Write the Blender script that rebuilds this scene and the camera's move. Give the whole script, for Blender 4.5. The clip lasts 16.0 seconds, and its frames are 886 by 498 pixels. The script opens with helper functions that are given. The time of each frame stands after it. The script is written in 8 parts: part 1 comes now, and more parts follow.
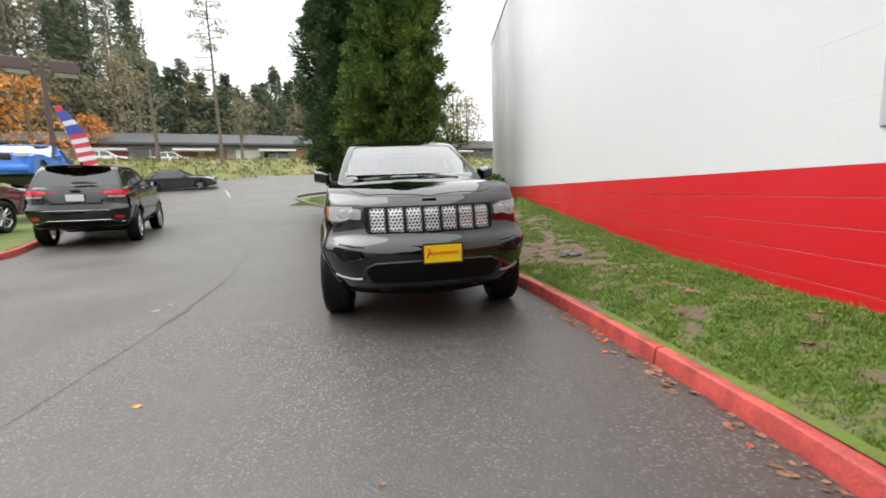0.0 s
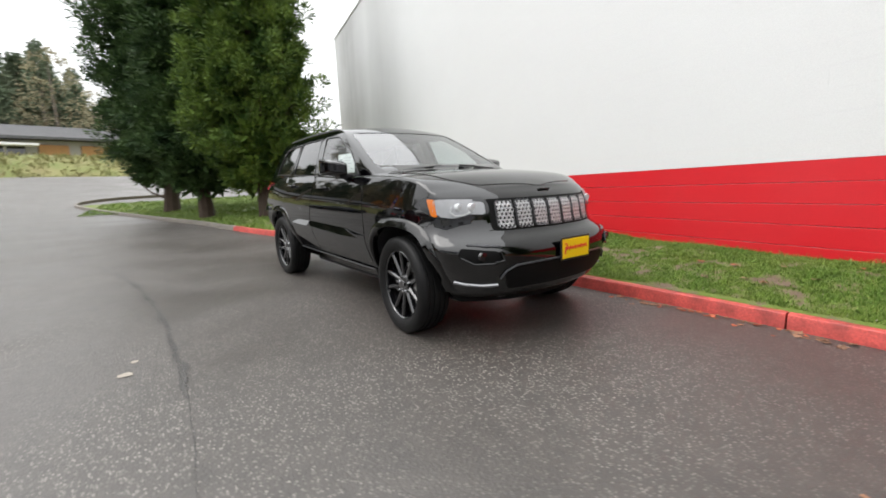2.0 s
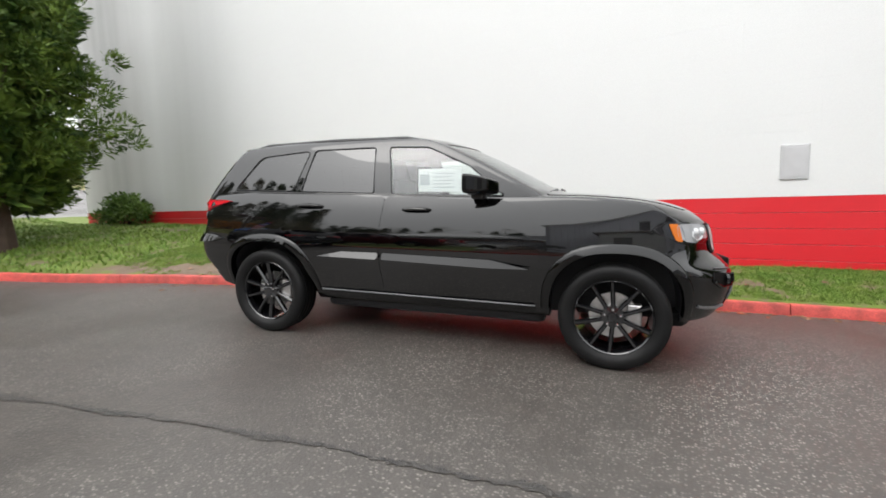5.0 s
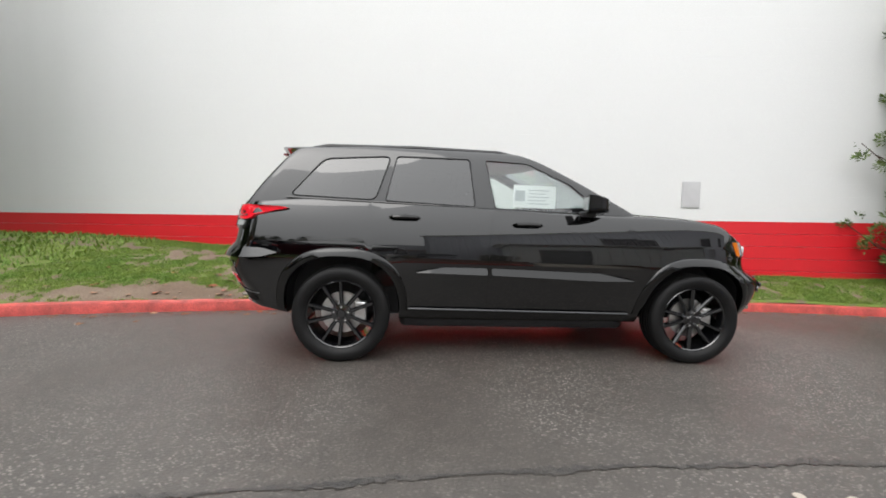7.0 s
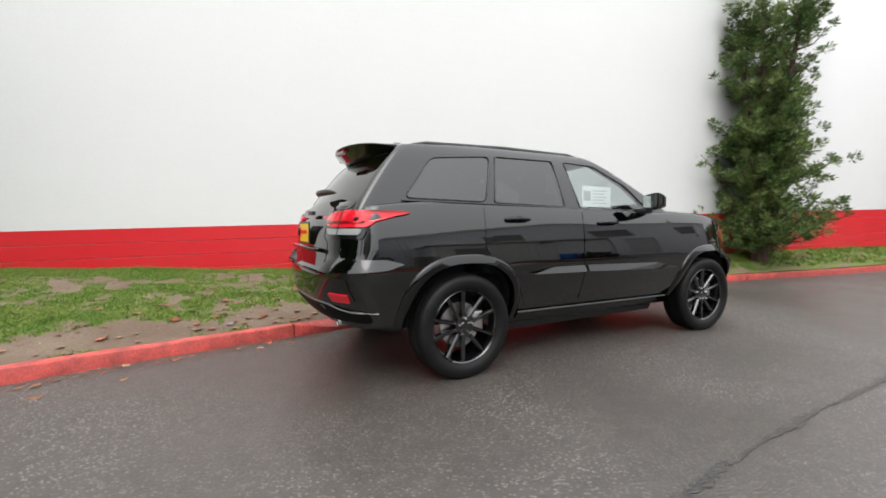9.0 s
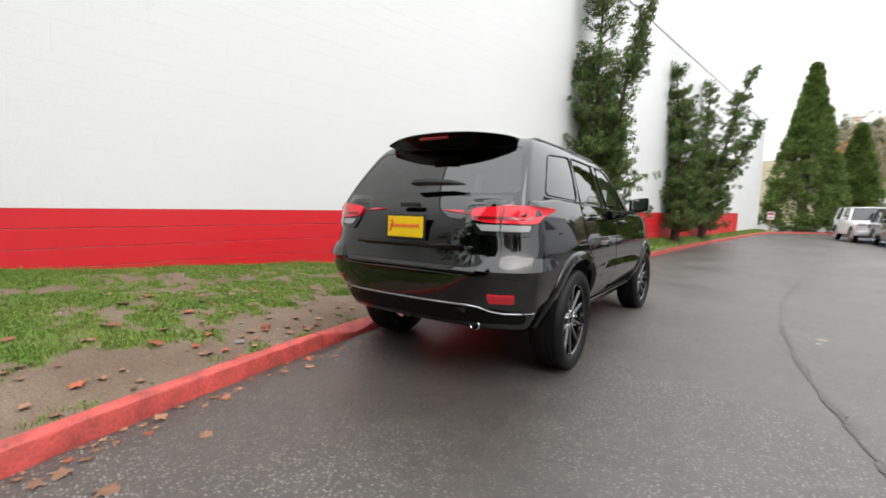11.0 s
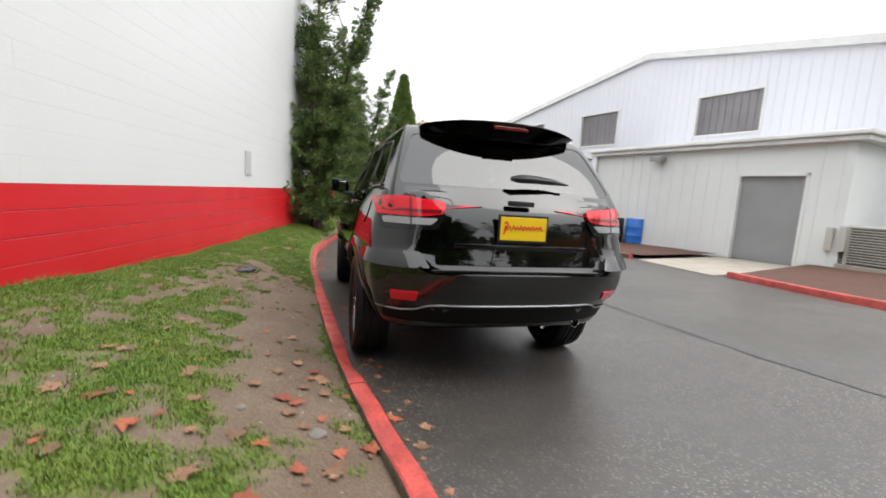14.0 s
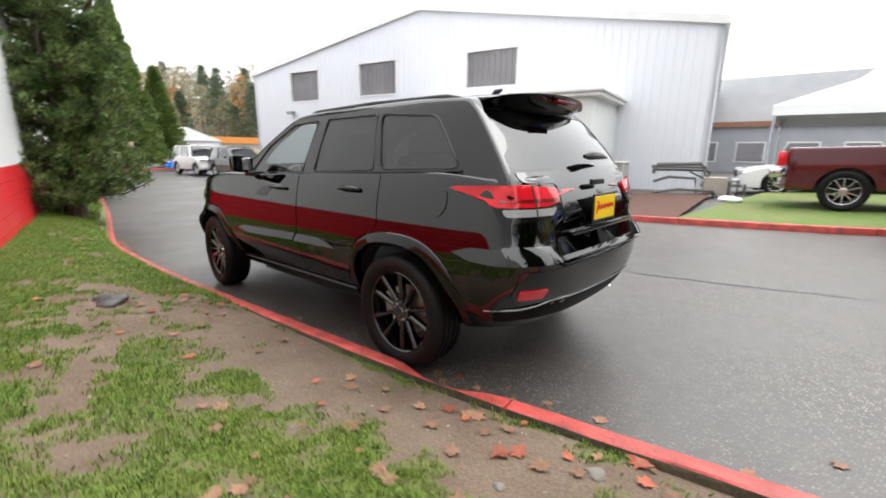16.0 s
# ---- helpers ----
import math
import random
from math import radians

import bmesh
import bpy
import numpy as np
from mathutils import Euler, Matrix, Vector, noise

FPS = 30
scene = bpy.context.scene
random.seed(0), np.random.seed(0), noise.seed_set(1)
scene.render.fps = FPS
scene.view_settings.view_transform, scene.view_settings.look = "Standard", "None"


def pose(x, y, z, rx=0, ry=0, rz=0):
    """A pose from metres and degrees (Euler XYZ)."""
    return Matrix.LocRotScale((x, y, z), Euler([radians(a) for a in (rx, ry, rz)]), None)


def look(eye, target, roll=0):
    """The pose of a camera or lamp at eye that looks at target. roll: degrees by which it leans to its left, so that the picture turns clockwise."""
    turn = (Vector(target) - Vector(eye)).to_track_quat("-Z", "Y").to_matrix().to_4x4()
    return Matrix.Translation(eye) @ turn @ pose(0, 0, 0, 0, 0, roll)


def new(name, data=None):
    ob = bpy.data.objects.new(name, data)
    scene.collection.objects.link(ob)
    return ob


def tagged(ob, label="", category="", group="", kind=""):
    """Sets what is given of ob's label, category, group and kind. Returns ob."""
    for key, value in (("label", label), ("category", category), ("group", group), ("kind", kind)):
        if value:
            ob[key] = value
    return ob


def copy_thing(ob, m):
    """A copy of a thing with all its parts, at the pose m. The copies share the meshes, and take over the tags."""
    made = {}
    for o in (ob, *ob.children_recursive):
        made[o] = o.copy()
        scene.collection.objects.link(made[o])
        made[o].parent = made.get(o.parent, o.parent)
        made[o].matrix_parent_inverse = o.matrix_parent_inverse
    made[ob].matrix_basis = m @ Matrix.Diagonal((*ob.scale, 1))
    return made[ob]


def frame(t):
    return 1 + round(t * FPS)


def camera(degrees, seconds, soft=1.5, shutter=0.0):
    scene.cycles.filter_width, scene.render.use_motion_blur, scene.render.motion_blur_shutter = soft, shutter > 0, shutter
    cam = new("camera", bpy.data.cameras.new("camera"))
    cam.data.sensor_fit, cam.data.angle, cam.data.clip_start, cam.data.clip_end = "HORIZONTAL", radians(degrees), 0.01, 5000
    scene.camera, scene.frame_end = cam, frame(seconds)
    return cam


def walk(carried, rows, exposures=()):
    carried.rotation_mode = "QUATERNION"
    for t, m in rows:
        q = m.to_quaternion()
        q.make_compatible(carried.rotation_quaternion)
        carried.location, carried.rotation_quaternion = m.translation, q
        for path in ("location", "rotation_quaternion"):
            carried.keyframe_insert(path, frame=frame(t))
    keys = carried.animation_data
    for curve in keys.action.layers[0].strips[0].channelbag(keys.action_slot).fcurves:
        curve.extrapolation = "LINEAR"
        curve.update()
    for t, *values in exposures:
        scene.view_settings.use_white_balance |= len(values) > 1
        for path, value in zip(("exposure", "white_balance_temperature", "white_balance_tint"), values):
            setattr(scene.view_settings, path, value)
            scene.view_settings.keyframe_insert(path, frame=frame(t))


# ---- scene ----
cam = camera(91.9, 16.0, soft=1.7, shutter=0.4)
PATH = [
    (0, (5.725, 0.475, 1.081), (3.743, 0.484, 0.815), -2.1),
    (0.5, (5.568, -0.077, 1.082), (3.599, 0.12, 0.789), -1.1),
    (1, (5.405, -0.662, 1.074), (3.482, -0.204, 0.772), -2.5),
    (1.5, (5.078, -1.193, 1.075), (3.194, -0.587, 0.782), -1.1),
    (2, (4.705, -1.733, 1.074), (2.925, -0.868, 0.787), -2.8),
    (2.5, (4.271, -2.187, 1.107), (2.612, -1.096, 0.864), -2.6),
    (3, (3.837, -2.631, 1.13), (2.305, -1.365, 0.905), -4.1),
    (3.2, (3.677, -2.762, 1.144), (2.17, -1.464, 0.935), -3.9),
    (5.3, (1.745, -3.856, 1.155), (0.912, -2.048, 0.964), -0.3),
    (5.5, (1.573, -3.906, 1.136), (0.821, -2.061, 0.962), 0.4),
    (6, (1.022, -4.081, 1.196), (0.468, -2.164, 1.063), -0.2),
    (6.5, (0.412, -4.281, 1.153), (0.061, -2.316, 1.027), 0.2),
    (7, (-0.179, -4.354, 1.19), (-0.354, -2.368, 1.035), 0.7),
    (7.5, (-0.717, -4.375, 1.156), (-0.704, -2.38, 1.009), -0.3),
    (8, (-1.273, -4.279, 1.191), (-1.094, -2.291, 1.064), -2.2),
    (8.5, (-1.81, -4.145, 1.212), (-1.421, -2.19, 1.044), -1.2),
    (8.7, (-2.02, -4.086, 1.195), (-1.543, -2.15, 1.039), -1.1),
    (10.8, (-4.089, -2.833, 1.233), (-2.717, -1.394, 1.021), -0.0),
    (11, (-4.225, -2.66, 1.251), (-2.804, -1.267, 1.051), 1.1),
    (11.5, (-4.527, -2.229, 1.255), (-2.841, -1.171, 1.066), 1.6),
    (12, (-4.746, -1.74, 1.26), (-2.925, -0.936, 1.063), 1.5),
    (12.5, (-4.926, -1.24, 1.26), (-3.025, -0.673, 1.007), 1.3),
    (13, (-4.985, -0.776, 1.204), (-3.029, -0.424, 0.981), 2.1),
    (13.5, (-5.009, -0.221, 1.28), (-3.037, -0.187, 0.945), 4.5),
    (14, (-4.853, 0.3, 1.293), (-2.88, 0.105, 1.034), 3.9),
    (14.5, (-4.664, 0.836, 1.297), (-2.749, 0.325, 1.028), 3.9),
    (15, (-4.463, 1.275, 1.299), (-2.651, 0.512, 0.931), 4.3),
    (15.5, (-4.152, 1.661, 1.36), (-2.459, 0.704, 0.894), 3.8),
    (16, (-3.824, 1.976, 1.429), (-2.275, 0.792, 0.984), 0.7),
]
walk(cam, [(t, look(eye, target, roll)) for t, eye, target, roll in PATH], exposures=[(0.0, 0.65), (3.2, 0.62), (5.5, 0.68), (7.0, 0.60), (8.5, 0.65), (12.0, 0.62), (14.5, 0.58), (16.0, 0.88)])

# ================= world, sun, exposure =================
world = bpy.data.worlds.new("overcast_sky")
scene.world = world
world.use_nodes = True
wn, wl = world.node_tree.nodes, world.node_tree.links
bg = wn["Background"]
sky = wn.new("ShaderNodeTexSky")
sky.sky_type, sky.sun_disc, sky.sun_elevation, sky.sun_rotation = "NISHITA", False, radians(48), radians(200)
sky.air_density, sky.dust_density = 1.0, 4.0
grey = wn.new("ShaderNodeHueSaturation")
grey.inputs["Saturation"].default_value = 0.12
grey.inputs["Value"].default_value = 0.11
wl.new(sky.outputs[0], grey.inputs["Color"])
cloud = wn.new("ShaderNodeMixRGB")
cloud.inputs[0].default_value = 0.82
cloud.inputs[2].default_value = (0.97, 0.985, 1.0, 1)
wl.new(grey.outputs[0], cloud.inputs[1])
# an overcast sky is about three times as bright overhead as at the horizon
tc, sp, lift_ = wn.new("ShaderNodeTexCoord"), wn.new("ShaderNodeSeparateXYZ"), wn.new("ShaderNodeMapRange")
wl.new(tc.outputs["Generated"], sp.inputs[0])
wl.new(sp.outputs[2], lift_.inputs[0])
lift_.inputs[1].default_value, lift_.inputs[2].default_value = 0.0, 1.0
lift_.inputs[3].default_value, lift_.inputs[4].default_value = 0.95, 2.3
wl.new(cloud.outputs[0], bg.inputs[0])
wl.new(lift_.outputs[0], bg.inputs[1])
sun_data = bpy.data.lights.new("sun", "SUN")
sun_data.energy, sun_data.angle, sun_data.color = 0.7, radians(40), (1.0, 0.97, 0.93)
sun = new("sun", sun_data)
sun.matrix_world = look((0, 0, 60), (10, 32, 0))


# ================= materials =================
def material(name, base, rough=0.5, metal=0.0, var=0.0, scale=4.0, tint=None, bump=0.0, bump_scale=60.0, rvar=0.0, coat=0.0, fine=0.0, fine_scale=200.0, spread=0.0):
    """Principled surface with colour variation at two scales, roughness variation and a fine bump."""
    m = bpy.data.materials.new(name)
    m.use_nodes = True
    n, l = m.node_tree.nodes, m.node_tree.links
    p = n["Principled BSDF"]
    p.inputs["Roughness"].default_value, p.inputs["Metallic"].default_value = rough, metal
    p.inputs["Coat Weight"].default_value = coat
    p.inputs["Coat Roughness"].default_value = 0.03
    p.inputs["Base Color"].default_value = (*base, 1)
    geo = n.new("ShaderNodeNewGeometry")
    colour = None
    if var or fine or spread:
        colour = n.new("ShaderNodeMixRGB")
        colour.blend_type = "MIX"
        colour.inputs[1].default_value = (*base, 1)
        t = tint or tuple(c * 0.55 for c in base)
        colour.inputs[2].default_value = (*t, 1)
        tex = n.new("ShaderNodeTexNoise")
        tex.inputs["Scale"].default_value, tex.inputs["Detail"].default_value = scale, 6.0
        l.new(geo.outputs["Position"], tex.inputs["Vector"])
        ramp = n.new("ShaderNodeMapRange")
        ramp.inputs[1].default_value, ramp.inputs[2].default_value = 0.35, 0.72
        ramp.inputs[3].default_value, ramp.inputs[4].default_value = 0.0, var
        l.new(tex.outputs[0], ramp.inputs[0])
        l.new(ramp.outputs[0], colour.inputs[0])
        out = colour.outputs[0]
        if fine:
            t2 = n.new("ShaderNodeTexNoise")
            t2.inputs["Scale"].default_value, t2.inputs["Detail"].default_value = fine_scale, 3.0
            l.new(geo.outputs["Position"], t2.inputs["Vector"])
            r2 = n.new("ShaderNodeMapRange")
            r2.inputs[1].default_value, r2.inputs[2].default_value = 0.3, 0.7
            r2.inputs[3].default_value, r2.inputs[4].default_value = 1.0 - fine, 1.0 + fine
            l.new(t2.outputs[0], r2.inputs[0])
            mul = n.new("ShaderNodeVectorMath")
            mul.operation = "SCALE"
            l.new(out, mul.inputs[0])
            l.new(r2.outputs[0], mul.inputs["Scale"])
            out = mul.outputs[0]
        if spread:
            info = n.new("ShaderNodeObjectInfo")
            r3 = n.new("ShaderNodeMapRange")
            r3.inputs[3].default_value, r3.inputs[4].default_value = 1.0 - spread, 1.0 + spread
            l.new(info.outputs["Random"], r3.inputs[0])
            mul3 = n.new("ShaderNodeVectorMath")
            mul3.operation = "SCALE"
            l.new(out, mul3.inputs[0])
            l.new(r3.outputs[0], mul3.inputs["Scale"])
            out = mul3.outputs[0]
        l.new(out, p.inputs["Base Color"])
    if rvar:
        tr = n.new("ShaderNodeTexNoise")
        tr.inputs["Scale"].default_value, tr.inputs["Detail"].default_value = scale * 0.7, 4.0
        l.new(geo.outputs["Position"], tr.inputs["Vector"])
        rr = n.new("ShaderNodeMapRange")
        rr.inputs[1].default_value, rr.inputs[2].default_value = 0.35, 0.65
        rr.inputs[3].default_value, rr.inputs[4].default_value = max(0.02, rough - rvar), min(1.0, rough + rvar)
        l.new(tr.outputs[0], rr.inputs[0])
        l.new(rr.outputs[0], p.inputs["Roughness"])
    if bump:
        tb = n.new("ShaderNodeTexNoise")
        tb.inputs["Scale"].default_value, tb.inputs["Detail"].default_value = bump_scale, 5.0
        l.new(geo.outputs["Position"], tb.inputs["Vector"])
        b = n.new("ShaderNodeBump")
        b.inputs["Strength"].default_value, b.inputs["Distance"].default_value = 1.0, bump
        l.new(tb.outputs[0], b.inputs["Height"])
        l.new(b.outputs[0], p.inputs["Normal"])
    return m


def glass(name, tint, gloss=1.0, head_on=0.045):
    """Thin pane: tinted see-through with a gloss that grows towards grazing angles."""
    m = bpy.data.materials.new(name)
    m.use_nodes = True
    n, l = m.node_tree.nodes, m.node_tree.links
    n.remove(n["Principled BSDF"])
    clear, shine, mix, fres = n.new("ShaderNodeBsdfTransparent"), n.new("ShaderNodeBsdfGlossy"), n.new("ShaderNodeMixShader"), n.new("ShaderNodeLayerWeight")
    clear.inputs[0].default_value = (*tint, 1)
    shine.inputs["Roughness"].default_value = 0.015
    shine.inputs[0].default_value = (gloss, gloss, gloss, 1)
    fres.inputs["Blend"].default_value = 0.5
    rise, curve = n.new("ShaderNodeMath"), n.new("ShaderNodeMath")
    rise.operation, rise.inputs[1].default_value = "POWER", 5.0
    curve.operation, curve.inputs[1].default_value, curve.inputs[2].default_value = "MULTIPLY_ADD", 1 - head_on, head_on
    l.new(fres.outputs["Facing"], rise.inputs[0])
    l.new(rise.outputs[0], curve.inputs[0])
    l.new(curve.outputs[0], mix.inputs[0])
    l.new(clear.outputs[0], mix.inputs[1])
    l.new(shine.outputs[0], mix.inputs[2])
    l.new(mix.outputs[0], n["Material Output"].inputs[0])
    return m


def lamp_lens(name, base, rough=0.12):
    m = material(name, base, rough, coat=1.0)
    m.node_tree.nodes["Principled BSDF"].inputs["Specular IOR Level"].default_value = 0.1
    return m


# painted block wall: white field with grime running down and tree shade painted in, red band with scuffs
def wall_paint(name, base, grime_shade, grime_shade_amount):
    m = material(name, base, 0.42, var=0.10, scale=1.3, tint=tuple(c * 0.86 for c in base), bump=0.0012, bump_scale=45, rvar=0.08, fine=0.035, fine_scale=90)
    n, l = m.node_tree.nodes, m.node_tree.links
    p = n["Principled BSDF"]
    src = p.inputs["Base Color"].links[0].from_socket
    geo = n.new("ShaderNodeNewGeometry")
    mp = n.new("ShaderNodeMapping")
    mp.inputs["Scale"].default_value = (2.2, 2.2, 0.10)
    l.new(geo.outputs["Position"], mp.inputs[0])
    t = n.new("ShaderNodeTexNoise")
    t.inputs["Scale"].default_value, t.inputs["Detail"].default_value = 1.0, 5.0
    l.new(mp.outputs[0], t.inputs["Vector"])
    # bands behind the trees: grime, plus tree shade painted into the wall's colour
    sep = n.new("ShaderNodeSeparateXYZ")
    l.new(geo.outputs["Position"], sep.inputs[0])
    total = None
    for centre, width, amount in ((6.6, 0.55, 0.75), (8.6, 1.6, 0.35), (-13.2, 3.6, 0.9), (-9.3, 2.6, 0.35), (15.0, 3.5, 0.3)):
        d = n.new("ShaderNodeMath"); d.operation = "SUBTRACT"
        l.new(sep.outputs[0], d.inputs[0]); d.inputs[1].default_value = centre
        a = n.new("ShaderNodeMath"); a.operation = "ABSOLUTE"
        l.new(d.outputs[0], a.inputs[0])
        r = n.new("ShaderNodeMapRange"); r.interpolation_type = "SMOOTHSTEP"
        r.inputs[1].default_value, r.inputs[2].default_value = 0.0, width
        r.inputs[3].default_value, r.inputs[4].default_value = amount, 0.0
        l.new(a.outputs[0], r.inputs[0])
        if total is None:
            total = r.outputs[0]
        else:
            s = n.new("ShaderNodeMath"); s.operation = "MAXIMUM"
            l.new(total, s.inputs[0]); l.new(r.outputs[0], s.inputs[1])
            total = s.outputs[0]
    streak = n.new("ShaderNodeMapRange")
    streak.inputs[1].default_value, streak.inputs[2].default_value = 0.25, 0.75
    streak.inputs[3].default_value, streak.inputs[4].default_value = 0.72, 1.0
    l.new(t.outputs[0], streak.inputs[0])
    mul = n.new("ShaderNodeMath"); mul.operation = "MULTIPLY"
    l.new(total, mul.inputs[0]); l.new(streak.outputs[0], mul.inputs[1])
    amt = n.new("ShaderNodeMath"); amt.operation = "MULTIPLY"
    l.new(mul.outputs[0], amt.inputs[0]); amt.inputs[1].default_value = grime_shade_amount
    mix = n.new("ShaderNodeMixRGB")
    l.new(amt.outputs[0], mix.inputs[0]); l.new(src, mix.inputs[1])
    mix.inputs[2].default_value = (*grime_shade, 1)
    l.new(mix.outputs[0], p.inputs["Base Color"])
    return m


def asphalt():
    m = bpy.data.materials.new("wet_asphalt")
    m.use_nodes = True
    n, l = m.node_tree.nodes, m.node_tree.links
    p = n["Principled BSDF"]
    geo = n.new("ShaderNodeNewGeometry")
    vor = n.new("ShaderNodeTexVoronoi")
    vor.inputs["Scale"].default_value = 68.0
    l.new(geo.outputs["Position"], vor.inputs["Vector"])
    big = n.new("ShaderNodeTexNoise")
    big.inputs["Scale"].default_value, big.inputs["Detail"].default_value = 0.55, 6.0
    l.new(geo.outputs["Position"], big.inputs["Vector"])
    mid = n.new("ShaderNodeTexNoise")
    mid.inputs["Scale"].default_value, mid.inputs["Detail"].default_value = 9.0, 8.0
    l.new(geo.outputs["Position"], mid.inputs["Vector"])
    # single pale stones among dark binder
    stone = n.new("ShaderNodeSeparateColor")
    l.new(vor.outputs["Color"], stone.inputs[0])
    pick = n.new("ShaderNodeMapRange")
    pick.inputs[1].default_value, pick.inputs[2].default_value = 0.48, 1.0
    pick.inputs[3].default_value, pick.inputs[4].default_value = 0.0, 1.0
    l.new(stone.outputs[0], pick.inputs[0])
    core = n.new("ShaderNodeMapRange")
    core.inputs[1].default_value, core.inputs[2].default_value = 0.0042, 0.0075
    core.inputs[3].default_value, core.inputs[4].default_value = 1.0, 0.0
    l.new(vor.outputs["Distance"], core.inputs[0])
    core.inputs[1].default_value, core.inputs[2].default_value = 0.25, 0.55
    chip = n.new("ShaderNodeMath"); chip.operation = "MULTIPLY"
    l.new(pick.outputs[0], chip.inputs[0]); l.new(core.outputs[0], chip.inputs[1])
    worn = n.new("ShaderNodeMapRange")
    worn.inputs[1].default_value, worn.inputs[2].default_value = 0.40, 0.62
    worn.inputs[3].default_value, worn.inputs[4].default_value = 0.30, 1.0
    l.new(big.outputs[0], worn.inputs[0])
    thin = n.new("ShaderNodeMath"); thin.operation = "MULTIPLY"
    l.new(chip.outputs[0], thin.inputs[0]); l.new(worn.outputs[0], thin.inputs[1])
    chip = thin
    base = n.new("ShaderNodeMixRGB")
    base.inputs[1].default_value, base.inputs[2].default_value = (0.026, 0.0225, 0.0195, 1), (0.070, 0.060, 0.052, 1)
    l.new(mid.outputs[0], base.inputs[0])
    col = n.new("ShaderNodeMixRGB")
    col.inputs[2].default_value = (0.30, 0.275, 0.245, 1)
    l.new(base.outputs[0], col.inputs[1]); l.new(chip.outputs[0], col.inputs[0])
    l.new(col.outputs[0], p.inputs["Base Color"])
    wet = n.new("ShaderNodeMapRange")
    wet.inputs[1].default_value, wet.inputs[2].default_value = 0.36, 0.66
    wet.inputs[3].default_value, wet.inputs[4].default_value = 0.40, 0.58
    l.new(big.outputs[0], wet.inputs[0])
    l.new(wet.outputs[0], p.inputs["Roughness"])
    p.inputs["Specular IOR Level"].default_value = 0.85
    rough_h = n.new("ShaderNodeMath"); rough_h.operation = "MULTIPLY_ADD"
    l.new(vor.outputs["Distance"], rough_h.inputs[0]); rough_h.inputs[1].default_value = -0.8
    grit = n.new("ShaderNodeTexNoise")
    grit.inputs["Scale"].default_value, grit.inputs["Detail"].default_value = 95.0, 3.0
    l.new(geo.outputs["Position"], grit.inputs["Vector"])
    l.new(grit.outputs[0], rough_h.inputs[2])
    bump = n.new("ShaderNodeBump")
    bump.inputs["Strength"].default_value, bump.inputs["Distance"].default_value = 0.5, 0.0035
    l.new(rough_h.outputs[0], bump.inputs["Height"])
    l.new(bump.outputs[0], p.inputs["Normal"])
    return m


M = {}
M["asphalt"] = asphalt()
M["tar"] = material("broken_tar", (0.012, 0.0105, 0.0095), 0.46, var=0.9, scale=18, tint=(0.055, 0.048, 0.042), bump=0.006, bump_scale=70, fine=0.4, fine_scale=120)
M["tar"].node_tree.nodes["Principled BSDF"].inputs["Specular IOR Level"].default_value = 0.85
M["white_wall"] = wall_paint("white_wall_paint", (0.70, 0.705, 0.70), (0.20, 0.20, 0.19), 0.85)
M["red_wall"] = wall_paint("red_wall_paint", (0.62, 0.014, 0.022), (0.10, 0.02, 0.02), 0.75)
M["red_kerb"] = material("red_kerb_paint", (0.56, 0.082, 0.068), 0.5, var=1.0, scale=7, tint=(0.26, 0.045, 0.038), bump=0.003, bump_scale=60, fine=0.2, fine_scale=60, spread=0.08)
M["bare_kerb"] = material("bare_concrete_kerb", (0.20, 0.18, 0.155), 0.8, var=0.6, scale=5, bump=0.003, bump_scale=60, fine=0.15)
M["concrete"] = material("concrete", (0.36, 0.32, 0.27), 0.75, var=0.5, scale=2, bump=0.002, bump_scale=60, fine=0.1)
M["soil"] = material("bare_soil", (0.105, 0.078, 0.055), 0.9, var=0.7, scale=3.5, tint=(0.16, 0.125, 0.095), bump=0.012, bump_scale=22, fine=0.3, fine_scale=90)
M["grass"] = material("grass_blades", (0.105, 0.190, 0.020), 0.6, var=0.8, scale=2.2, tint=(0.185, 0.240, 0.038), fine=0.3, fine_scale=25)
def lawn_material():
    """Bare soil, with turf where grass grows."""
    m = material("lawn_soil_and_turf", (0.122, 0.082, 0.056), 0.9, var=0.8, scale=2.5, tint=(0.185, 0.138, 0.100), bump=0.010, bump_scale=26, fine=0.3, fine_scale=90)
    n, l = m.node_tree.nodes, m.node_tree.links
    p = n["Principled BSDF"]
    src = p.inputs["Base Color"].links[0].from_socket
    at = n.new("ShaderNodeAttribute")
    at.attribute_name = "cover"
    tx = n.new("ShaderNodeTexNoise")
    tx.inputs["Scale"].default_value, tx.inputs["Detail"].default_value = 26.0, 8.0
    geo = n.new("ShaderNodeNewGeometry")
    l.new(geo.outputs["Position"], tx.inputs["Vector"])
    add = n.new("ShaderNodeMath"); add.operation = "MULTIPLY_ADD"
    l.new(tx.outputs[0], add.inputs[0]); add.inputs[1].default_value = 1.2
    l.new(at.outputs["Fac"], add.inputs[2])
    st = n.new("ShaderNodeMapRange")
    st.inputs[1].default_value, st.inputs[2].default_value = 0.72, 1.45
    l.new(add.outputs[0], st.inputs[0])
    gr = n.new("ShaderNodeMixRGB")
    gr.inputs[1].default_value, gr.inputs[2].default_value = (0.080, 0.125, 0.015, 1), (0.140, 0.175, 0.030, 1)
    l.new(tx.outputs[0], gr.inputs[0])
    mx = n.new("ShaderNodeMixRGB")
    l.new(st.outputs[0], mx.inputs[0]); l.new(src, mx.inputs[1]); l.new(gr.outputs[0], mx.inputs[2])
    l.new(mx.outputs[0], p.inputs["Base Color"])
    return m


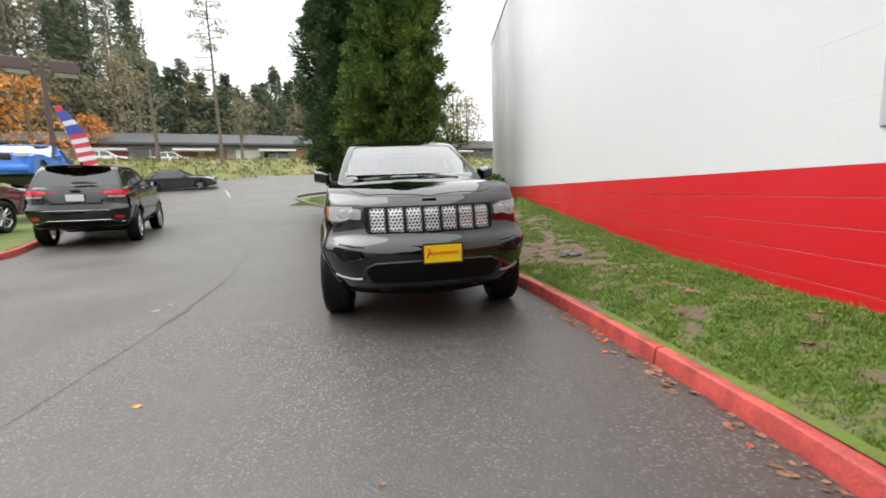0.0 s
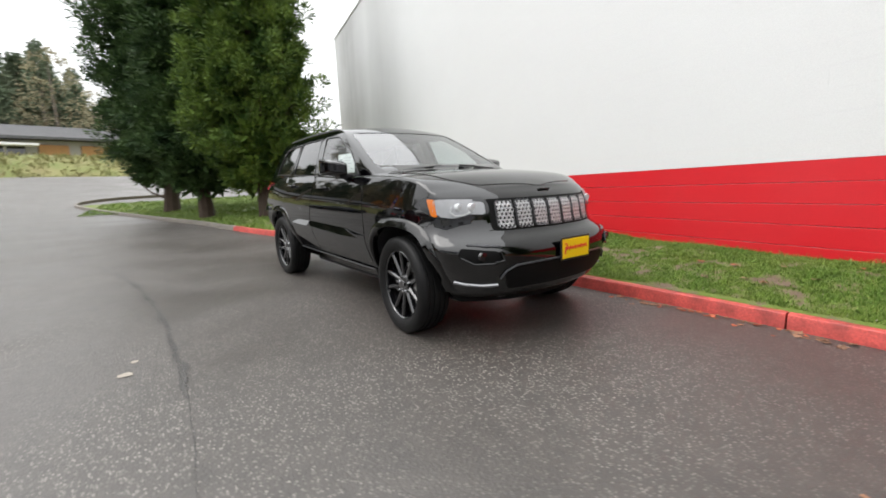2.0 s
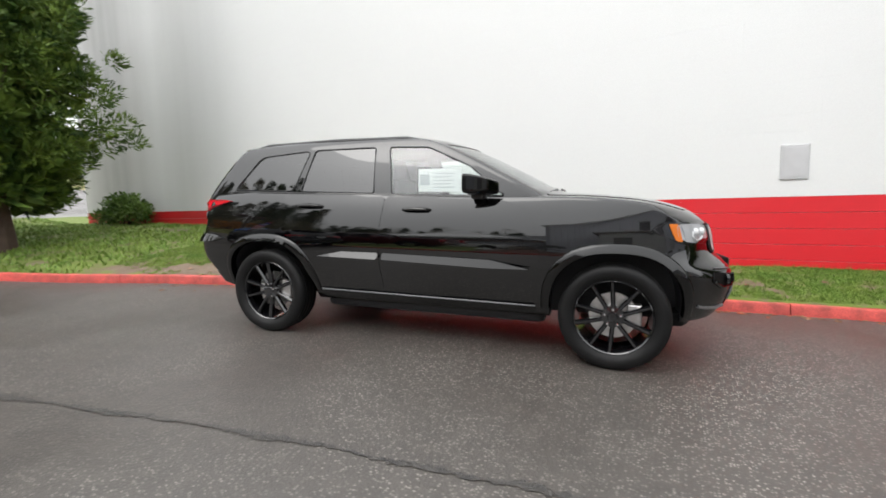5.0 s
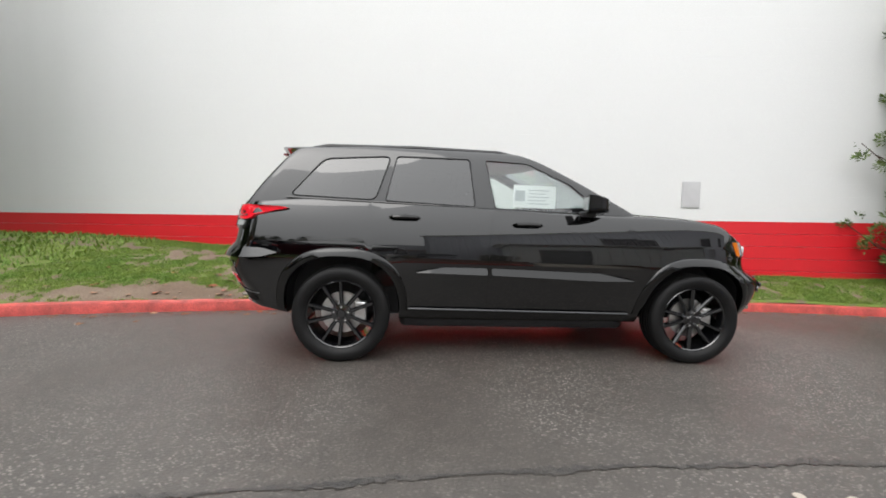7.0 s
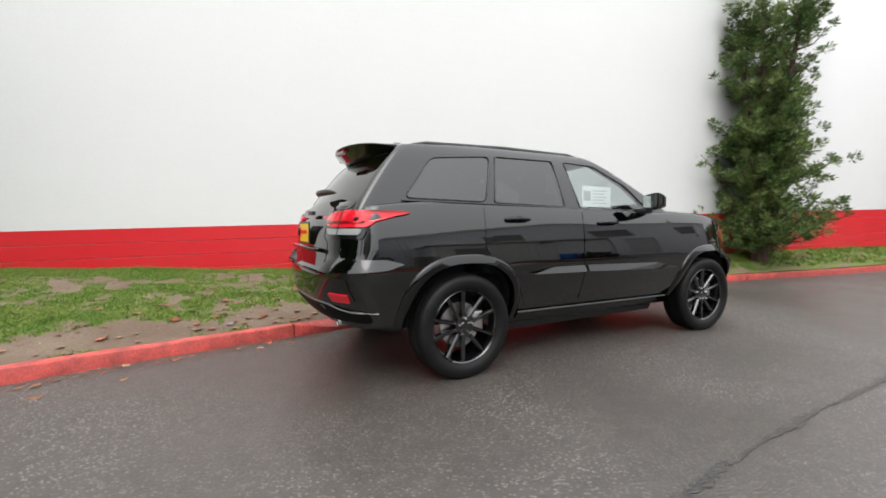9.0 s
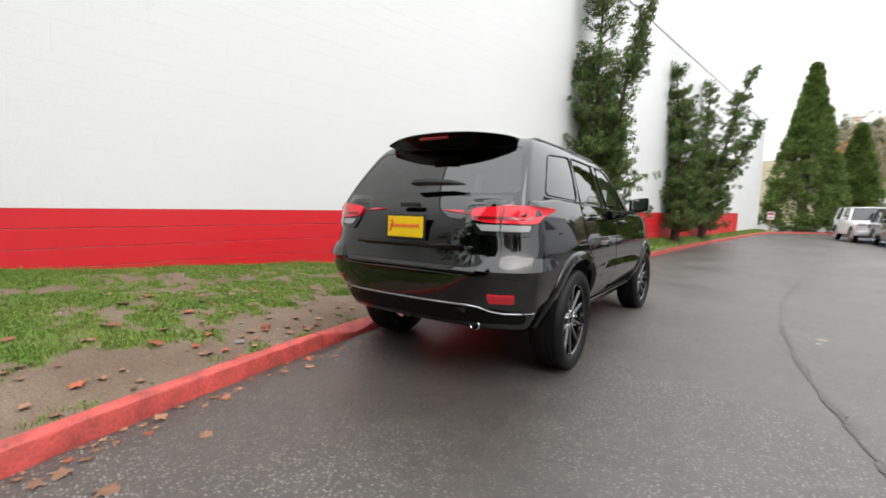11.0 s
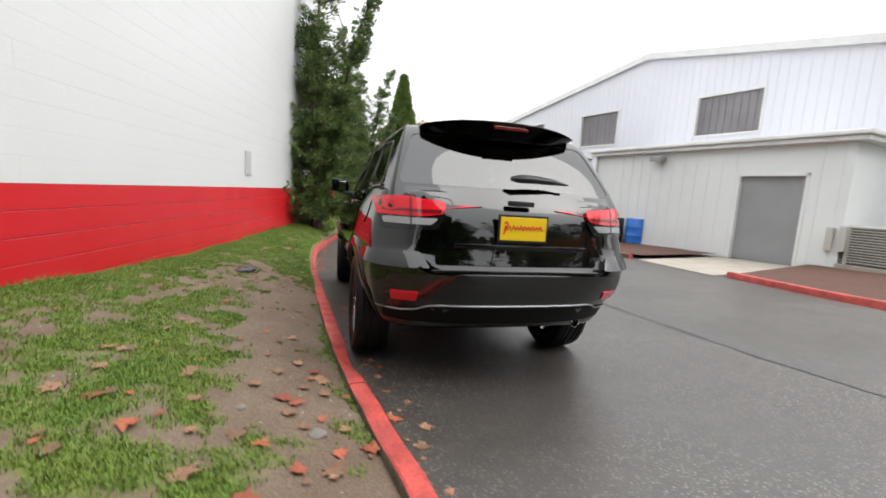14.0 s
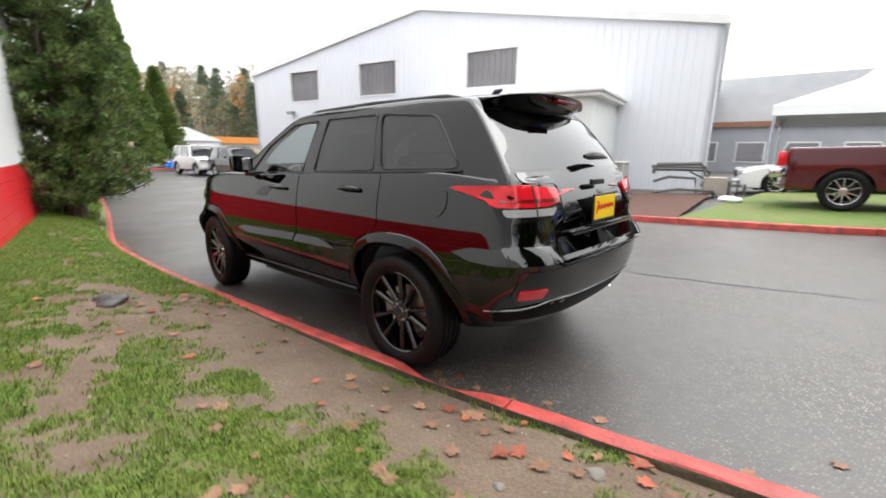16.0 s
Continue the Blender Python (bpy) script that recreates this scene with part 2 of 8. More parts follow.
M["lawn"] = lawn_material()
M["turf"] = material("distant_turf", (0.085, 0.15, 0.022), 0.9, var=0.8, scale=1.2, tint=(0.17, 0.15, 0.06), bump=0.02, bump_scale=10, fine=0.3, fine_scale=25)
M["mulch"] = material("bark_mulch", (0.10, 0.045, 0.03), 0.9, var=0.7, scale=6, bump=0.02, bump_scale=40, fine=0.4, fine_scale=60)
M["black_paint"] = material("black_car_paint", (0.0007, 0.0007, 0.0009), 0.3, coat=1.0)
M["black_paint"].node_tree.nodes["Principled BSDF"].inputs["Specular IOR Level"].default_value = 0.0
M["black_paint"].node_tree.nodes["Principled BSDF"].inputs["Coat IOR"].default_value = 1.66
M["black_plastic"] = material("black_plastic", (0.010, 0.010, 0.011), 0.42, bump=0.0004, bump_scale=400)
M["gloss_black"] = material("gloss_black_trim", (0.001, 0.001, 0.001), 0.3, coat=1.0)
M["gloss_black"].node_tree.nodes["Principled BSDF"].inputs["Specular IOR Level"].default_value = 0.0
M["moss"] = material("mossy_kerb_back", (0.055, 0.052, 0.028), 0.9, var=0.8, scale=9, tint=(0.10, 0.075, 0.05), bump=0.008, bump_scale=40, fine=0.3, fine_scale=80)
M["rubber"] = material("tyre_rubber", (0.0035, 0.0035, 0.0038), 0.55, var=0.5, scale=9, tint=(0.009, 0.0088, 0.0085), bump=0.0008, bump_scale=250)
M["rubber"].node_tree.nodes["Principled BSDF"].inputs["Specular IOR Level"].default_value = 0.25
M["rim_black"] = material("gloss_black_wheel", (0.006, 0.006, 0.007), 0.16, metal=0.3, coat=1.0)
M["alloy"] = material("polished_alloy", (0.62, 0.62, 0.63), 0.22, metal=1.0)
M["chrome"] = material("chrome", (0.75, 0.75, 0.76), 0.10, metal=1.0)
M["satin_grey"] = material("satin_grey_trim", (0.30, 0.30, 0.31), 0.30, metal=0.8)
M["dark_satin"] = material("dark_satin_trim", (0.085, 0.085, 0.09), 0.32, metal=0.6)
M["grille_void"] = material("matt_black_grille", (0.003, 0.003, 0.003), 0.6)
M["grille_void"].node_tree.nodes["Principled BSDF"].inputs["Specular IOR Level"].default_value = 0.15
M["disc"] = material("brake_disc_steel", (0.55, 0.54, 0.53), 0.34, metal=1.0, var=0.4, scale=20)
M["red_lens"] = lamp_lens("red_lamp_lens", (0.66, 0.012, 0.025))
M["dark_red_lens"] = lamp_lens("dark_red_reflector", (0.16, 0.006, 0.009))
M["clear_lens"] = lamp_lens("clear_lamp_lens", (0.50, 0.51, 0.52))
M["reverse_lens"] = lamp_lens("reversing_lamp_lens", (0.30, 0.305, 0.31))
M["head_lens"] = lamp_lens("head_lamp_lens", (0.30, 0.305, 0.315), 0.08)
M["lamp_dark"] = lamp_lens("lamp_housing_black", (0.008, 0.008, 0.009), 0.10)
M["amber_lens"] = lamp_lens("amber_lamp_lens", (0.55, 0.14, 0.012))
M["hill_brush"] = material("bare_hill_brush", (0.17, 0.14, 0.085), 0.9, var=0.8, scale=0.3, tint=(0.24, 0.20, 0.13), fine=0.3, fine_scale=2.0)
M["yellow"] = material("yellow_plate", (0.82, 0.55, 0.005), 0.4)
M["red_ink"] = material("red_lettering", (0.65, 0.03, 0.015), 0.5)
M["paper"] = material("white_paper", (0.80, 0.80, 0.80), 0.8)
M["print_grey"] = material("grey_print", (0.42, 0.44, 0.46), 0.8)
M["seat"] = material("grey_seat_leather", (0.10, 0.10, 0.105), 0.55, bump=0.001, bump_scale=120)
M["cabin"] = material("dark_cabin_plastic", (0.018, 0.018, 0.02), 0.6)
M["clear_glass"] = glass("clear_car_glass", (0.80, 0.86, 0.84), head_on=0.09)
M["windscreen_glass"] = glass("windscreen_glass", (0.55, 0.61, 0.61), head_on=0.18)
M["grille_silver"] = material("pale_grille_mesh", (0.62, 0.62, 0.63), 0.35, metal=0.6)
M["tint_glass"] = glass("privacy_glass", (0.030, 0.030, 0.034), head_on=0.085)
M["metal_white"] = material("white_metal_cladding", (0.66, 0.67, 0.72), 0.45, var=0.25, scale=0.6, tint=(0.56, 0.57, 0.62), fine=0.03)
M["annex_white"] = material("white_painted_panel", (0.68, 0.70, 0.69), 0.5, var=0.35, scale=1.0, tint=(0.58, 0.60, 0.59), fine=0.04)
M["trim_white"] = material("white_metal_trim", (0.70, 0.70, 0.69), 0.4, var=0.3, scale=2)
M["shutter"] = material("pale_roller_shutter", (0.55, 0.55, 0.56), 0.5, var=0.3, scale=2)
M["grey_door"] = material("grey_painted_door", (0.27, 0.275, 0.28), 0.5, var=0.3, scale=1.5, fine=0.04)
M["pane"] = material("dull_window_pane", (0.20, 0.19, 0.20), 0.12, var=0.6, scale=1.1, tint=(0.11, 0.105, 0.11))
M["bark"] = material("conifer_bark", (0.075, 0.05, 0.036), 0.9, var=0.6, scale=8, bump=0.02, bump_scale=18)
M["grey_bark"] = material("grey_bark", (0.15, 0.125, 0.10), 0.9, var=0.5, scale=5, bump=0.01, bump_scale=18)
M["wood"] = material("weathered_timber", (0.28, 0.17, 0.09), 0.8, var=0.6, scale=4, bump=0.003, bump_scale=30)
M["dark_wood"] = material("brown_metal_pole", (0.075, 0.045, 0.035), 0.5)
M["roof_grey"] = material("grey_shingle_roof", (0.085, 0.085, 0.088), 0.85, var=0.5, scale=2.5, fine=0.25, fine_scale=12)
M["motel_wall"] = material("pale_motel_wall", (0.42, 0.41, 0.38), 0.8, var=0.4, scale=0.8)
M["brick"] = material("brown_brick", (0.26, 0.13, 0.08), 0.85, var=0.5, scale=6, fine=0.2, fine_scale=20)
M["orange_wood"] = material("orange_timber_panel", (0.42, 0.22, 0.08), 0.7, var=0.4, scale=2)
M["magenta"] = material("magenta_curtain", (0.45, 0.10, 0.30), 0.7, var=0.4, scale=2)
M["blue_drum"] = material("blue_plastic_drum", (0.025, 0.16, 0.55), 0.4, var=0.2, scale=4)
M["black_drum"] = material("black_drum", (0.02, 0.021, 0.023), 0.45, var=0.3, scale=4)
M["ac_metal"] = material("beige_enamel", (0.50, 0.49, 0.45), 0.5, var=0.35, scale=5)
M["ac_dark"] = material("dark_fins", (0.10, 0.10, 0.095), 0.6)
M["maroon_paint"] = material("maroon_car_paint", (0.085, 0.006, 0.010), 0.16, metal=0.2, coat=1.0)
M["white_paint"] = material("white_car_paint", (0.74, 0.74, 0.74), 0.2, coat=1.0)
M["blue_paint"] = material("bright_blue_car_paint", (0.02, 0.20, 0.72), 0.2, coat=1.0)
M["dark_paint"] = material("charcoal_car_paint", (0.02, 0.021, 0.024), 0.18, coat=1.0)
M["dark_glass"] = material("dark_glazing", (0.012, 0.013, 0.015), 0.05, coat=1.0)
M["tent"] = material("white_tent_fabric", (0.78, 0.78, 0.78), 0.7, var=0.15, scale=1.0)
M["flag_white"] = material("white_flag_cloth", (0.75, 0.74, 0.74), 0.8)
M["flag_red"] = material("red_flag_cloth", (0.62, 0.06, 0.08), 0.8)
M["flag_blue"] = material("blue_flag_cloth", (0.07, 0.10, 0.38), 0.8)
M["leaf_red"] = material("rust_red_leaf", (0.30, 0.060, 0.028), 0.6, var=0.6, scale=30, tint=(0.30, 0.13, 0.06), spread=0.35)
M["leaf_brown"] = material("brown_leaf", (0.20, 0.098, 0.055), 0.7, var=0.6, scale=30, tint=(0.29, 0.17, 0.105), spread=0.35)
M["leaf_orange"] = material("orange_leaf", (0.62, 0.24, 0.05), 0.6, var=0.5, scale=30, spread=0.2)


def foliage(name, dark, light, scale=1.4):
    m = material(name, dark, 0.62, var=1.0, scale=scale, tint=light, fine=0.35, fine_scale=9)
    m.node_tree.nodes["Principled BSDF"].inputs["Specular IOR Level"].default_value = 0.25
    return m


M["cypress"] = foliage("cypress_foliage", (0.026, 0.060, 0.010), (0.150, 0.220, 0.036), 2.2)
M["dark_cypress"] = foliage("dark_cypress_foliage", (0.016, 0.040, 0.011), (0.075, 0.125, 0.036))
M["juniper"] = foliage("juniper_foliage", (0.050, 0.096, 0.026), (0.190, 0.255, 0.080), 2.6)
M["cone"] = foliage("hedge_conifer_foliage", (0.085, 0.14, 0.030), (0.19, 0.25, 0.065), 0.8)
# far fir colours are lightened to stand in for distance haze
M["fir"] = foliage("hazed_far_fir_foliage", (0.070, 0.105, 0.062), (0.165, 0.20, 0.125), 0.15)
M["fir_brown"] = foliage("hazed_thin_fir_foliage", (0.135, 0.135, 0.085), (0.26, 0.24, 0.155), 0.15)
M["autumn"] = foliage("autumn_foliage", (0.26, 0.15, 0.055), (0.40, 0.28, 0.12), 0.2)
M["autumn_orange"] = foliage("orange_maple_foliage", (0.45, 0.17, 0.04), (0.62, 0.30, 0.08), 0.5)
# twig colours raised for the same haze
M["bare_wood"] = foliage("hazed_bare_alder_twigs", (0.215, 0.195, 0.120), (0.37, 0.335, 0.21), 0.2)
M["shrub"] = foliage("low_shrub_foliage", (0.05, 0.10, 0.02), (0.13, 0.2, 0.04), 2.0)


# ================= building helpers =================
def obj(name, verts, faces, mat, parent=None, label="", smooth=False, mats=None, idx=None):
    me = bpy.data.meshes.new(name)
    me.from_pydata([tuple(v) for v in verts], [], [tuple(f) for f in faces])
    for mm in (mats or [mat]):
        me.materials.append(mm)
    if idx is not None:
        me.polygons.foreach_set("material_index", idx)
    if smooth:
        me.polygons.foreach_set("use_smooth", [True] * len(me.polygons))
    me.update()
    ob = new(name, me)
    if parent:
        ob.parent = parent
    if label:
        tagged(ob, label)
    return ob


def part(name, bm, mat, parent=None, label="", smooth=False, sharp=35):
    """Links a bmesh as one mesh object, under a thing or a part."""
    bmesh.ops.recalc_face_normals(bm, faces=bm.faces)
    if smooth:
        for f in bm.faces:
            f.smooth = True
        for e in bm.edges:
            if len(e.link_faces) == 2 and e.calc_face_angle(0) > radians(sharp):
                e.smooth = False
    me = bpy.data.meshes.new(name)
    bm.to_mesh(me)
    bm.free()
    me.materials.append(mat)
    ob = new(name, me)
    if parent:
        ob.parent = parent
    if label:
        tagged(ob, label)
    return ob


def box(bm, a, b, bevel=0.0, m=None):
    """A bevelled block from corner a to corner b."""
    r = bmesh.ops.create_cube(bm, size=1)
    vs = r["verts"]
    for v in vs:
        v.co = Vector([(a[i] + b[i]) / 2 + v.co[i] * (b[i] - a[i]) for i in range(3)])
    if bevel:
        es = list({e for v in vs for e in v.link_edges})
        g = bmesh.ops.bevel(bm, geom=es, offset=bevel, segments=2, profile=0.5, affect="EDGES")
        vs = list({v for f in g["faces"] for v in f.verts} | {v for v in vs if v.is_valid})
    if m is not None:
        bmesh.ops.transform(bm, matrix=m, verts=vs)
    return vs


def boxes(*items):
    bm = bmesh.new()
    for it in items:
        box(bm, *it)
    return bm


def tube(bm, pts, radius, sides=8, close=True):
    """A round bar along points; radius a number or one for each point."""
    pts = [Vector(p) for p in pts]
    rs = radius if isinstance(radius, (list, tuple)) else [radius] * len(pts)
    rings = []
    for i, p in enumerate(pts):
        d = (pts[min(i + 1, len(pts) - 1)] - pts[max(i - 1, 0)]).normalized()
        ref = Vector((0, 0, 1)) if abs(d.z) < 0.9 else Vector((1, 0, 0))
        u = d.cross(ref).normalized()
        w = d.cross(u).normalized()
        rings.append([bm.verts.new(p + (u * math.cos(2 * math.pi * k / sides) + w * math.sin(2 * math.pi * k / sides)) * rs[i]) for k in range(sides)])
    for r0, r1 in zip(rings, rings[1:]):
        for k in range(sides):
            bm.faces.new((r0[k], r0[(k + 1) % sides], r1[(k + 1) % sides], r1[k]))
    if close:
        bm.faces.new(rings[0][::-1])
        bm.faces.new(rings[-1])
    return bm


def lathe(bm, profile, steps=48, axis="y", m=None):
    """Turns (radius, along) pairs round an axis."""
    rings = []
    for r, h in profile:
        ring = []
        for k in range(steps):
            a = 2 * math.pi * k / steps
            p = (r * math.cos(a), h, r * math.sin(a)) if axis == "y" else (r * math.cos(a), r * math.sin(a), h)
            ring.append(bm.verts.new(m @ Vector(p) if m is not None else p))
        rings.append(ring)
    for r0, r1 in zip(rings, rings[1:]):
        for k in range(steps):
            bm.faces.new((r0[k], r0[(k + 1) % steps], r1[(k + 1) % steps], r1[k]))
    return rings


def empty(name, label, category, group="", at=None):
    e = new(name)
    e.empty_display_size = 0.2
    tagged(e, label, category, group)
    if at is not None:
        e.matrix_world = at
    return e


def lerp(a, b, t):
    return a + (b - a) * t


def curve_of(pairs):
    xs, ys = [p[0] for p in pairs], [p[1] for p in pairs]
    return lambda x: float(np.interp(x, xs, ys))


def softplus(x):
    return np.log1p(np.exp(-np.abs(x))) + np.maximum(x, 0)


def ground_z(x, y):
    """The yard: it falls gently along the parked car, levels out beyond, and climbs to the street behind."""
    x, y = np.asarray(x, float), np.asarray(y, float)
    along = 0.983 * x + 0.182 * y
    along = np.maximum(along - softplus(along - 10.0), -45.0)
    z = -0.0262 * along + 0.02 * np.minimum(softplus(-y - 4.0), 14.0)
    z = z + 0.0036 * np.clip(-x - 9.0, 0, 23.0) ** 2
    return z


KERB = [(-22.5, -4.5), (-21.6, -6.8), (-19.6, -7.9), (-17.0, -6.7), (-14.0, -4.75), (-10.6, -2.85), (-8.0, -1.85), (-6.0, -1.08), (-4.5, -0.335), (-3.2, 0.185), (-1.8, 0.645),
        (0.0, 1.125), (1.5, 1.505), (3.0, 1.82), (4.5, 2.045), (6.5, 2.10), (10.0, 2.16), (16.0, 2.42), (24.0, 2.4), (32.0, 2.25), (35.2, 1.5), (36.6, -0.5), (37.2, -4.0), (37.6, -12.0)]


def smooth_path(pts, step):
    """Catmull-Rom through pts, resampled at even steps."""
    p = np.array([pts[0]] + list(pts) + [pts[-1]], float)
    out = []
    for i in range(1, len(p) - 2):
        for t in np.linspace(0, 1, 24, endpoint=False):
            a, b, c, d = p[i - 1], p[i], p[i + 1], p[i + 2]
            out.append(0.5 * ((2 * b) + (c - a) * t + (2 * a - 5 * b + 4 * c - d) * t * t + (3 * b - a - 3 * c + d) * t ** 3))
    out.append(p[-2])
    out = np.array(out)
    s = np.concatenate([[0], np.cumsum(np.linalg.norm(np.diff(out, axis=0), axis=1))])
    q = np.arange(0, s[-1], step)
    return np.stack([np.interp(q, s, out[:, k]) for k in range(out.shape[1])], 1)


KERB_LINE = smooth_path(KERB, 0.15)
WALL_Y, WALL_X0, WALL_X1, WALL_TOP, BAND_TOP = 3.12, -15.2, 35.5, 7.7, 1.155
CAR = pose(0, 0, 0, 0, 1.5, 10.5)


# ================= vehicles =================
from mathutils.bvhtree import BVHTree


def lattice(As, Bs, Cs, fn, level=2):
    """A closed box of quads whose corners fn(a, b, c) places, rounded by subdivision; returns a mesh."""
    bm = bmesh.new()
    store = {}

    def v(i, j, k):
        if (i, j, k) not in store:
            store[i, j, k] = bm.verts.new(fn(As[i], Bs[j], Cs[k]))
        return store[i, j, k]

    na, nb, nc = len(As) - 1, len(Bs) - 1, len(Cs) - 1
    for i in range(na):
        for j in range(nb):
            bm.faces.new((v(i, j, 0), v(i, j + 1, 0), v(i + 1, j + 1, 0), v(i + 1, j, 0)))
            bm.faces.new((v(i, j, nc), v(i + 1, j, nc), v(i + 1, j + 1, nc), v(i, j + 1, nc)))
        for k in range(nc):
            bm.faces.new((v(i, 0, k), v(i + 1, 0, k), v(i + 1, 0, k + 1), v(i, 0, k + 1)))
            bm.faces.new((v(i, nb, k), v(i, nb, k + 1), v(i + 1, nb, k + 1), v(i + 1, nb, k)))
    for j in range(nb):
        for k in range(nc):
            bm.faces.new((v(0, j, k), v(0, j, k + 1), v(0, j + 1, k + 1), v(0, j + 1, k)))
            bm.faces.new((v(na, j, k), v(na, j + 1, k), v(na, j + 1, k + 1), v(na, j, k + 1)))
    bmesh.ops.recalc_face_normals(bm, faces=bm.faces)
    me = bpy.data.meshes.new("cage")
    bm.to_mesh(me)
    bm.free()
    ob = new("cage", me)
    mod = ob.modifiers.new("round", "SUBSURF")
    mod.levels = mod.render_levels = level
    res = bpy.data.meshes.new_from_object(ob.evaluated_get(bpy.context.evaluated_depsgraph_get()))
    bpy.data.objects.remove(ob)
    return res


def boolean(me, cutter, op):
    """The mesh me cut by the mesh cutter."""
    a, b = new("cut_a", me), new("cut_b", cutter)
    mod = a.modifiers.new("cut", "BOOLEAN")
    mod.operation, mod.object, mod.solver = op, b, "EXACT"
    res = bpy.data.meshes.new_from_object(a.evaluated_get(bpy.context.evaluated_depsgraph_get()))
    bpy.data.objects.remove(a)
    bpy.data.objects.remove(b)
    return res


def prism(poly, axis, lo, hi, bm=None):
    """A polygon pulled along an axis: 'y' takes (x, z), 'x' takes (y, z), 'z' takes (x, y)."""
    bm = bm or bmesh.new()
    put = {"y": lambda p, h: (p[0], h, p[1]), "x": lambda p, h: (h, p[0], p[1]), "z": lambda p, h: (p[0], p[1], h)}[axis]
    low, high = [bm.verts.new(put(p, lo)) for p in poly], [bm.verts.new(put(p, hi)) for p in poly]
    n = len(poly)
    bm.faces.new(low[::-1])
    bm.faces.new(high)
    for i in range(n):
        bm.faces.new((low[i], low[(i + 1) % n], high[(i + 1) % n], high[i]))
    return bm


def rounded(poly, r=0.03, n=4):
    """The polygon with its corners rounded off."""
    out = []
    P = [Vector(p) for p in poly]
    for i, p in enumerate(P):
        a, b = P[i - 1], P[(i + 1) % len(P)]
        rr = min(r, (a - p).length * 0.45, (b - p).length * 0.45)
        s, e = p + (a - p).normalized() * rr, p + (b - p).normalized() * rr
        for k in range(n + 1):
            t = k / n
            out.append(tuple(s * (1 - t) ** 2 + p * 2 * t * (1 - t) + e * t * t))
    return out


def patch(poly, axis, side, tree, lift=0.003, thick=0.008, cell=0.06, depth=3.0, mirror=False):
    """A skin of the given outline laid on the body, seen along an axis from one side; returns a bmesh."""
    put = {"y": lambda p, h: Vector((p[0], h, p[1])), "x": lambda p, h: Vector((h, p[0], p[1])), "z": lambda p, h: Vector((p[0], p[1], h))}[axis]
    bm = bmesh.new()
    bm.faces.new([bm.verts.new((p[0], p[1], 0)) for p in poly])
    for ax in (0, 1):
        lo, hi = min(p[ax] for p in poly), max(p[ax] for p in poly)
        for k in range(1, int((hi - lo) / cell) + 1):
            co = [0, 0, 0]
            no = [0, 0, 0]
            co[ax], no[ax] = lo + (hi - lo) * k / (int((hi - lo) / cell) + 1), 1
            bmesh.ops.bisect_plane(bm, geom=bm.verts[:] + bm.edges[:] + bm.faces[:], plane_co=co, plane_no=no)
    way = put((0, 0), -side)
    bad = []
    for v in bm.verts:
        start = put((v.co[0], v.co[1]), side * depth)
        hit, nor, _, _ = tree.ray_cast(start, way)
        if hit is None:
            bad.append(v)
            continue
        v.co = hit + nor * lift
    if bad:
        bmesh.ops.delete(bm, geom=bad, context="VERTS")
    bmesh.ops.recalc_face_normals(bm, faces=bm.faces)
    bm.normal_update()
    if bm.faces and sum((f.normal.dot(way) for f in bm.faces)) > 0:
        bmesh.ops.reverse_faces(bm, faces=bm.faces)
        bm.normal_update()
    edge = [e for e in bm.edges if len(e.link_faces) == 1]
    inner = {}
    for e in edge:
        for v in e.verts:
            if v not in inner:
                inner[v] = (bm.verts.new(v.co), bm.verts.new(v.co - v.normal * thick))
    skirt = []
    for e in edge:
        a, b = e.verts
        skirt.append(bm.faces.new((inner[a][0], inner[b][0], inner[b][1], inner[a][1])))
    for f in bm.faces:
        f.smooth = True
    for f in skirt:
        f.smooth = False
    return bm


def wedge(bm, amount):
    """Pulls a side strip outwards towards its lower edge, so that its face looks up."""
    zs = [v.co.z for v in bm.verts]
    lo, hi = min(zs), max(zs)
    for v in bm.verts:
        v.co.y -= amount * (hi - v.co.z) / max(hi - lo, 1e-4)
    return bm


def lay(name, bm, mat, parent, label="", flip=False):
    """Links a laid skin as it is; flip mirrors it to the other side of the car."""
    if flip:
        for v in bm.verts:
            v.co.y = -v.co.y
        bmesh.ops.reverse_faces(bm, faces=bm.faces)
    me = bpy.data.meshes.new(name)
    bm.to_mesh(me)
    bm.free()
    me.materials.append(mat)
    ob = new(name, me)
    ob.parent = parent
    if label:
        tagged(ob, label)
    return ob


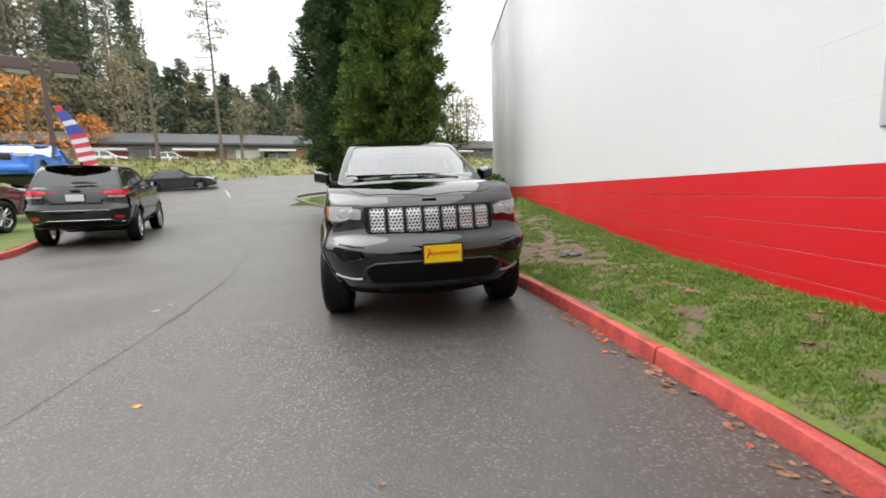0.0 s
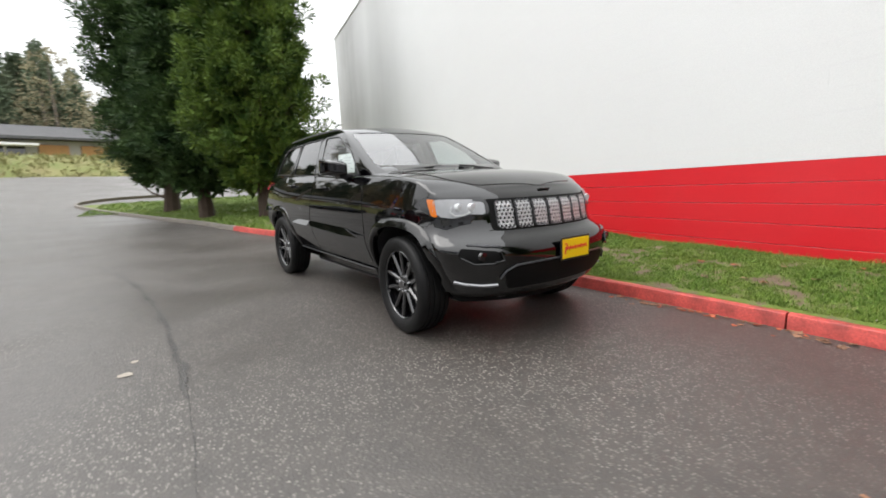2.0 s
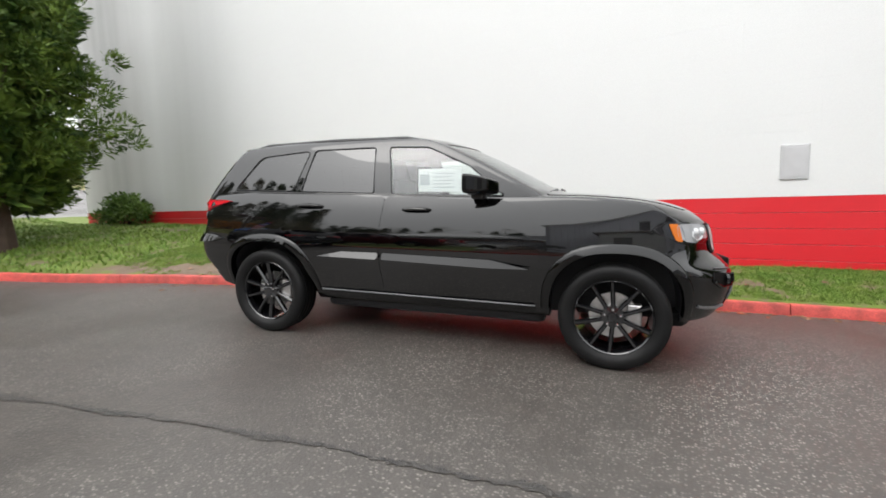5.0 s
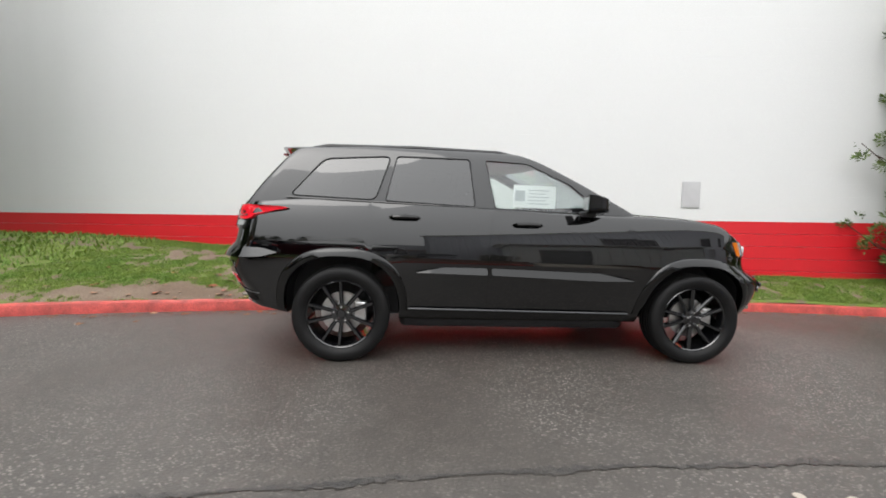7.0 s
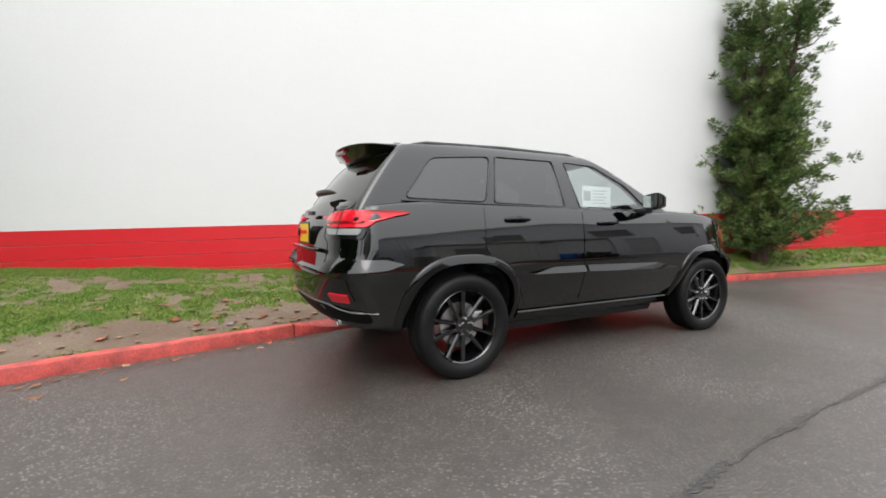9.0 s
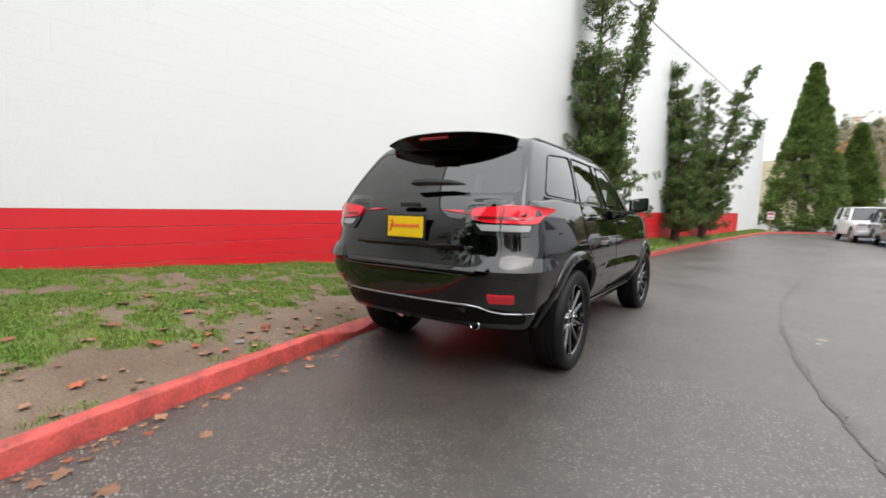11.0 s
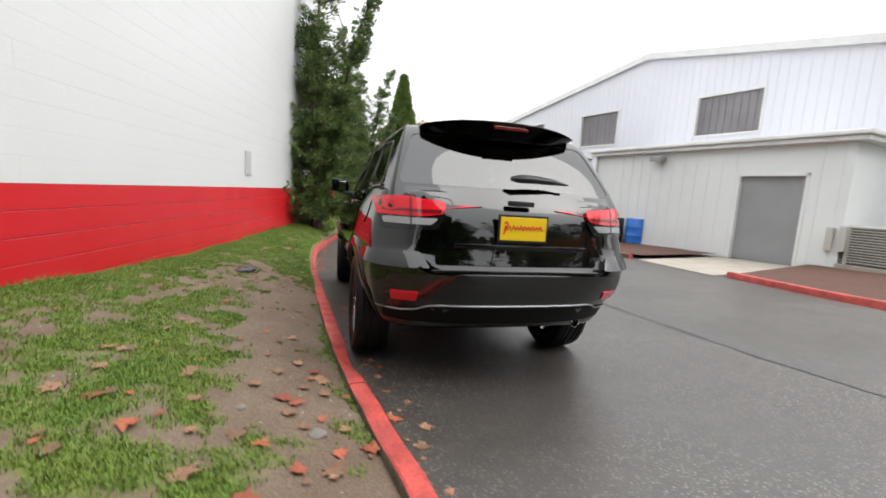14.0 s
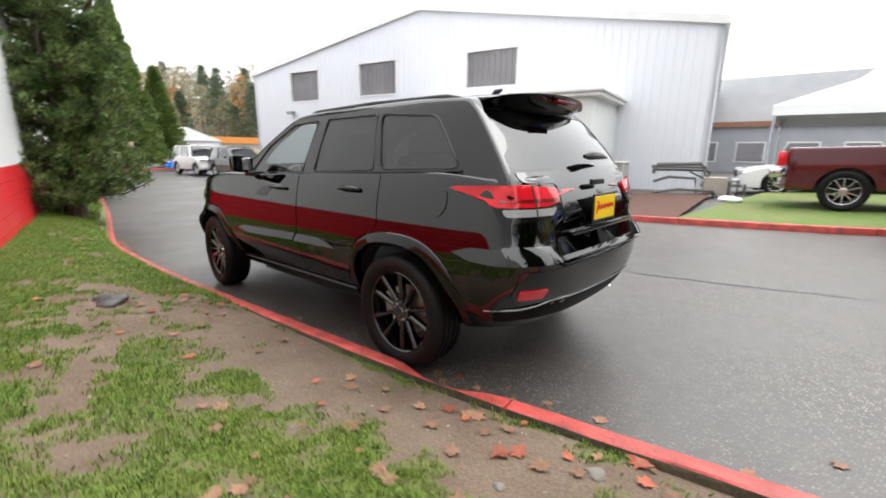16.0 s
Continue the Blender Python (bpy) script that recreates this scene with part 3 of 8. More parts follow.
def wheel(parent, at, out, radius=0.378, width=0.255, rim_r=0.266, spokes=10, rim_mat=None, rim_label="gloss black ten-spoke rim", turn=0.0, detail=True):
    """Tyre, rim with spokes, disc and nuts; at: the hub's centre, out: +1 or -1, the side it faces."""
    rim_mat = rim_mat or M["rim_black"]
    w = new("wheel")
    w.parent = parent
    w.matrix_basis = Matrix.Translation(at) @ Matrix.Rotation(turn, 4, "Z") @ Matrix.Diagonal((1, out, 1, 1))
    h = width / 2
    bm = bmesh.new()
    prof = [(rim_r + 0.004, -h * 0.78), (rim_r + 0.025, -h * 0.93), (radius - 0.055, -h), (radius - 0.022, -h * 0.94), (radius - 0.004, -h * 0.80), (radius, -h * 0.5)]
    tread = []
    for y in (-0.5, -0.2, 0.2, 0.5):
        tread += [(radius, h * (y - 0.07)), (radius - 0.008, h * (y - 0.06)), (radius - 0.008, h * (y + 0.06)), (radius, h * (y + 0.07))]
    prof = prof[:-1] + tread + [(r, -y) for r, y in prof[:-1][::-1]]
    lathe(bm, prof, 56 if detail else 32)
    part("tyre", bm, M["rubber"], w, smooth=True, sharp=50)
    bm = bmesh.new()
    f = h * 0.72
    lathe(bm, [(rim_r + 0.006, -h * 0.8), (rim_r + 0.006, f + 0.004), (rim_r - 0.002, f + 0.010), (rim_r - 0.010, f + 0.002), (rim_r - 0.018, f - 0.05), (rim_r - 0.03, -h * 0.8)], 56 if detail else 32)
    lathe(bm, [(0.001, f - 0.004), (0.030, f - 0.004), (0.036, f - 0.012), (0.075, f - 0.016), (0.082, f - 0.035), (0.07, f - 0.07), (0.001, f - 0.07)], 24)
    for k in range(spokes):
        pair = (k % 2) * 2 - 1
        a = 2 * math.pi * (k // 2 + 0.5) / (spokes / 2) + pair * (0.27 if spokes == 10 else math.pi / spokes)
        a0 = 2 * math.pi * (k // 2 + 0.5) / (spokes / 2) + pair * 0.34
        u0, u1 = Vector((math.cos(a0), 0, math.sin(a0))), Vector((math.cos(a), 0, math.sin(a)))
        t0, t1 = Vector((-u0.z, 0, u0.x)), Vector((-u1.z, 0, u1.x))
        p0, p1 = u0 * 0.06, u1 * (rim_r - 0.012)
        w0, w1 = 0.016, 0.0165
        y0, y1 = f - 0.018, f - 0.002
        sec = lambda p, t, ww, yy: [p - t * ww + Vector((0, yy - 0.012, 0)), p - t * ww * 0.45 + Vector((0, yy, 0)), p + t * ww * 0.45 + Vector((0, yy, 0)), p + t * ww + Vector((0, yy - 0.012, 0)), p + t * ww + Vector((0, yy - 0.045, 0)), p - t * ww + Vector((0, yy - 0.045, 0))]
        q0, q1 = [bm.verts.new(x) for x in sec(p0, t0, w0, y0)], [bm.verts.new(x) for x in sec(p1, t1, w1, y1)]
        for i in range(6):
            bm.faces.new((q0[i], q0[(i + 1) % 6], q1[(i + 1) % 6], q1[i]))
    part("rim", bm, rim_mat, w, rim_label, smooth=True, sharp=30)
    if detail:
        bm = bmesh.new()
        lathe(bm, [(0.06, -0.012), (0.165, -0.012), (0.165, 0.012), (0.06, 0.012)], 40)
        part("brake_disc", bm, M["disc"], w, "bare steel brake disc")
        bm = bmesh.new()
        box(bm, (0.09, -0.035, -0.07), (0.19, 0.035, 0.09), 0.012)
        part("brake_caliper", bm, M["disc"], w)
        for k in range(5):
            a = 2 * math.pi * (k + 0.25) / 5
            bm = bmesh.new()
            lathe(bm, [(0.001, f + 0.012), (0.008, f + 0.011), (0.0105, f - 0.002), (0.0105, f - 0.03)], 6, m=Matrix.Translation((0.057 * math.cos(a), 0, 0.057 * math.sin(a))))
            part("wheel_nut", bm, M["chrome"], w, "bright chrome wheel nut", smooth=True)
    return w


def plate(parent, centre, facing, name="number_plate", face=None, bars=True, shift=0.0):
    """A dealer plate with a black surround and a line of red script drawn as strokes."""
    x, z = centre
    s = facing
    bm = boxes((((min(x, x + s * 0.012)), -0.165, z - 0.085), (max(x, x + s * 0.012), 0.165, z + 0.085), 0.004))
    p = part(name, bm, M["black_plastic"], parent, "black plate surround")
    bm = boxes(((min(x + s * 0.010, x + s * 0.016), -0.152, z - 0.070), (max(x + s * 0.010, x + s * 0.016), 0.152, z + 0.070), 0.002))
    part("plate_face", bm, face or M["yellow"], p, "yellow dealer plate" if face is None else "pale plate")
    if bars:
        bm = bmesh.new()
        pts = [(x + s * 0.017, s * lerp(-0.125, 0.125, k / 40), z + 0.004 + 0.004 * k / 40 + 0.014 * math.sin(k * 1.55) * (1 - 0.3 * math.sin(k * 0.6))) for k in range(41)]
        tube(bm, pts, 0.0042, 5)
        tube(bm, [(x + s * 0.017, s * -0.128, z + 0.036), (x + s * 0.017, s * -0.112, z + 0.040), (x + s * 0.017, s * -0.104, z + 0.026), (x + s * 0.017, s * -0.116, z + 0.008), (x + s * 0.017, s * -0.130, z - 0.034)], 0.0055, 5)
        part("lettering", bm, M["red_ink"], p, "red script strokes")
    for o in (p, *p.children):
        o.data.transform(Matrix.Translation((0, shift, 0)))
    return p


def arch_r(r, a, p=2.55):
    """The radius of a slightly squared wheel arch at the angle a."""
    return r * (abs(math.cos(a)) ** p + abs(math.sin(a)) ** p) ** (-1 / p)


def sport_utility():
    """The black five-door sport utility, nose towards +x, standing on z = 0."""
    car = empty("sport_utility_car", "gloss black five-door sport utility car parked by the red kerb", "car")
    ztop = curve_of([(-2.42, 1.235), (-1.8, 1.275), (-0.44, 1.25), (0.5, 1.215), (0.85, 1.235), (1.42, 1.212), (1.8, 1.185), (2.05, 1.152), (2.36, 1.085)])
    crown = curve_of([(-2.42, 0.02), (0.3, 0.02), (0.9, 0.045), (1.6, 0.035), (2.36, 0.03)])
    zbot = curve_of([(-2.42, 0.405), (-2.0, 0.335), (-1.2, 0.31), (1.2, 0.31), (1.9, 0.315), (2.36, 0.345)])
    wide = curve_of([(0.30, 0.75), (0.40, 0.812), (0.55, 0.888), (0.68, 0.930), (0.80, 0.938), (0.95, 0.93), (1.05, 0.91), (1.15, 0.885), (1.27, 0.835)])
    plan = curve_of([(-2.42, 0.915), (-2.1, 0.96), (-1.45, 1.0), (1.45, 1.0), (1.9, 0.975), (2.36, 0.90)])
    nose = curve_of([(0.35, 2.26), (0.45, 2.335), (0.58, 2.365), (0.68, 2.362), (0.75, 2.325), (0.80, 2.25), (1.0, 2.22), (1.05, 2.18), (1.10, 2.09)])
    bow = curve_of([(0.3, 0.16), (0.70, 0.18), (0.80, 0.18), (1.1, 0.17)])
    tail = curve_of([(0.42, -2.30), (0.52, -2.41), (0.60, -2.43), (0.735, -2.438), (0.775, -2.425), (0.81, -2.388), (0.95, -2.368), (1.07, -2.355), (1.15, -2.322), (1.235, -2.262), (1.29, -2.225)])

    def tub(a, b, c):
        x = lerp(-2.42, 2.36, a)
        z = lerp(zbot(x), ztop(x) + crown(x) * (1 - b * b), c)
        wf, wr = min(max((a - 0.80) / 0.20, 0), 1) ** 1.5, min(max((0.20 - a) / 0.20, 0), 1) ** 1.5
        wing = min(max((abs(b) - 0.60) / 0.12, 0), 1)
        xx = x + wf * (nose(z) - 2.36 - bow(z) * b * b - (0.18 if z < 0.8 else 0.12) * b ** 8) + wr * (tail(z - wing * 0.095) + 2.42 + 0.07 * b * b + 0.16 * b ** 8)
        pinch = 1 - 0.55 * max(0.0, xx - 1.5) ** 2 * min(1.0, max(0.0, (z - 0.72) / 0.12))
        return xx, b * wide(z) * plan(xx) * pinch, z

    As = [0, 0.015, 0.04, 0.09, 0.15, 0.25, 0.38, 0.50, 0.62, 0.72, 0.80, 0.87, 0.92, 0.96, 0.985, 1]
    Bs = [-1, -0.95, -0.85, -0.76, -0.65, -0.5, -0.2, 0.2, 0.5, 0.65, 0.76, 0.85, 0.95, 1]
    Cs = [0, 0.06, 0.16, 0.28, 0.38, 0.42, 0.455, 0.51, 0.555, 0.59, 0.66, 0.74, 0.84, 0.93, 0.98, 1]
    body = lattice(As, Bs, Cs, tub, 1)
    zroof = curve_of([(-2.1, 1.675), (-1.6, 1.712), (-1.0, 1.73), (-0.26, 1.735), (0.05, 1.718), (0.35, 1.66)])
    gw = curve_of([(1.12, 0.845), (1.25, 0.815), (1.45, 0.75), (1.62, 0.69), (1.70, 0.645), (1.74, 0.60)])
    gf = curve_of([(1.12, 1.36), (1.29, 1.07), (1.54, 0.585), (1.67, 0.31), (1.73, 0.10), (1.78, -0.03)])
    gr = curve_of([(1.12, -2.32), (1.27, -2.25), (1.43, -2.13), (1.60, -2.0), (1.68, -1.90), (1.74, -1.8)])

    def house(shrink):
        def fn(a, b, c):
            x0 = lerp(-2.0, 0.1, a)
            z = lerp(1.12, zroof(x0) + 0.035 * (1 - b * b) - shrink, c)
            x = lerp(gr(z) + 0.07 * b * b + shrink * 1.2, gf(z) - 0.21 * b * b - shrink * 1.2, a)
            taper = 1 - 0.035 * max(0, (x - 0.2)) - 0.05 * max(0, -x - 1.3) ** 2
            return x, b * (gw(z) - shrink) * taper, z
        return fn

    Ga, Gb, Gc = [0, 0.02, 0.08, 0.2, 0.35, 0.5, 0.65, 0.8, 0.92, 0.98, 1], [-1, -0.96, -0.8, -0.4, 0, 0.4, 0.8, 0.96, 1], [0, 0.2, 0.45, 0.7, 0.88, 0.96, 1]
    cabin = lattice(Ga, Gb, Gc, house(0.0), 1)
    outer = boolean(body, cabin, "UNION")
    tree = BVHTree.FromPolygons([v.co.copy() for v in outer.vertices], [tuple(p.vertices) for p in outer.polygons])
    inner = lattice([0, 0.1, 0.3, 0.6, 0.9, 1], [-1, -0.9, 0, 0.9, 1], [0, 0.3, 0.7, 0.95, 1], house(0.055), 1)
    well = bmesh.new()
    box(well, (-1.25, -0.76, 0.55), (0.85, 0.76, 1.2))
    wellm = bpy.data.meshes.new("well")
    well.to_mesh(wellm)
    well.free()
    side_windows = [rounded([(-1.88, 1.29), (-1.63, 1.595), (-1.10, 1.64), (-1.215, 1.275)], 0.06),
                    rounded([(-1.14, 1.272), (-1.055, 1.642), (-0.455, 1.648), (-0.415, 1.252)], 0.03),
                    rounded([(-0.25, 1.245), (-0.325, 1.645), (0.03, 1.632), (0.40, 1.465), (0.68, 1.23)], 0.03)]
    wind = rounded([(-0.72, 1.31), (-0.60, 1.665), (0.60, 1.665), (0.72, 1.31)], 0.05)
    rear = rounded([(-0.74, 1.285), (-0.625, 1.62), (0.625, 1.62), (0.74, 1.285)], 0.05)
    cut = bmesh.new()
    for w in side_windows:
        prism(w, "y", -1.2, -0.5, cut)
        prism(w, "y", 0.5, 1.2, cut)
    cuts = []
    for bm in (cut, prism(wind, "x", 0.05, 1.5), prism(rear, "x", -2.6, -1.7)):
        bmesh.ops.recalc_face_normals(bm, faces=bm.faces)
        cutm = bpy.data.meshes.new("cut")
        bm.to_mesh(cutm)
        bm.free()
        cuts.append(cutm)
    arch = bmesh.new()
    for x in (-1.452, 1.483):
        for s in (-1, 1):
            prism([(x + arch_r(0.448, 2 * math.pi * k / 48) * math.cos(2 * math.pi * k / 48), 0.385 + arch_r(0.448, 2 * math.pi * k / 48) * math.sin(2 * math.pi * k / 48)) for k in range(48)],
                  "y", min(s * 0.55, s * 1.05), max(s * 0.55, s * 1.05), arch)
    bmesh.ops.recalc_face_normals(arch, faces=arch.faces)
    archm = bpy.data.meshes.new("arch")
    arch.to_mesh(archm)
    arch.free()
    for me in (outer, inner, wellm, *cuts, archm):
        me.materials.clear()
        me.materials.append(M["black_paint"])
        me.materials.append(M["cabin"])
    for me in (inner, wellm, *cuts, archm):
        me.polygons.foreach_set("material_index", [1] * len(me.polygons))
    shell = outer
    for c in (inner, wellm, *cuts, archm):
        shell = boolean(shell, c, "DIFFERENCE")
    bm = bmesh.new()
    bm.from_mesh(shell)
    for f in bm.faces:
        f.smooth = True
    for e in bm.edges:
        if len(e.link_faces) == 2 and e.calc_face_angle(0) > radians(38):
            e.smooth = False
    me = bpy.data.meshes.new("body")
    bm.to_mesh(me)
    bm.free()
    me.materials.append(M["black_paint"])
    me.materials.append(M["cabin"])
    b = new("body", me)
    b.parent = car
    tagged(b, "gloss black painted shell")

    both = ((-1, False), (-1, True))
    # panes
    for i, w in enumerate(side_windows):
        for s, flip in both:
            lay("side_window", patch(w, "y", -1, tree, -0.004, 0.004, 0.10), M["clear_glass"] if i == 2 else M["tint_glass"], car, "clear front door glass" if i == 2 else "dark privacy glass", flip)
    lay("windscreen", patch(wind, "x", 1, tree, -0.004, 0.004, 0.09), M["windscreen_glass"], car, "clear windscreen reflecting the sky")
    lay("rear_window", patch(rear, "x", -1, tree, -0.003, 0.004, 0.09), M["tint_glass"], car, "dark rear window")
    # window surrounds
    for s in (-1, 1):
        for w in side_windows:
            bm = bmesh.new()
            pts = []
            for p in w + w[:1]:
                hit = tree.ray_cast(Vector((p[0], s * 3, p[1])), Vector((0, -s, 0)))[0]
                if hit:
                    pts.append(hit)
            tube(bm, pts, 0.007, 5, False)
            part("window_seal", bm, M["black_plastic"], car, smooth=True)
    # doors, bonnet, tailgate, bumper skins
    fdoor = rounded([(-0.275, 1.235), (0.70, 1.195), (0.90, 1.12), (0.965, 0.80), (0.935, 0.47), (-0.30, 0.455), (-0.315, 0.9)], 0.05)
    rdoor = rounded([(-1.265, 1.262), (-0.287, 1.235), (-0.327, 0.9), (-0.312, 0.455), (-0.86, 0.45), (-0.97, 0.62), (-1.10, 0.83), (-1.30, 0.92)], 0.05)
    for s, flip in both:
        d1 = lay("front_door", patch(fdoor, "y", -1, tree, 0.004, 0.012, 0.08), M["black_paint"], car, "", flip)
        d2 = lay("rear_door", patch(rdoor, "y", -1, tree, 0.004, 0.012, 0.08), M["black_paint"], car, "", flip)
        for d, x, z in ((d1, 0.0, 1.125), (d2, -0.98, 1.15)):
            sg = 1 if flip else -1
            hit = tree.ray_cast(Vector((x, sg * 3, z)), Vector((0, -sg, 0)))[0]
            y = hit.y
            bm = bmesh.new()
            tube(bm, [(x - 0.115, y + sg * 0.008, z - 0.004), (x - 0.09, y + sg * 0.034, z), (x, y + sg * 0.042, z + 0.004), (x + 0.09, y + sg * 0.034, z), (x + 0.115, y + sg * 0.008, z - 0.004)], [0.010, 0.014, 0.016, 0.014, 0.010], 8)
            part("door_handle", bm, M["gloss_black"], d, "black pull handle", smooth=True)
    for s, flip in both:
        for nm, poly in (("side_moulding", rounded([(-0.89, 0.728), (-0.66, 0.772), (-0.32, 0.772), (-0.32, 0.72)], 0.02)), ("side_moulding", rounded([(-0.285, 0.772), (0.60, 0.755), (0.90, 0.70), (0.60, 0.695), (-0.285, 0.72)], 0.012))):
            lay(nm, wedge(patch(poly, "y", -1, tree, 0.010, 0.012, 0.12), 0.036), M["gloss_black"], car, "raised black door moulding", flip)
        lay("sill_cover", patch(rounded([(-0.93, 0.425), (0.93, 0.40), (0.93, 0.345), (-0.93, 0.355)], 0.02), "y", -1, tree, 0.012, 0.02, 0.15), M["gloss_black"], car, "black sill cover with a bright upper edge", flip)
    for s in (-1, 1):
        # the sill tube is added in satin to draw the sill edge's highlight
        for nm, line, rad, lab in (("sill_strip", [(lerp(-0.93, 0.93, k / 16), lerp(0.418, 0.402, k / 16)) for k in range(17)], 0.007, "thin satin strip standing in for the highlight along the sill"),
                                   ("belt_strip", [(lerp(-1.90, 0.66, k / 24), lerp(1.272, 1.224, k / 24)) for k in range(25)], 0.008, "thin satin strip under the windows")):
            bm = bmesh.new()
            pts = []
            for x, z in line:
                hit = tree.ray_cast(Vector((x, s * 3, z)), Vector((0, -s, 0)))[0]
                pts.append((x, hit.y + s * (0.016 if nm == "sill_strip" else 0.003), z))
            tube(bm, pts, rad, 6)
            part(nm, bm, M["dark_satin"] if nm == "sill_strip" else M["gloss_black"], car, lab, smooth=True)
    flap = rounded([(-1.86, 1.075), (-1.85, 1.17), (-1.665, 1.175), (-1.665, 1.02), (-1.81, 1.015)], 0.035)
    lay("fuel_flap", patch(flap, "y", 1, tree, 0.005, 0.012, 0.06), M["black_paint"], car, "rounded black fuel flap")
    bonnet = rounded([(0.98, -0.70), (1.05, 0), (0.98, 0.70), (1.78, 0.67), (1.96, 0.52), (2.09, 0.0), (1.96, -0.52), (1.78, -0.67)], 0.06)
    lay("bonnet", patch(bonnet, "z", 1, tree, 0.004, 0.012, 0.07), M["black_paint"], car, "gloss black bonnet mirroring the trees")
    gate = rounded([(-0.54, 0.815), (-0.53, 0.90), (-0.52, 0.99), (-0.44, 1.02), (-0.43, 1.20), (-0.70, 1.215), (-0.71, 1.265), (0.71, 1.265), (0.70, 1.215), (0.43, 1.20), (0.44, 1.02), (0.52, 0.99), (0.53, 0.90), (0.54, 0.815)], 0.03)
    tg = lay("tailgate", patch(gate, "x", -1, tree, 0.004, 0.012, 0.08), M["black_paint"], car, "gloss black tailgate")
    bm = bmesh.new()
    box(bm, (-2.405, -0.44, 0.918), (-2.36, 0.44, 0.945), 0.008)
    part("gate_trim", bm, M["gloss_black"], tg, "gloss black trim bar", smooth=True)
    bm = bmesh.new()
    box(bm, (-2.345, -0.085, 1.180), (-2.318, 0.085, 1.212), 0.005)
    part("badge", bm, M["black_plastic"], tg, "dark badge", smooth=True)
    # bumpers
    rbump = rounded([(-0.80, 0.60), (-0.80, 0.76), (0.80, 0.76), (0.80, 0.60)], 0.04)
    rb = lay("rear_bumper", patch(rbump, "x", -1, tree, 0.006, 0.014, 0.10), M["black_paint"], car, "gloss black rear bumper")
    # shoulders of the bumper, their faces turned up
    for s, flip in both:
        band = rounded([(-2.30, 0.885), (-2.05, 0.880), (-1.93, 0.848), (-2.05, 0.815), (-2.30, 0.80)], 0.015)
        lay("bumper_shoulder", wedge(patch(band, "y", -1, tree, 0.006, 0.05, 0.05), 0.034), M["black_paint"], rb, "bevelled bumper shoulder", flip)
    for s in (-1, 1):
        bm = patch(rounded([(s * 0.575, 0.80), (s * 0.625, 0.885), (s * 0.86, 0.890), (s * 0.86, 0.80)], 0.015), "x", -1, tree, 0.006, 0.05, 0.05)
        for v in bm.verts:
            v.co.x -= 0.034 * min(1.0, max(0.0, (0.89 - v.co.z) / 0.09))
        lay("bumper_shoulder", bm, M["black_paint"], rb, "bevelled bumper shoulder")
    for s in (-1, 1):
        lay("reflector", patch(rounded([(s * 0.625, 0.600), (s * 0.625, 0.655), (s * 0.775, 0.655), (s * 0.76, 0.600)], 0.012), "x", -1, tree, 0.012, 0.014, 0.08), M["red_lens"], rb, "red bumper reflector")
    bm = bmesh.new()
    pts = []
    for k in range(25):
        y = lerp(-0.86, 0.86, k / 24)
        z = 0.575 - 0.055 * min(1, max(0, (abs(y) - 0.55) / 0.12)) + 0.0
        hit = tree.ray_cast(Vector((-4, y * 0.97, z)), Vector((1, 0, 0)))[0]
        pts.append((hit.x - 0.006, y * 0.97, z))
    tube(bm, pts, 0.0055, 6)
    part("bumper_strip", bm, M["satin_grey"], rb, "thin satin strip", smooth=True)
    bm = bmesh.new()
    box(bm, (-2.43, -0.56, 0.778), (-2.36, 0.56, 0.790), 0.004)
    part("step_plate", bm, M["gloss_black"], rb, "scuffed loading step", smooth=True)
    lay("lower_valance", patch(rounded([(-0.78, 0.445), (-0.80, 0.53), (-0.55, 0.56), (0.55, 0.56), (0.80, 0.53), (0.78, 0.445)], 0.03), "x", -1, tree, 0.004, 0.012, 0.10), M["grille_void"], rb, "matt black lower valance")
    bm = bmesh.new()
    lathe(bm, [(0.030, 0.10), (0.036, 0.10), (0.036, -0.10), (0.032, -0.105), (0.028, -0.10), (0.028, 0.05)], 20, m=Matrix.Translation((-2.165, -0.50, 0.425)) @ Matrix.Rotation(radians(-90), 4, "Z"))
    part("exhaust_tip", bm, M["chrome"], car, "round chrome exhaust tip", smooth=True)
    plate(tg, (-2.378, 1.045), -1)
    # lamps, rear
    for s in (-1, 1):
        lamp = lay("tail_lamp", patch(rounded([(s * 0.47, 1.172), (s * 0.65, 1.190), (s * 0.85, 1.198), (s * 0.85, 1.088), (s * 0.60, 1.088), (s * 0.485, 1.105)], 0.03), "x", -1, tree, 0.020, 0.03, 0.05), M["red_lens"], car, "red tail lamp with a clear lower band")
        lay("lamp_bezel", patch(rounded([(s * 0.47, 1.102), (s * 0.845, 1.102), (s * 0.835, 1.012), (s * 0.53, 1.012)], 0.02), "x", -1, tree, 0.012, 0.03, 0.05), M["lamp_dark"], lamp, "gloss black lamp bezel")
        lay("reverse_lens", patch(rounded([(s * 0.52, 1.078), (s * 0.82, 1.078), (s * 0.812, 1.040), (s * 0.56, 1.040)], 0.012), "x", -1, tree, 0.019, 0.03, 0.05), M["reverse_lens"], lamp, "clear reversing lens")
        lay("lamp_divider", patch([(s * 0.668, 1.195), (s * 0.674, 1.195), (s * 0.674, 1.03), (s * 0.668, 1.03)], "x", -1, tree, 0.022, 0.01, 0.05), M["black_plastic"], lamp)
        lay("light_guide", patch(rounded([(s * 0.50, 1.125), (s * 0.82, 1.128), (s * 0.82, 1.112), (s * 0.505, 1.108)], 0.006), "x", -1, tree, 0.0225, 0.006, 0.05), M["dark_red_lens"], lamp, "darker red lower strip")
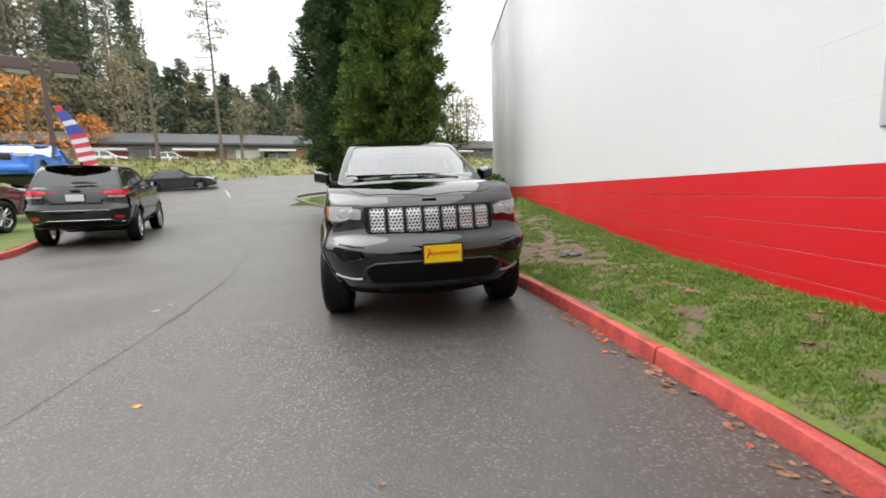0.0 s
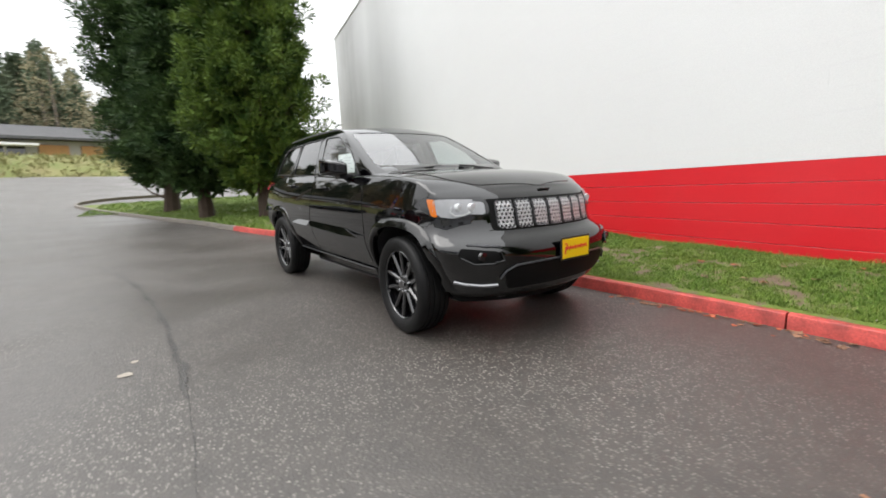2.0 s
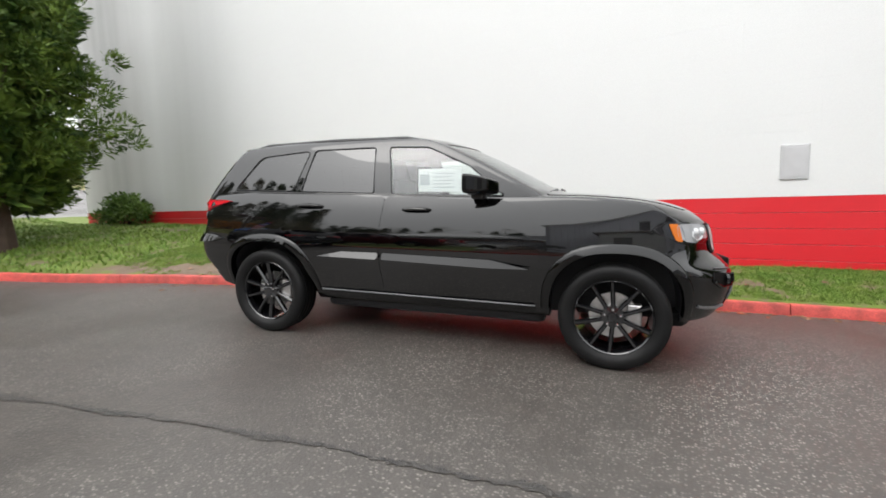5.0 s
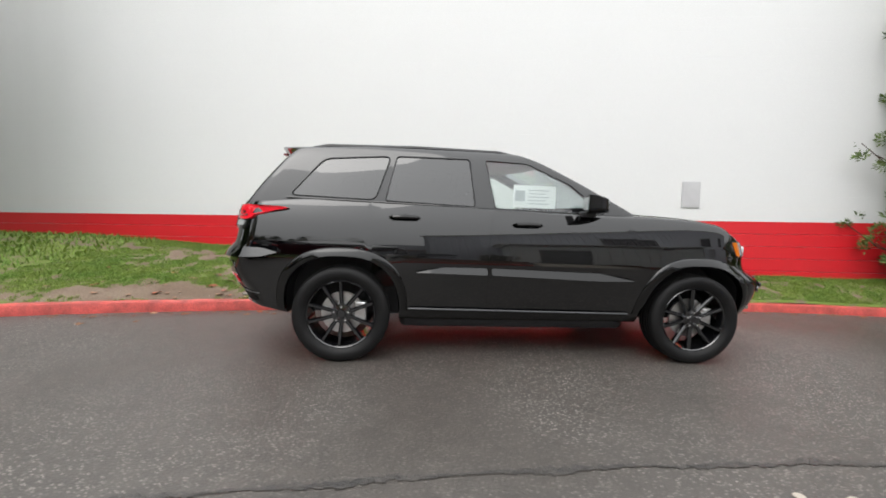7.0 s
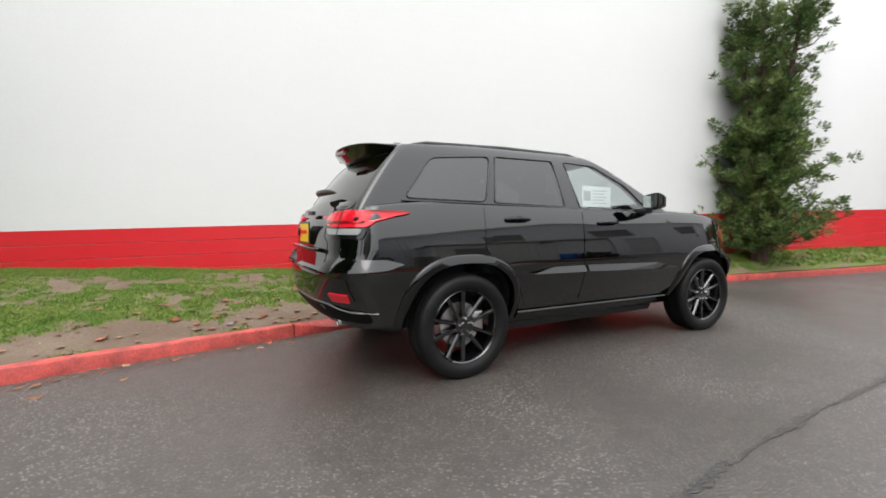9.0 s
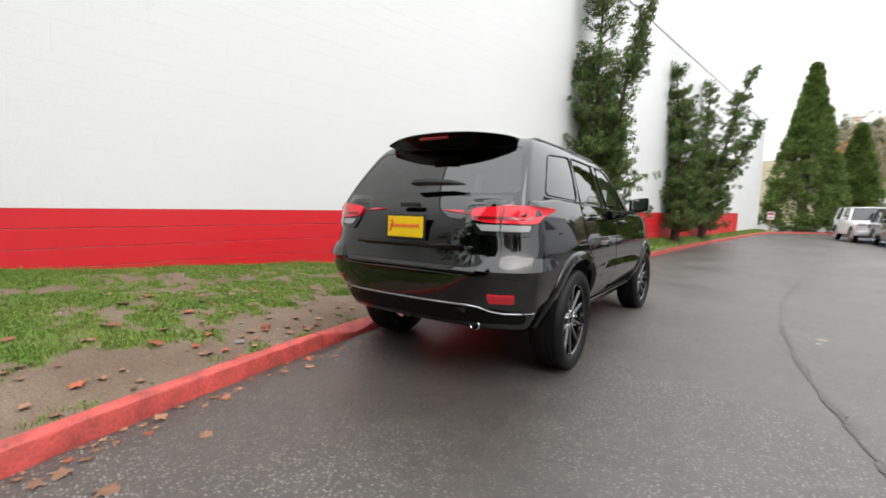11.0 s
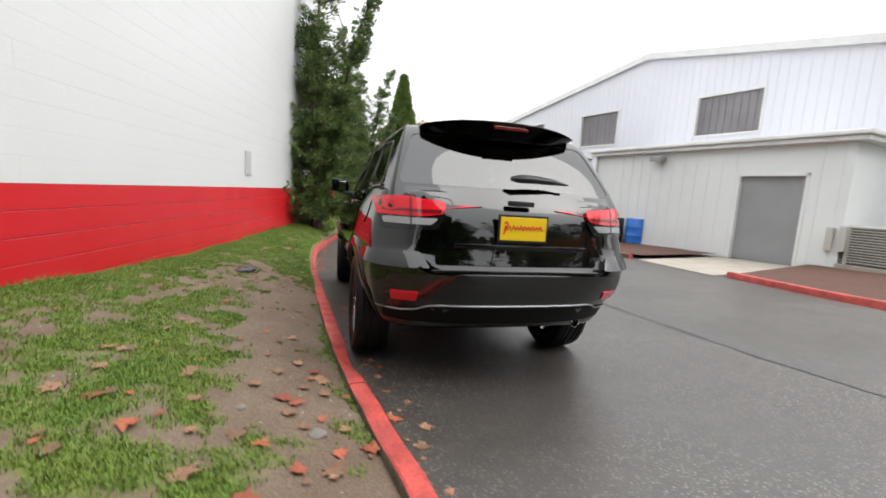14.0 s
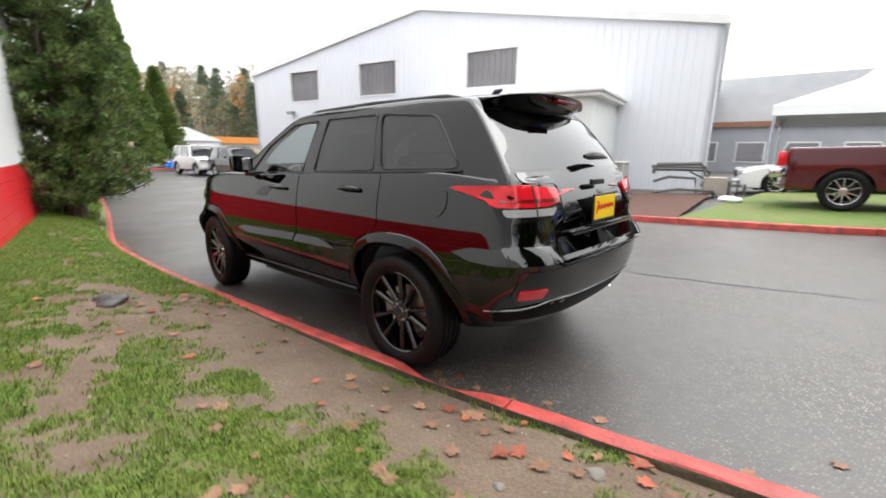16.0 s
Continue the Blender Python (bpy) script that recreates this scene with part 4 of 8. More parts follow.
        bm = patch(rounded([(-2.30, 1.200), (-2.135, 1.198), (-2.15, 1.12), (-2.185, 1.086), (-2.30, 1.086)], 0.02), "y", s, tree, 0.012, 0.02, 0.05)
        lay("side_lens", bm, M["red_lens"], lamp)
    # spoiler, wiper, roof rails, aerial
    def fin(a, b, c):
        x = lerp(-2.115, -1.66, a)
        thin = 1 - 0.86 * abs(b) ** 4
        top = lerp(1.722, 1.752, a) - 0.040 * b ** 4
        deep = lerp(0.105, 0.10, a) * thin
        return x + 0.17 * b * b + 0.10 * (1 - c) * (1 - a), b * (0.565 - 0.01 * a), top - deep * (1 - c)
    sp = lattice([0, 0.04, 0.3, 0.7, 1], [-1, -0.96, -0.85, -0.6, -0.3, 0, 0.3, 0.6, 0.85, 0.96, 1], [0, 0.12, 0.5, 0.88, 1], fin, 2)
    sp.materials.append(M["gloss_black"])
    sp.polygons.foreach_set("use_smooth", [True] * len(sp.polygons))
    spo = new("spoiler", sp)
    spo.parent = car
    tagged(spo, "gloss black roof spoiler")
    bm = boxes(((-2.106, -0.12, 1.672), (-2.07, 0.12, 1.692), 0.004))
    part("brake_light", bm, M["dark_red_lens"], spo, "dark red high brake light")
    bm = bmesh.new()
    tube(bm, [(-2.262, 0.05, 1.350), (-2.272, 0.0, 1.352), (-2.262, -0.10, 1.355), (-2.245, -0.25, 1.350), (-2.235, -0.37, 1.338)], [0.012, 0.026, 0.026, 0.020, 0.006], 8)
    part("rear_wiper", bm, M["black_plastic"], car, "", smooth=True)
    for s in (-1, 1):
        bm = bmesh.new()
        tube(bm, [(-1.74, s * 0.60, 1.685), (-1.62, s * 0.60, 1.708), (-0.9, s * 0.605, 1.727), (-0.2, s * 0.605, 1.722), (-0.02, s * 0.60, 1.695)], [0.014, 0.017, 0.017, 0.017, 0.012], 8)
        part("roof_rail", bm, M["black_plastic"], car, "", smooth=True)
        bm = bmesh.new()
        tube(bm, [(1.0, s * 0.55, 1.262), (1.04, s * 0.25, 1.288), (1.0, s * 0.05 - 0.03, 1.302)] if s < 0 else [(1.05, 0.50, 1.262), (1.08, 0.2, 1.288), (1.06, 0.05, 1.298)], 0.008, 6)
        part("wiper", bm, M["black_plastic"], car, "", smooth=True)
    bm = bmesh.new()
    tube(bm, [(-1.55, 0.02, 1.765), (-1.57, 0.02, 1.80), (-1.62, 0.02, 1.81)], [0.03, 0.022, 0.008], 8)
    part("aerial", bm, M["black_plastic"], car, "", smooth=True)
    # mirrors
    for s in (-1, 1):
        def cup(a, b, c, s=s):
            q = 1 - 0.38 * a * a
            return 0.45 + 0.18 * a - 0.035 * b, s * (0.975 + 0.104 * b * q), 1.310 + 0.078 * (2 * c - 1) * q * (1 - 0.16 * b * b) + 0.012 * b - 0.012 * a
        mm = lattice([0, 0.1, 0.45, 0.8, 1], [-1, -0.75, 0, 0.75, 1], [0, 0.15, 0.5, 0.85, 1], cup, 2)
        mm.materials.append(M["gloss_black"])
        mm.polygons.foreach_set("use_smooth", [True] * len(mm.polygons))
        mo = new("door_mirror", mm)
        mo.parent = car
        tagged(mo, "gloss black door mirror")
        bm = boxes(((0.45, min(s * 0.80, s * 0.94), 1.205), (0.55, max(s * 0.80, s * 0.94), 1.25), 0.015))
        part("mirror_arm", bm, M["black_plastic"], mo, "", smooth=True)
        bm = boxes(((0.446, min(s * 0.91, s * 1.045), 1.258), (0.454, max(s * 0.91, s * 1.045), 1.362), 0.003))
        part("mirror_glass", bm, M["chrome"], mo, "mirror glass")
    # nose: grille, lamps, bumper
    gp = lay("grille_panel", patch(rounded([(-0.535, 0.815), (-0.555, 1.028), (0.555, 1.028), (0.535, 0.815)], 0.03), "x", 1, tree, 0.006, 0.012, 0.08), M["grille_void"], car, "black grille panel")
    for k in range(7):
        yc = (k - 3) * 0.1465
        fx = lambda y, z: tree.ray_cast(Vector((4, y, z)), Vector((-1, 0, 0)))[0].x
        w, z0, z1 = 0.060, 0.834, 1.014
        x0, x1 = fx(yc, z0), fx(yc, z1)
        tilt = lambda z: lerp(x0, x1, (z - z0) / (z1 - z0))
        bm = bmesh.new()
        ringp = rounded([(yc - w, z0), (yc - w, z1), (yc + w, z1), (yc + w, z0)], 0.02)
        tube(bm, [(fx(y, z) + 0.010, y, z) for y, z in ringp + ringp[:1]], 0.0055, 6, False)
        sl = part("grille_slot", bm, M["dark_satin"], gp, "satin grey slot frame", smooth=True)
        bm = bmesh.new()
        cw, ch = 0.030, 0.0265
        for r in range(7):
            for c in range(5):
                cy, cz = yc + (c - 2) * cw + (r % 2 - 0.5) * cw / 2, z0 + 0.010 + r * ch
                if abs(cy - yc) > w - 0.006 or cz > z1 - 0.006:
                    continue
                q = [(cy + cw * 0.56 * math.cos(radians(60 * i + 30)), cz + ch * 0.66 * math.sin(radians(60 * i + 30))) for i in range(6)]
                hole = [(cy + (y - cy) * 0.62, cz + (z - cz) * 0.62) for y, z in q]
                vo, vi = [bm.verts.new((fx(y, z) + 0.013, min(max(y, yc - w), yc + w), z)) for y, z in q], [bm.verts.new((fx(y, z) + 0.012, y, z)) for y, z in hole]
                vb = [bm.verts.new((fx(y, z) + 0.003, y, z)) for y, z in hole]
                for i in range(6):
                    j = (i + 1) % 6
                    bm.faces.new((vo[i], vo[j], vi[j], vi[i]))
                    bm.faces.new((vi[i], vi[j], vb[j], vb[i]))
        part("grille_mesh", bm, M["grille_silver"], sl, "pale honeycomb mesh")
    for s in (-1, 1):
        shell_poly = rounded([(s * 0.545, 1.022), (s * 0.70, 1.040), (s * 0.86, 1.052), (s * 0.89, 0.985), (s * 0.83, 0.898), (s * 0.74, 0.892), (s * 0.66, 0.918), (s * 0.535, 0.908)], 0.02)
        hl = lay("head_lamp", patch(shell_poly, "x", 1, tree, 0.006, 0.02, 0.05), M["lamp_dark"], car, "clear head lamp in a black housing")
        lay("lens", patch(rounded([(s * 0.565, 1.006), (s * 0.70, 1.026), (s * 0.83, 1.036), (s * 0.84, 0.94), (s * 0.80, 0.912), (s * 0.74, 0.906), (s * 0.67, 0.932), (s * 0.57, 0.926)], 0.02), "x", 1, tree, 0.010, 0.01, 0.05), M["head_lens"], hl, "pale reflecting lens")
        fx = lambda y, z: tree.ray_cast(Vector((4, y, z)), Vector((-1, 0, 0)))[0].x + 0.014
        bm = bmesh.new()
        tube(bm, [(fx(y, z), y, z) for y, z in ((s * 0.66, 0.950), (s * 0.70, 0.928), (s * 0.755, 0.925), (s * 0.775, 0.950), (s * 0.765, 0.985))], 0.007, 6)
        part("light_strip", bm, M["clear_lens"], hl, "white light strip", smooth=True)
        for yy in (0.645, 0.72):
            bm = bmesh.new()
            lathe(bm, [(0.004, 0.012), (0.026, 0.010), (0.031, 0.0), (0.031, -0.02)], 18, m=Matrix.Translation((fx(s * yy, 0.978) - 0.006, s * yy, 0.978)) @ Matrix.Rotation(radians(-90), 4, "Z"))
            part("projector", bm, M["clear_lens"], hl, "pale projector lens", smooth=True)
        lay("marker_surround", patch(rounded([(1.80, 1.050), (2.06, 1.045), (2.06, 0.895), (1.92, 0.895), (1.85, 0.93)], 0.02), "y", s, tree, 0.005, 0.012, 0.04), M["lamp_dark"], hl, "black lamp housing")
        lay("marker_lens", patch(rounded([(1.80, 1.038), (1.862, 1.036), (1.895, 0.915), (1.85, 0.925)], 0.012), "y", s, tree, 0.010, 0.012, 0.04), M["amber_lens"], hl, "amber side marker")
        lay("side_lens", patch(rounded([(1.880, 1.034), (2.03, 1.030), (2.03, 0.92), (1.915, 0.915)], 0.012), "y", s, tree, 0.010, 0.012, 0.04), M["head_lens"], hl)
        # added satin bar in place of the ledge highlight over the fog lamp
        bm = bmesh.new()
        tube(bm, [(fx(y, z) - 0.006, y, z) for y, z in ((s * 0.57, 0.722), (s * 0.66, 0.728), (s * 0.76, 0.738))], [0.004, 0.010, 0.006], 8)
        part("brow_strip", bm, M["dark_satin"], car, "satin strip standing in for the highlight above the fog lamp", smooth=True)
        fg = lay("fog_lamp_pod", patch(rounded([(s * 0.575, 0.62), (s * 0.60, 0.69), (s * 0.80, 0.715), (s * 0.82, 0.66), (s * 0.74, 0.61)], 0.02), "x", 1, tree, 0.006, 0.012, 0.06), M["grille_void"], car, "black fog lamp pod with a bright rim")
        bm = bmesh.new()
        tube(bm, [(fx(y, z), y, z) for y, z in ((s * 0.60, 0.69), (s * 0.575, 0.635), (s * 0.63, 0.612), (s * 0.74, 0.61), (s * 0.81, 0.655))], 0.011, 8)
        part("pod_rim", bm, M["gloss_black"], fg, "glossy pod rim", smooth=True)
        bm = bmesh.new()
        lathe(bm, [(0.001, 0.012), (0.030, 0.008), (0.034, -0.01)], 16, m=Matrix.Translation((fx(s * 0.70, 0.662) - 0.004, s * 0.70, 0.662)) @ Matrix.Rotation(radians(-90), 4, "Z"))
        part("fog_lamp", bm, M["lamp_dark"], fg, smooth=True)
        bm = bmesh.new()
        tube(bm, [(fx(y, z) - 0.004, y, z) for y, z in ((s * 0.58, 0.455), (s * 0.66, 0.45), (s * 0.75, 0.46), (s * 0.80, 0.475))], 0.011, 6)
        part("chin_strip", bm, M["satin_grey"], car, "satin chin strip", smooth=True)
    lay("air_intake", patch(rounded([(-0.50, 0.42), (-0.55, 0.53), (-0.48, 0.588), (0.48, 0.588), (0.55, 0.53), (0.50, 0.42)], 0.03), "x", 1, tree, 0.006, 0.012, 0.08), M["grille_void"], car, "matt black lower air intake")
    bm = bmesh.new()
    tube(bm, [(fx(y, z) - 0.002, y, z) for y, z in ((-0.58, 0.50), (-0.55, 0.555), (-0.48, 0.590), (-0.2, 0.600), (0.2, 0.600), (0.48, 0.590), (0.55, 0.555), (0.58, 0.50))], 0.007, 8)
    part("intake_trim", bm, M["dark_satin"], car, "", smooth=True)
    bm = boxes(((2.10, -0.06, 1.075), (2.135, 0.06, 1.088), 0.006))
    part("badge", bm, M["black_plastic"], car, "dark badge")
    plate(car, (2.368, 0.655), 1, shift=0.055)
    # arch lips
    for x in (-1.452, 1.483):
        for s in (-1, 1):
            bm = bmesh.new()
            secs = []
            for k in range(29):
                a = radians(lerp(1, 179, k / 28))
                dx, dz = math.cos(a), math.sin(a)
                ring = []
                for r, off in ((0.445, -0.04), (0.445, 0.020), (0.452, 0.027), (0.500, 0.014), (0.512, 0.006), (0.516, -0.012)):
                    r = arch_r(r, a)
                    px, pz = x + r * dx, 0.385 + r * dz
                    hit = tree.ray_cast(Vector((px, s * 3, max(pz, 0.36))), Vector((0, -s, 0)))[0]
                    y = min(abs(hit.y), 0.95) if hit else 0.84
                    ring.append(bm.verts.new((px, s * (y + off), pz)))
                secs.append(ring)
            for q0, q1 in zip(secs, secs[1:]):
                for i in range(5):
                    bm.faces.new((q0[i], q0[i + 1], q1[i + 1], q1[i]))
            part("arch_lip", bm, M["gloss_black"], car, "raised black wheel arch lip", smooth=True, sharp=60)
    # underside
    bm = boxes(((-1.0, -0.64, 0.215), (1.0, 0.64, 0.36), 0.05), ((-2.15, -0.35, 0.36), (-1.0, 0.35, 0.46), 0.03), ((1.0, -0.45, 0.30), (2.1, 0.45, 0.42), 0.04))
    part("underbody", bm, M["cabin"], car)
    def dam(a, b, c):
        return lerp(1.95, 2.15, a) - 0.20 * b * b, 0.70 * b, lerp(0.265 + 0.03 * b * b, 0.40, c)
    da = lattice([0, 0.2, 0.8, 1], [-1, -0.9, -0.5, 0, 0.5, 0.9, 1], [0, 0.2, 0.8, 1], dam, 1)
    da.materials.append(M["grille_void"])
    da.polygons.foreach_set("use_smooth", [True] * len(da.polygons))
    dao = new("air_dam", da)
    dao.parent = car
    tagged(dao, "matt black air dam under the nose")
    # cabin
    for s in (-1, 1):
        for x, nm in ((0.05, "front_seat"), (-0.85, "rear_seat")):
            def cushion(a, b, c, s=s, x=x):
                return x - 0.26 + 0.55 * a, s * 0.38 + 0.26 * b, 0.70 + 0.20 * c
            def back(a, b, c, s=s, x=x):
                return x - 0.32 + 0.13 * a - 0.16 * c, s * 0.38 + (0.26 - 0.05 * c) * b, 0.80 + 0.58 * c
            def head(a, b, c, s=s, x=x):
                return x - 0.50 + 0.10 * a, s * 0.38 + 0.13 * b, 1.39 + 0.17 * c
            seat = None
            for q, fn in (("cushion", cushion), ("backrest", back), ("headrest", head)):
                mq = lattice([0, 0.25, 0.75, 1], [-1, -0.7, 0.7, 1], [0, 0.25, 0.75, 1], fn, 1)
                mq.materials.append(M["seat"])
                mq.polygons.foreach_set("use_smooth", [True] * len(mq.polygons))
                so = new(nm if seat is None else q, mq)
                so.parent = seat or car
                if seat is None:
                    tagged(so, "grey leather car seat")
                    seat = so
    bm = bmesh.new()
    box(bm, (0.62, -0.70, 0.90), (1.05, 0.70, 1.16), 0.05)
    part("dashboard", bm, M["cabin"], car, "dark dashboard", smooth=True)
    bm = bmesh.new()
    m = Matrix.Translation((0.50, 0.38, 1.12)) @ Matrix.Rotation(radians(-65), 4, "Y")
    tube(bm, [m @ Vector((0.185 * math.cos(t), 0.185 * math.sin(t), 0)) for t in np.linspace(0, 2 * math.pi, 25)], 0.016, 6, False)
    tube(bm, [m @ Vector((-0.18, 0, 0)), m @ Vector((0, 0, -0.03)), m @ Vector((0.18, 0, 0))], 0.02, 6)
    tube(bm, [m @ Vector((0, 0, -0.03)), m @ Vector((0, 0, -0.25))], 0.03, 6)
    part("steering_wheel", bm, M["cabin"], car, "dark steering wheel", smooth=True)
    bm = bmesh.new()
    box(bm, (-0.07, -0.692, 1.255), (0.30, -0.689, 1.445), 0, Matrix.Rotation(radians(-1), 4, "X"))
    st = part("price_sheet", bm, M["paper"], car, "white price sheet taped inside the window")
    bm = bmesh.new()
    box(bm, (-0.055, -0.696, 1.31), (0.03, -0.693, 1.40), 0, Matrix.Rotation(radians(-1), 4, "X"))
    part("printed_panel", bm, M["print_grey"], st, "grey printed panel")
    for i in range(5):
        bm = bmesh.new()
        box(bm, (0.06, -0.6955, 1.40 - i * 0.028), (0.24 - 0.03 * (i % 2), -0.6935, 1.407 - i * 0.028), 0, Matrix.Rotation(radians(-1), 4, "X"))
        part("print_line", bm, M["print_grey"], st)
    for x in (-1.452, 1.483):
        for s in (-1, 1):
            wheel(car, (x, s * 0.805, 0.376), s, turn=radians(-4) if x > 0 else 0)
    return car


def on_ground(x, y, heading):
    """A standing pose that follows the slope of the yard."""
    h = radians(heading)
    f = np.array([math.cos(h), math.sin(h)])
    l = np.array([-f[1], f[0]])
    zf, zr = float(ground_z(x + f[0] * 1.4, y + f[1] * 1.4)), float(ground_z(x - f[0] * 1.4, y - f[1] * 1.4))
    zl, zq = float(ground_z(x + l[0] * .8, y + l[1] * .8)), float(ground_z(x - l[0] * .8, y - l[1] * .8))
    return pose(x, y, (zf + zr) / 2, math.degrees(math.atan2(zl - zq, 1.6)), -math.degrees(math.atan2(zf - zr, 2.8)), heading)


jeep = sport_utility()
jeep.matrix_world = CAR


# ================= ground, kerbs, lawn =================
def axis_steps(lo, hi, step, far):
    mid = np.arange(lo, hi + 1e-6, step)
    out = [hi]
    while out[-1] < far:
        out.append(out[-1] + max(step, (out[-1] - hi) * 0.5 + step))
    neg = [lo]
    while neg[-1] > -far:
        neg.append(neg[-1] - max(step, (lo - neg[-1]) * 0.5 + step))
    return np.concatenate([np.array(neg[:0:-1]), mid, np.array(out[1:])])


def sheet(name, xs, ys, zfn, mat, keep=None):
    X, Y = np.meshgrid(xs, ys, indexing="ij")
    Z = zfn(X, Y)
    nx, ny = len(xs), len(ys)
    V = np.stack([X, Y, Z], -1).reshape(-1, 3)
    i, j = np.meshgrid(np.arange(nx - 1), np.arange(ny - 1), indexing="ij")
    F = np.stack([i * ny + j, (i + 1) * ny + j, (i + 1) * ny + j + 1, i * ny + j + 1], -1).reshape(-1, 4)
    if keep is not None:
        c = V[F].mean(1)
        F = F[keep(c[:, 0], c[:, 1])]
    return obj(name, V.tolist(), F.tolist(), mat, smooth=True)


gx, gy = axis_steps(-48, 48, 0.6, 2400), axis_steps(-48, 30, 0.6, 2400)
tagged(sheet("ground", gx, gy, ground_z, M["asphalt"]), "wet dark asphalt yard with pale stones", "ground", kind="structure")


_sel = KERB_LINE[KERB_LINE[:, 0] > -19.0]
_sel = _sel[(np.arange(len(_sel)) > 0)]
_front = _sel[_sel[:, 0] < 34.5]
_front = _front[np.argsort(_front[:, 0])]
EDGE_X, EDGE_Y = _front[:, 0].copy(), _front[:, 1].copy()


def edge_y(x):
    """The kerb's street face along the lawn."""
    return np.interp(x, EDGE_X, EDGE_Y)


KW, KH = 0.12, 0.115


def kerb_run(name, line, mat, group, label, joints=2.9, side=1, first=0.4, dents=()):
    """Kerb stones along a line, with joints between them; side: +1 when the bank lies to the line's left."""
    d = np.gradient(line, axis=0)
    d /= np.linalg.norm(d, axis=1)[:, None]
    nrm = np.stack([-d[:, 1], d[:, 0]], 1) * side
    step = np.linalg.norm(line[1] - line[0])
    per = max(2, int(joints / step))
    start = int(first / step)
    cuts = [0] + list(range(start, len(line) - 1, per)) + [len(line) - 1]
    rnd = random.Random(7)
    for a, b in zip(cuts, cuts[1:]):
        if b - a < 2:
            continue
        idx = list(range(a, b + 1))
        bm = bmesh.new()
        rings = []
        for k, i in enumerate(idx):
            p, n = line[i].copy(), nrm[i]
            if k == 0:
                p = p + d[i] * 0.006
            if k == len(idx) - 1:
                p = p - d[i] * 0.006
            z = float(ground_z(p[0], p[1]))
            chip = 0.0
            for dx, amount in dents:
                chip += amount * math.exp(-((p[0] - dx) / 0.16) ** 2)
            wob = 0.004 * math.sin(i * 1.7) + rnd.uniform(-0.0025, 0.0025)
            prof = [(-0.002, -0.12), (wob, 0.005), (0.008 + wob, KH - 0.022 - chip), (0.013 + chip * 0.5 + wob, KH - 0.007 - chip), (0.025 + chip * 0.6, KH - chip + wob * 0.3), (KW - 0.020, KH + 0.002 - chip * 0.3 - wob * 0.4), (KW - 0.008 + wob, KH - 0.005), (KW - 0.002, KH - 0.020), (KW + 0.004, -0.12)]
            rings.append([bm.verts.new((p[0] + n[0] * o, p[1] + n[1] * o, z + h)) for o, h in prof])
        for r0, r1 in zip(rings, rings[1:]):
            for k in range(len(r0) - 1):
                bm.faces.new((r0[k], r0[k + 1], r1[k + 1], r1[k]))
        bm.faces.new(rings[0])
        bm.faces.new(rings[-1][::-1])
        bm.faces.ensure_lookup_table()
        seg = 8
        for k in range((len(rings) - 1) * seg):
            if k % seg >= 6:
                bm.faces[k].material_index = 1
        red = mat(line[a]) if callable(mat) else mat
        stone_ob = part(name, bm, red, smooth=True, sharp=28)
        stone_ob.data.materials.append(M["moss"])
        tagged(stone_ob, label if red is M["red_kerb"] else "bare grey concrete kerb stone", "kerb", group, "structure")


kerb_run("kerb", KERB_LINE, lambda p: M["bare_kerb"] if p[0] < -9.6 else M["red_kerb"], "kerb stones along the lawn", "chipped red-painted concrete kerb stone beside the lawn", first=1.2, dents=((-1.95, 0.05), (-2.15, 0.03)))


def wall_base(x):
    x = np.asarray(x, float)
    return np.clip(0.25 + 0.057 * np.maximum(0, 1 - x), 0.0, 0.70) - 0.28 * np.clip((x - 8) / 14, 0, 1)


def lawn_z(x, y):
    e = edge_y(x)
    low = ground_z(x, e) + KH - 0.012 - 0.055 * np.clip((0.3 - x) / 1.5, 0, 1)
    t = np.clip((y - e) / np.maximum(WALL_Y - e, 0.3), 0, 1.0)
    hump = 0.05 * np.sin(np.pi * np.clip(t, 0, 1)) + 0.014 * np.sin(x * 3.1 + y * 2.0) * np.sin(y * 4.3 - x) * np.clip(t * 8, 0, 1)
    back = 0.10 * np.exp(-((x + 12) / 5.0) ** 2) * np.clip(t * 3, 0, 1)
    return lerp(low, np.maximum(wall_base(x), low), t) + hump + back


def inside_lawn(x, y):
    return y > edge_y(x) + KW - 0.03


xs = np.concatenate([np.arange(-19.0, -7.0, 0.25), np.arange(-7.0, 7.0, 0.07), np.arange(7.0, 35.0, 0.3)])


def grass_cover(x, y):
    """How thickly grass grows: bare along the kerb behind the car and in worn patches."""
    n1 = noise.noise((x * 1.1, y * 1.7, 3.0))
    n2 = noise.noise((x * 4.2, y * 4.2, 9.0)) + 0.8 * noise.noise((x * 11, y * 11, 4.0))
    e = float(edge_y(x))
    path = 0.0
    if x < 0.6:
        path = max(0.0, 1 - abs(y - e - 0.45) / 0.55) * min(1, (0.6 - x) / 1.0) * min(1, max(0, (x + 6.0) / 1.5))
    wallside = 0.35 * max(0.0, 1 - abs(y - 2.25) / 0.55) * (1 if x < 1.5 else 0.25)
    rich = 0.64 if x > 1.0 else 0.74 if x < -6.0 else 0.56
    near_wall = 0.45 * max(0, 1 - abs(y - WALL_Y + 0.12) / 0.22)
    return rich + 0.42 * n1 + 0.62 * n2 - 0.95 * path - wallside + near_wall


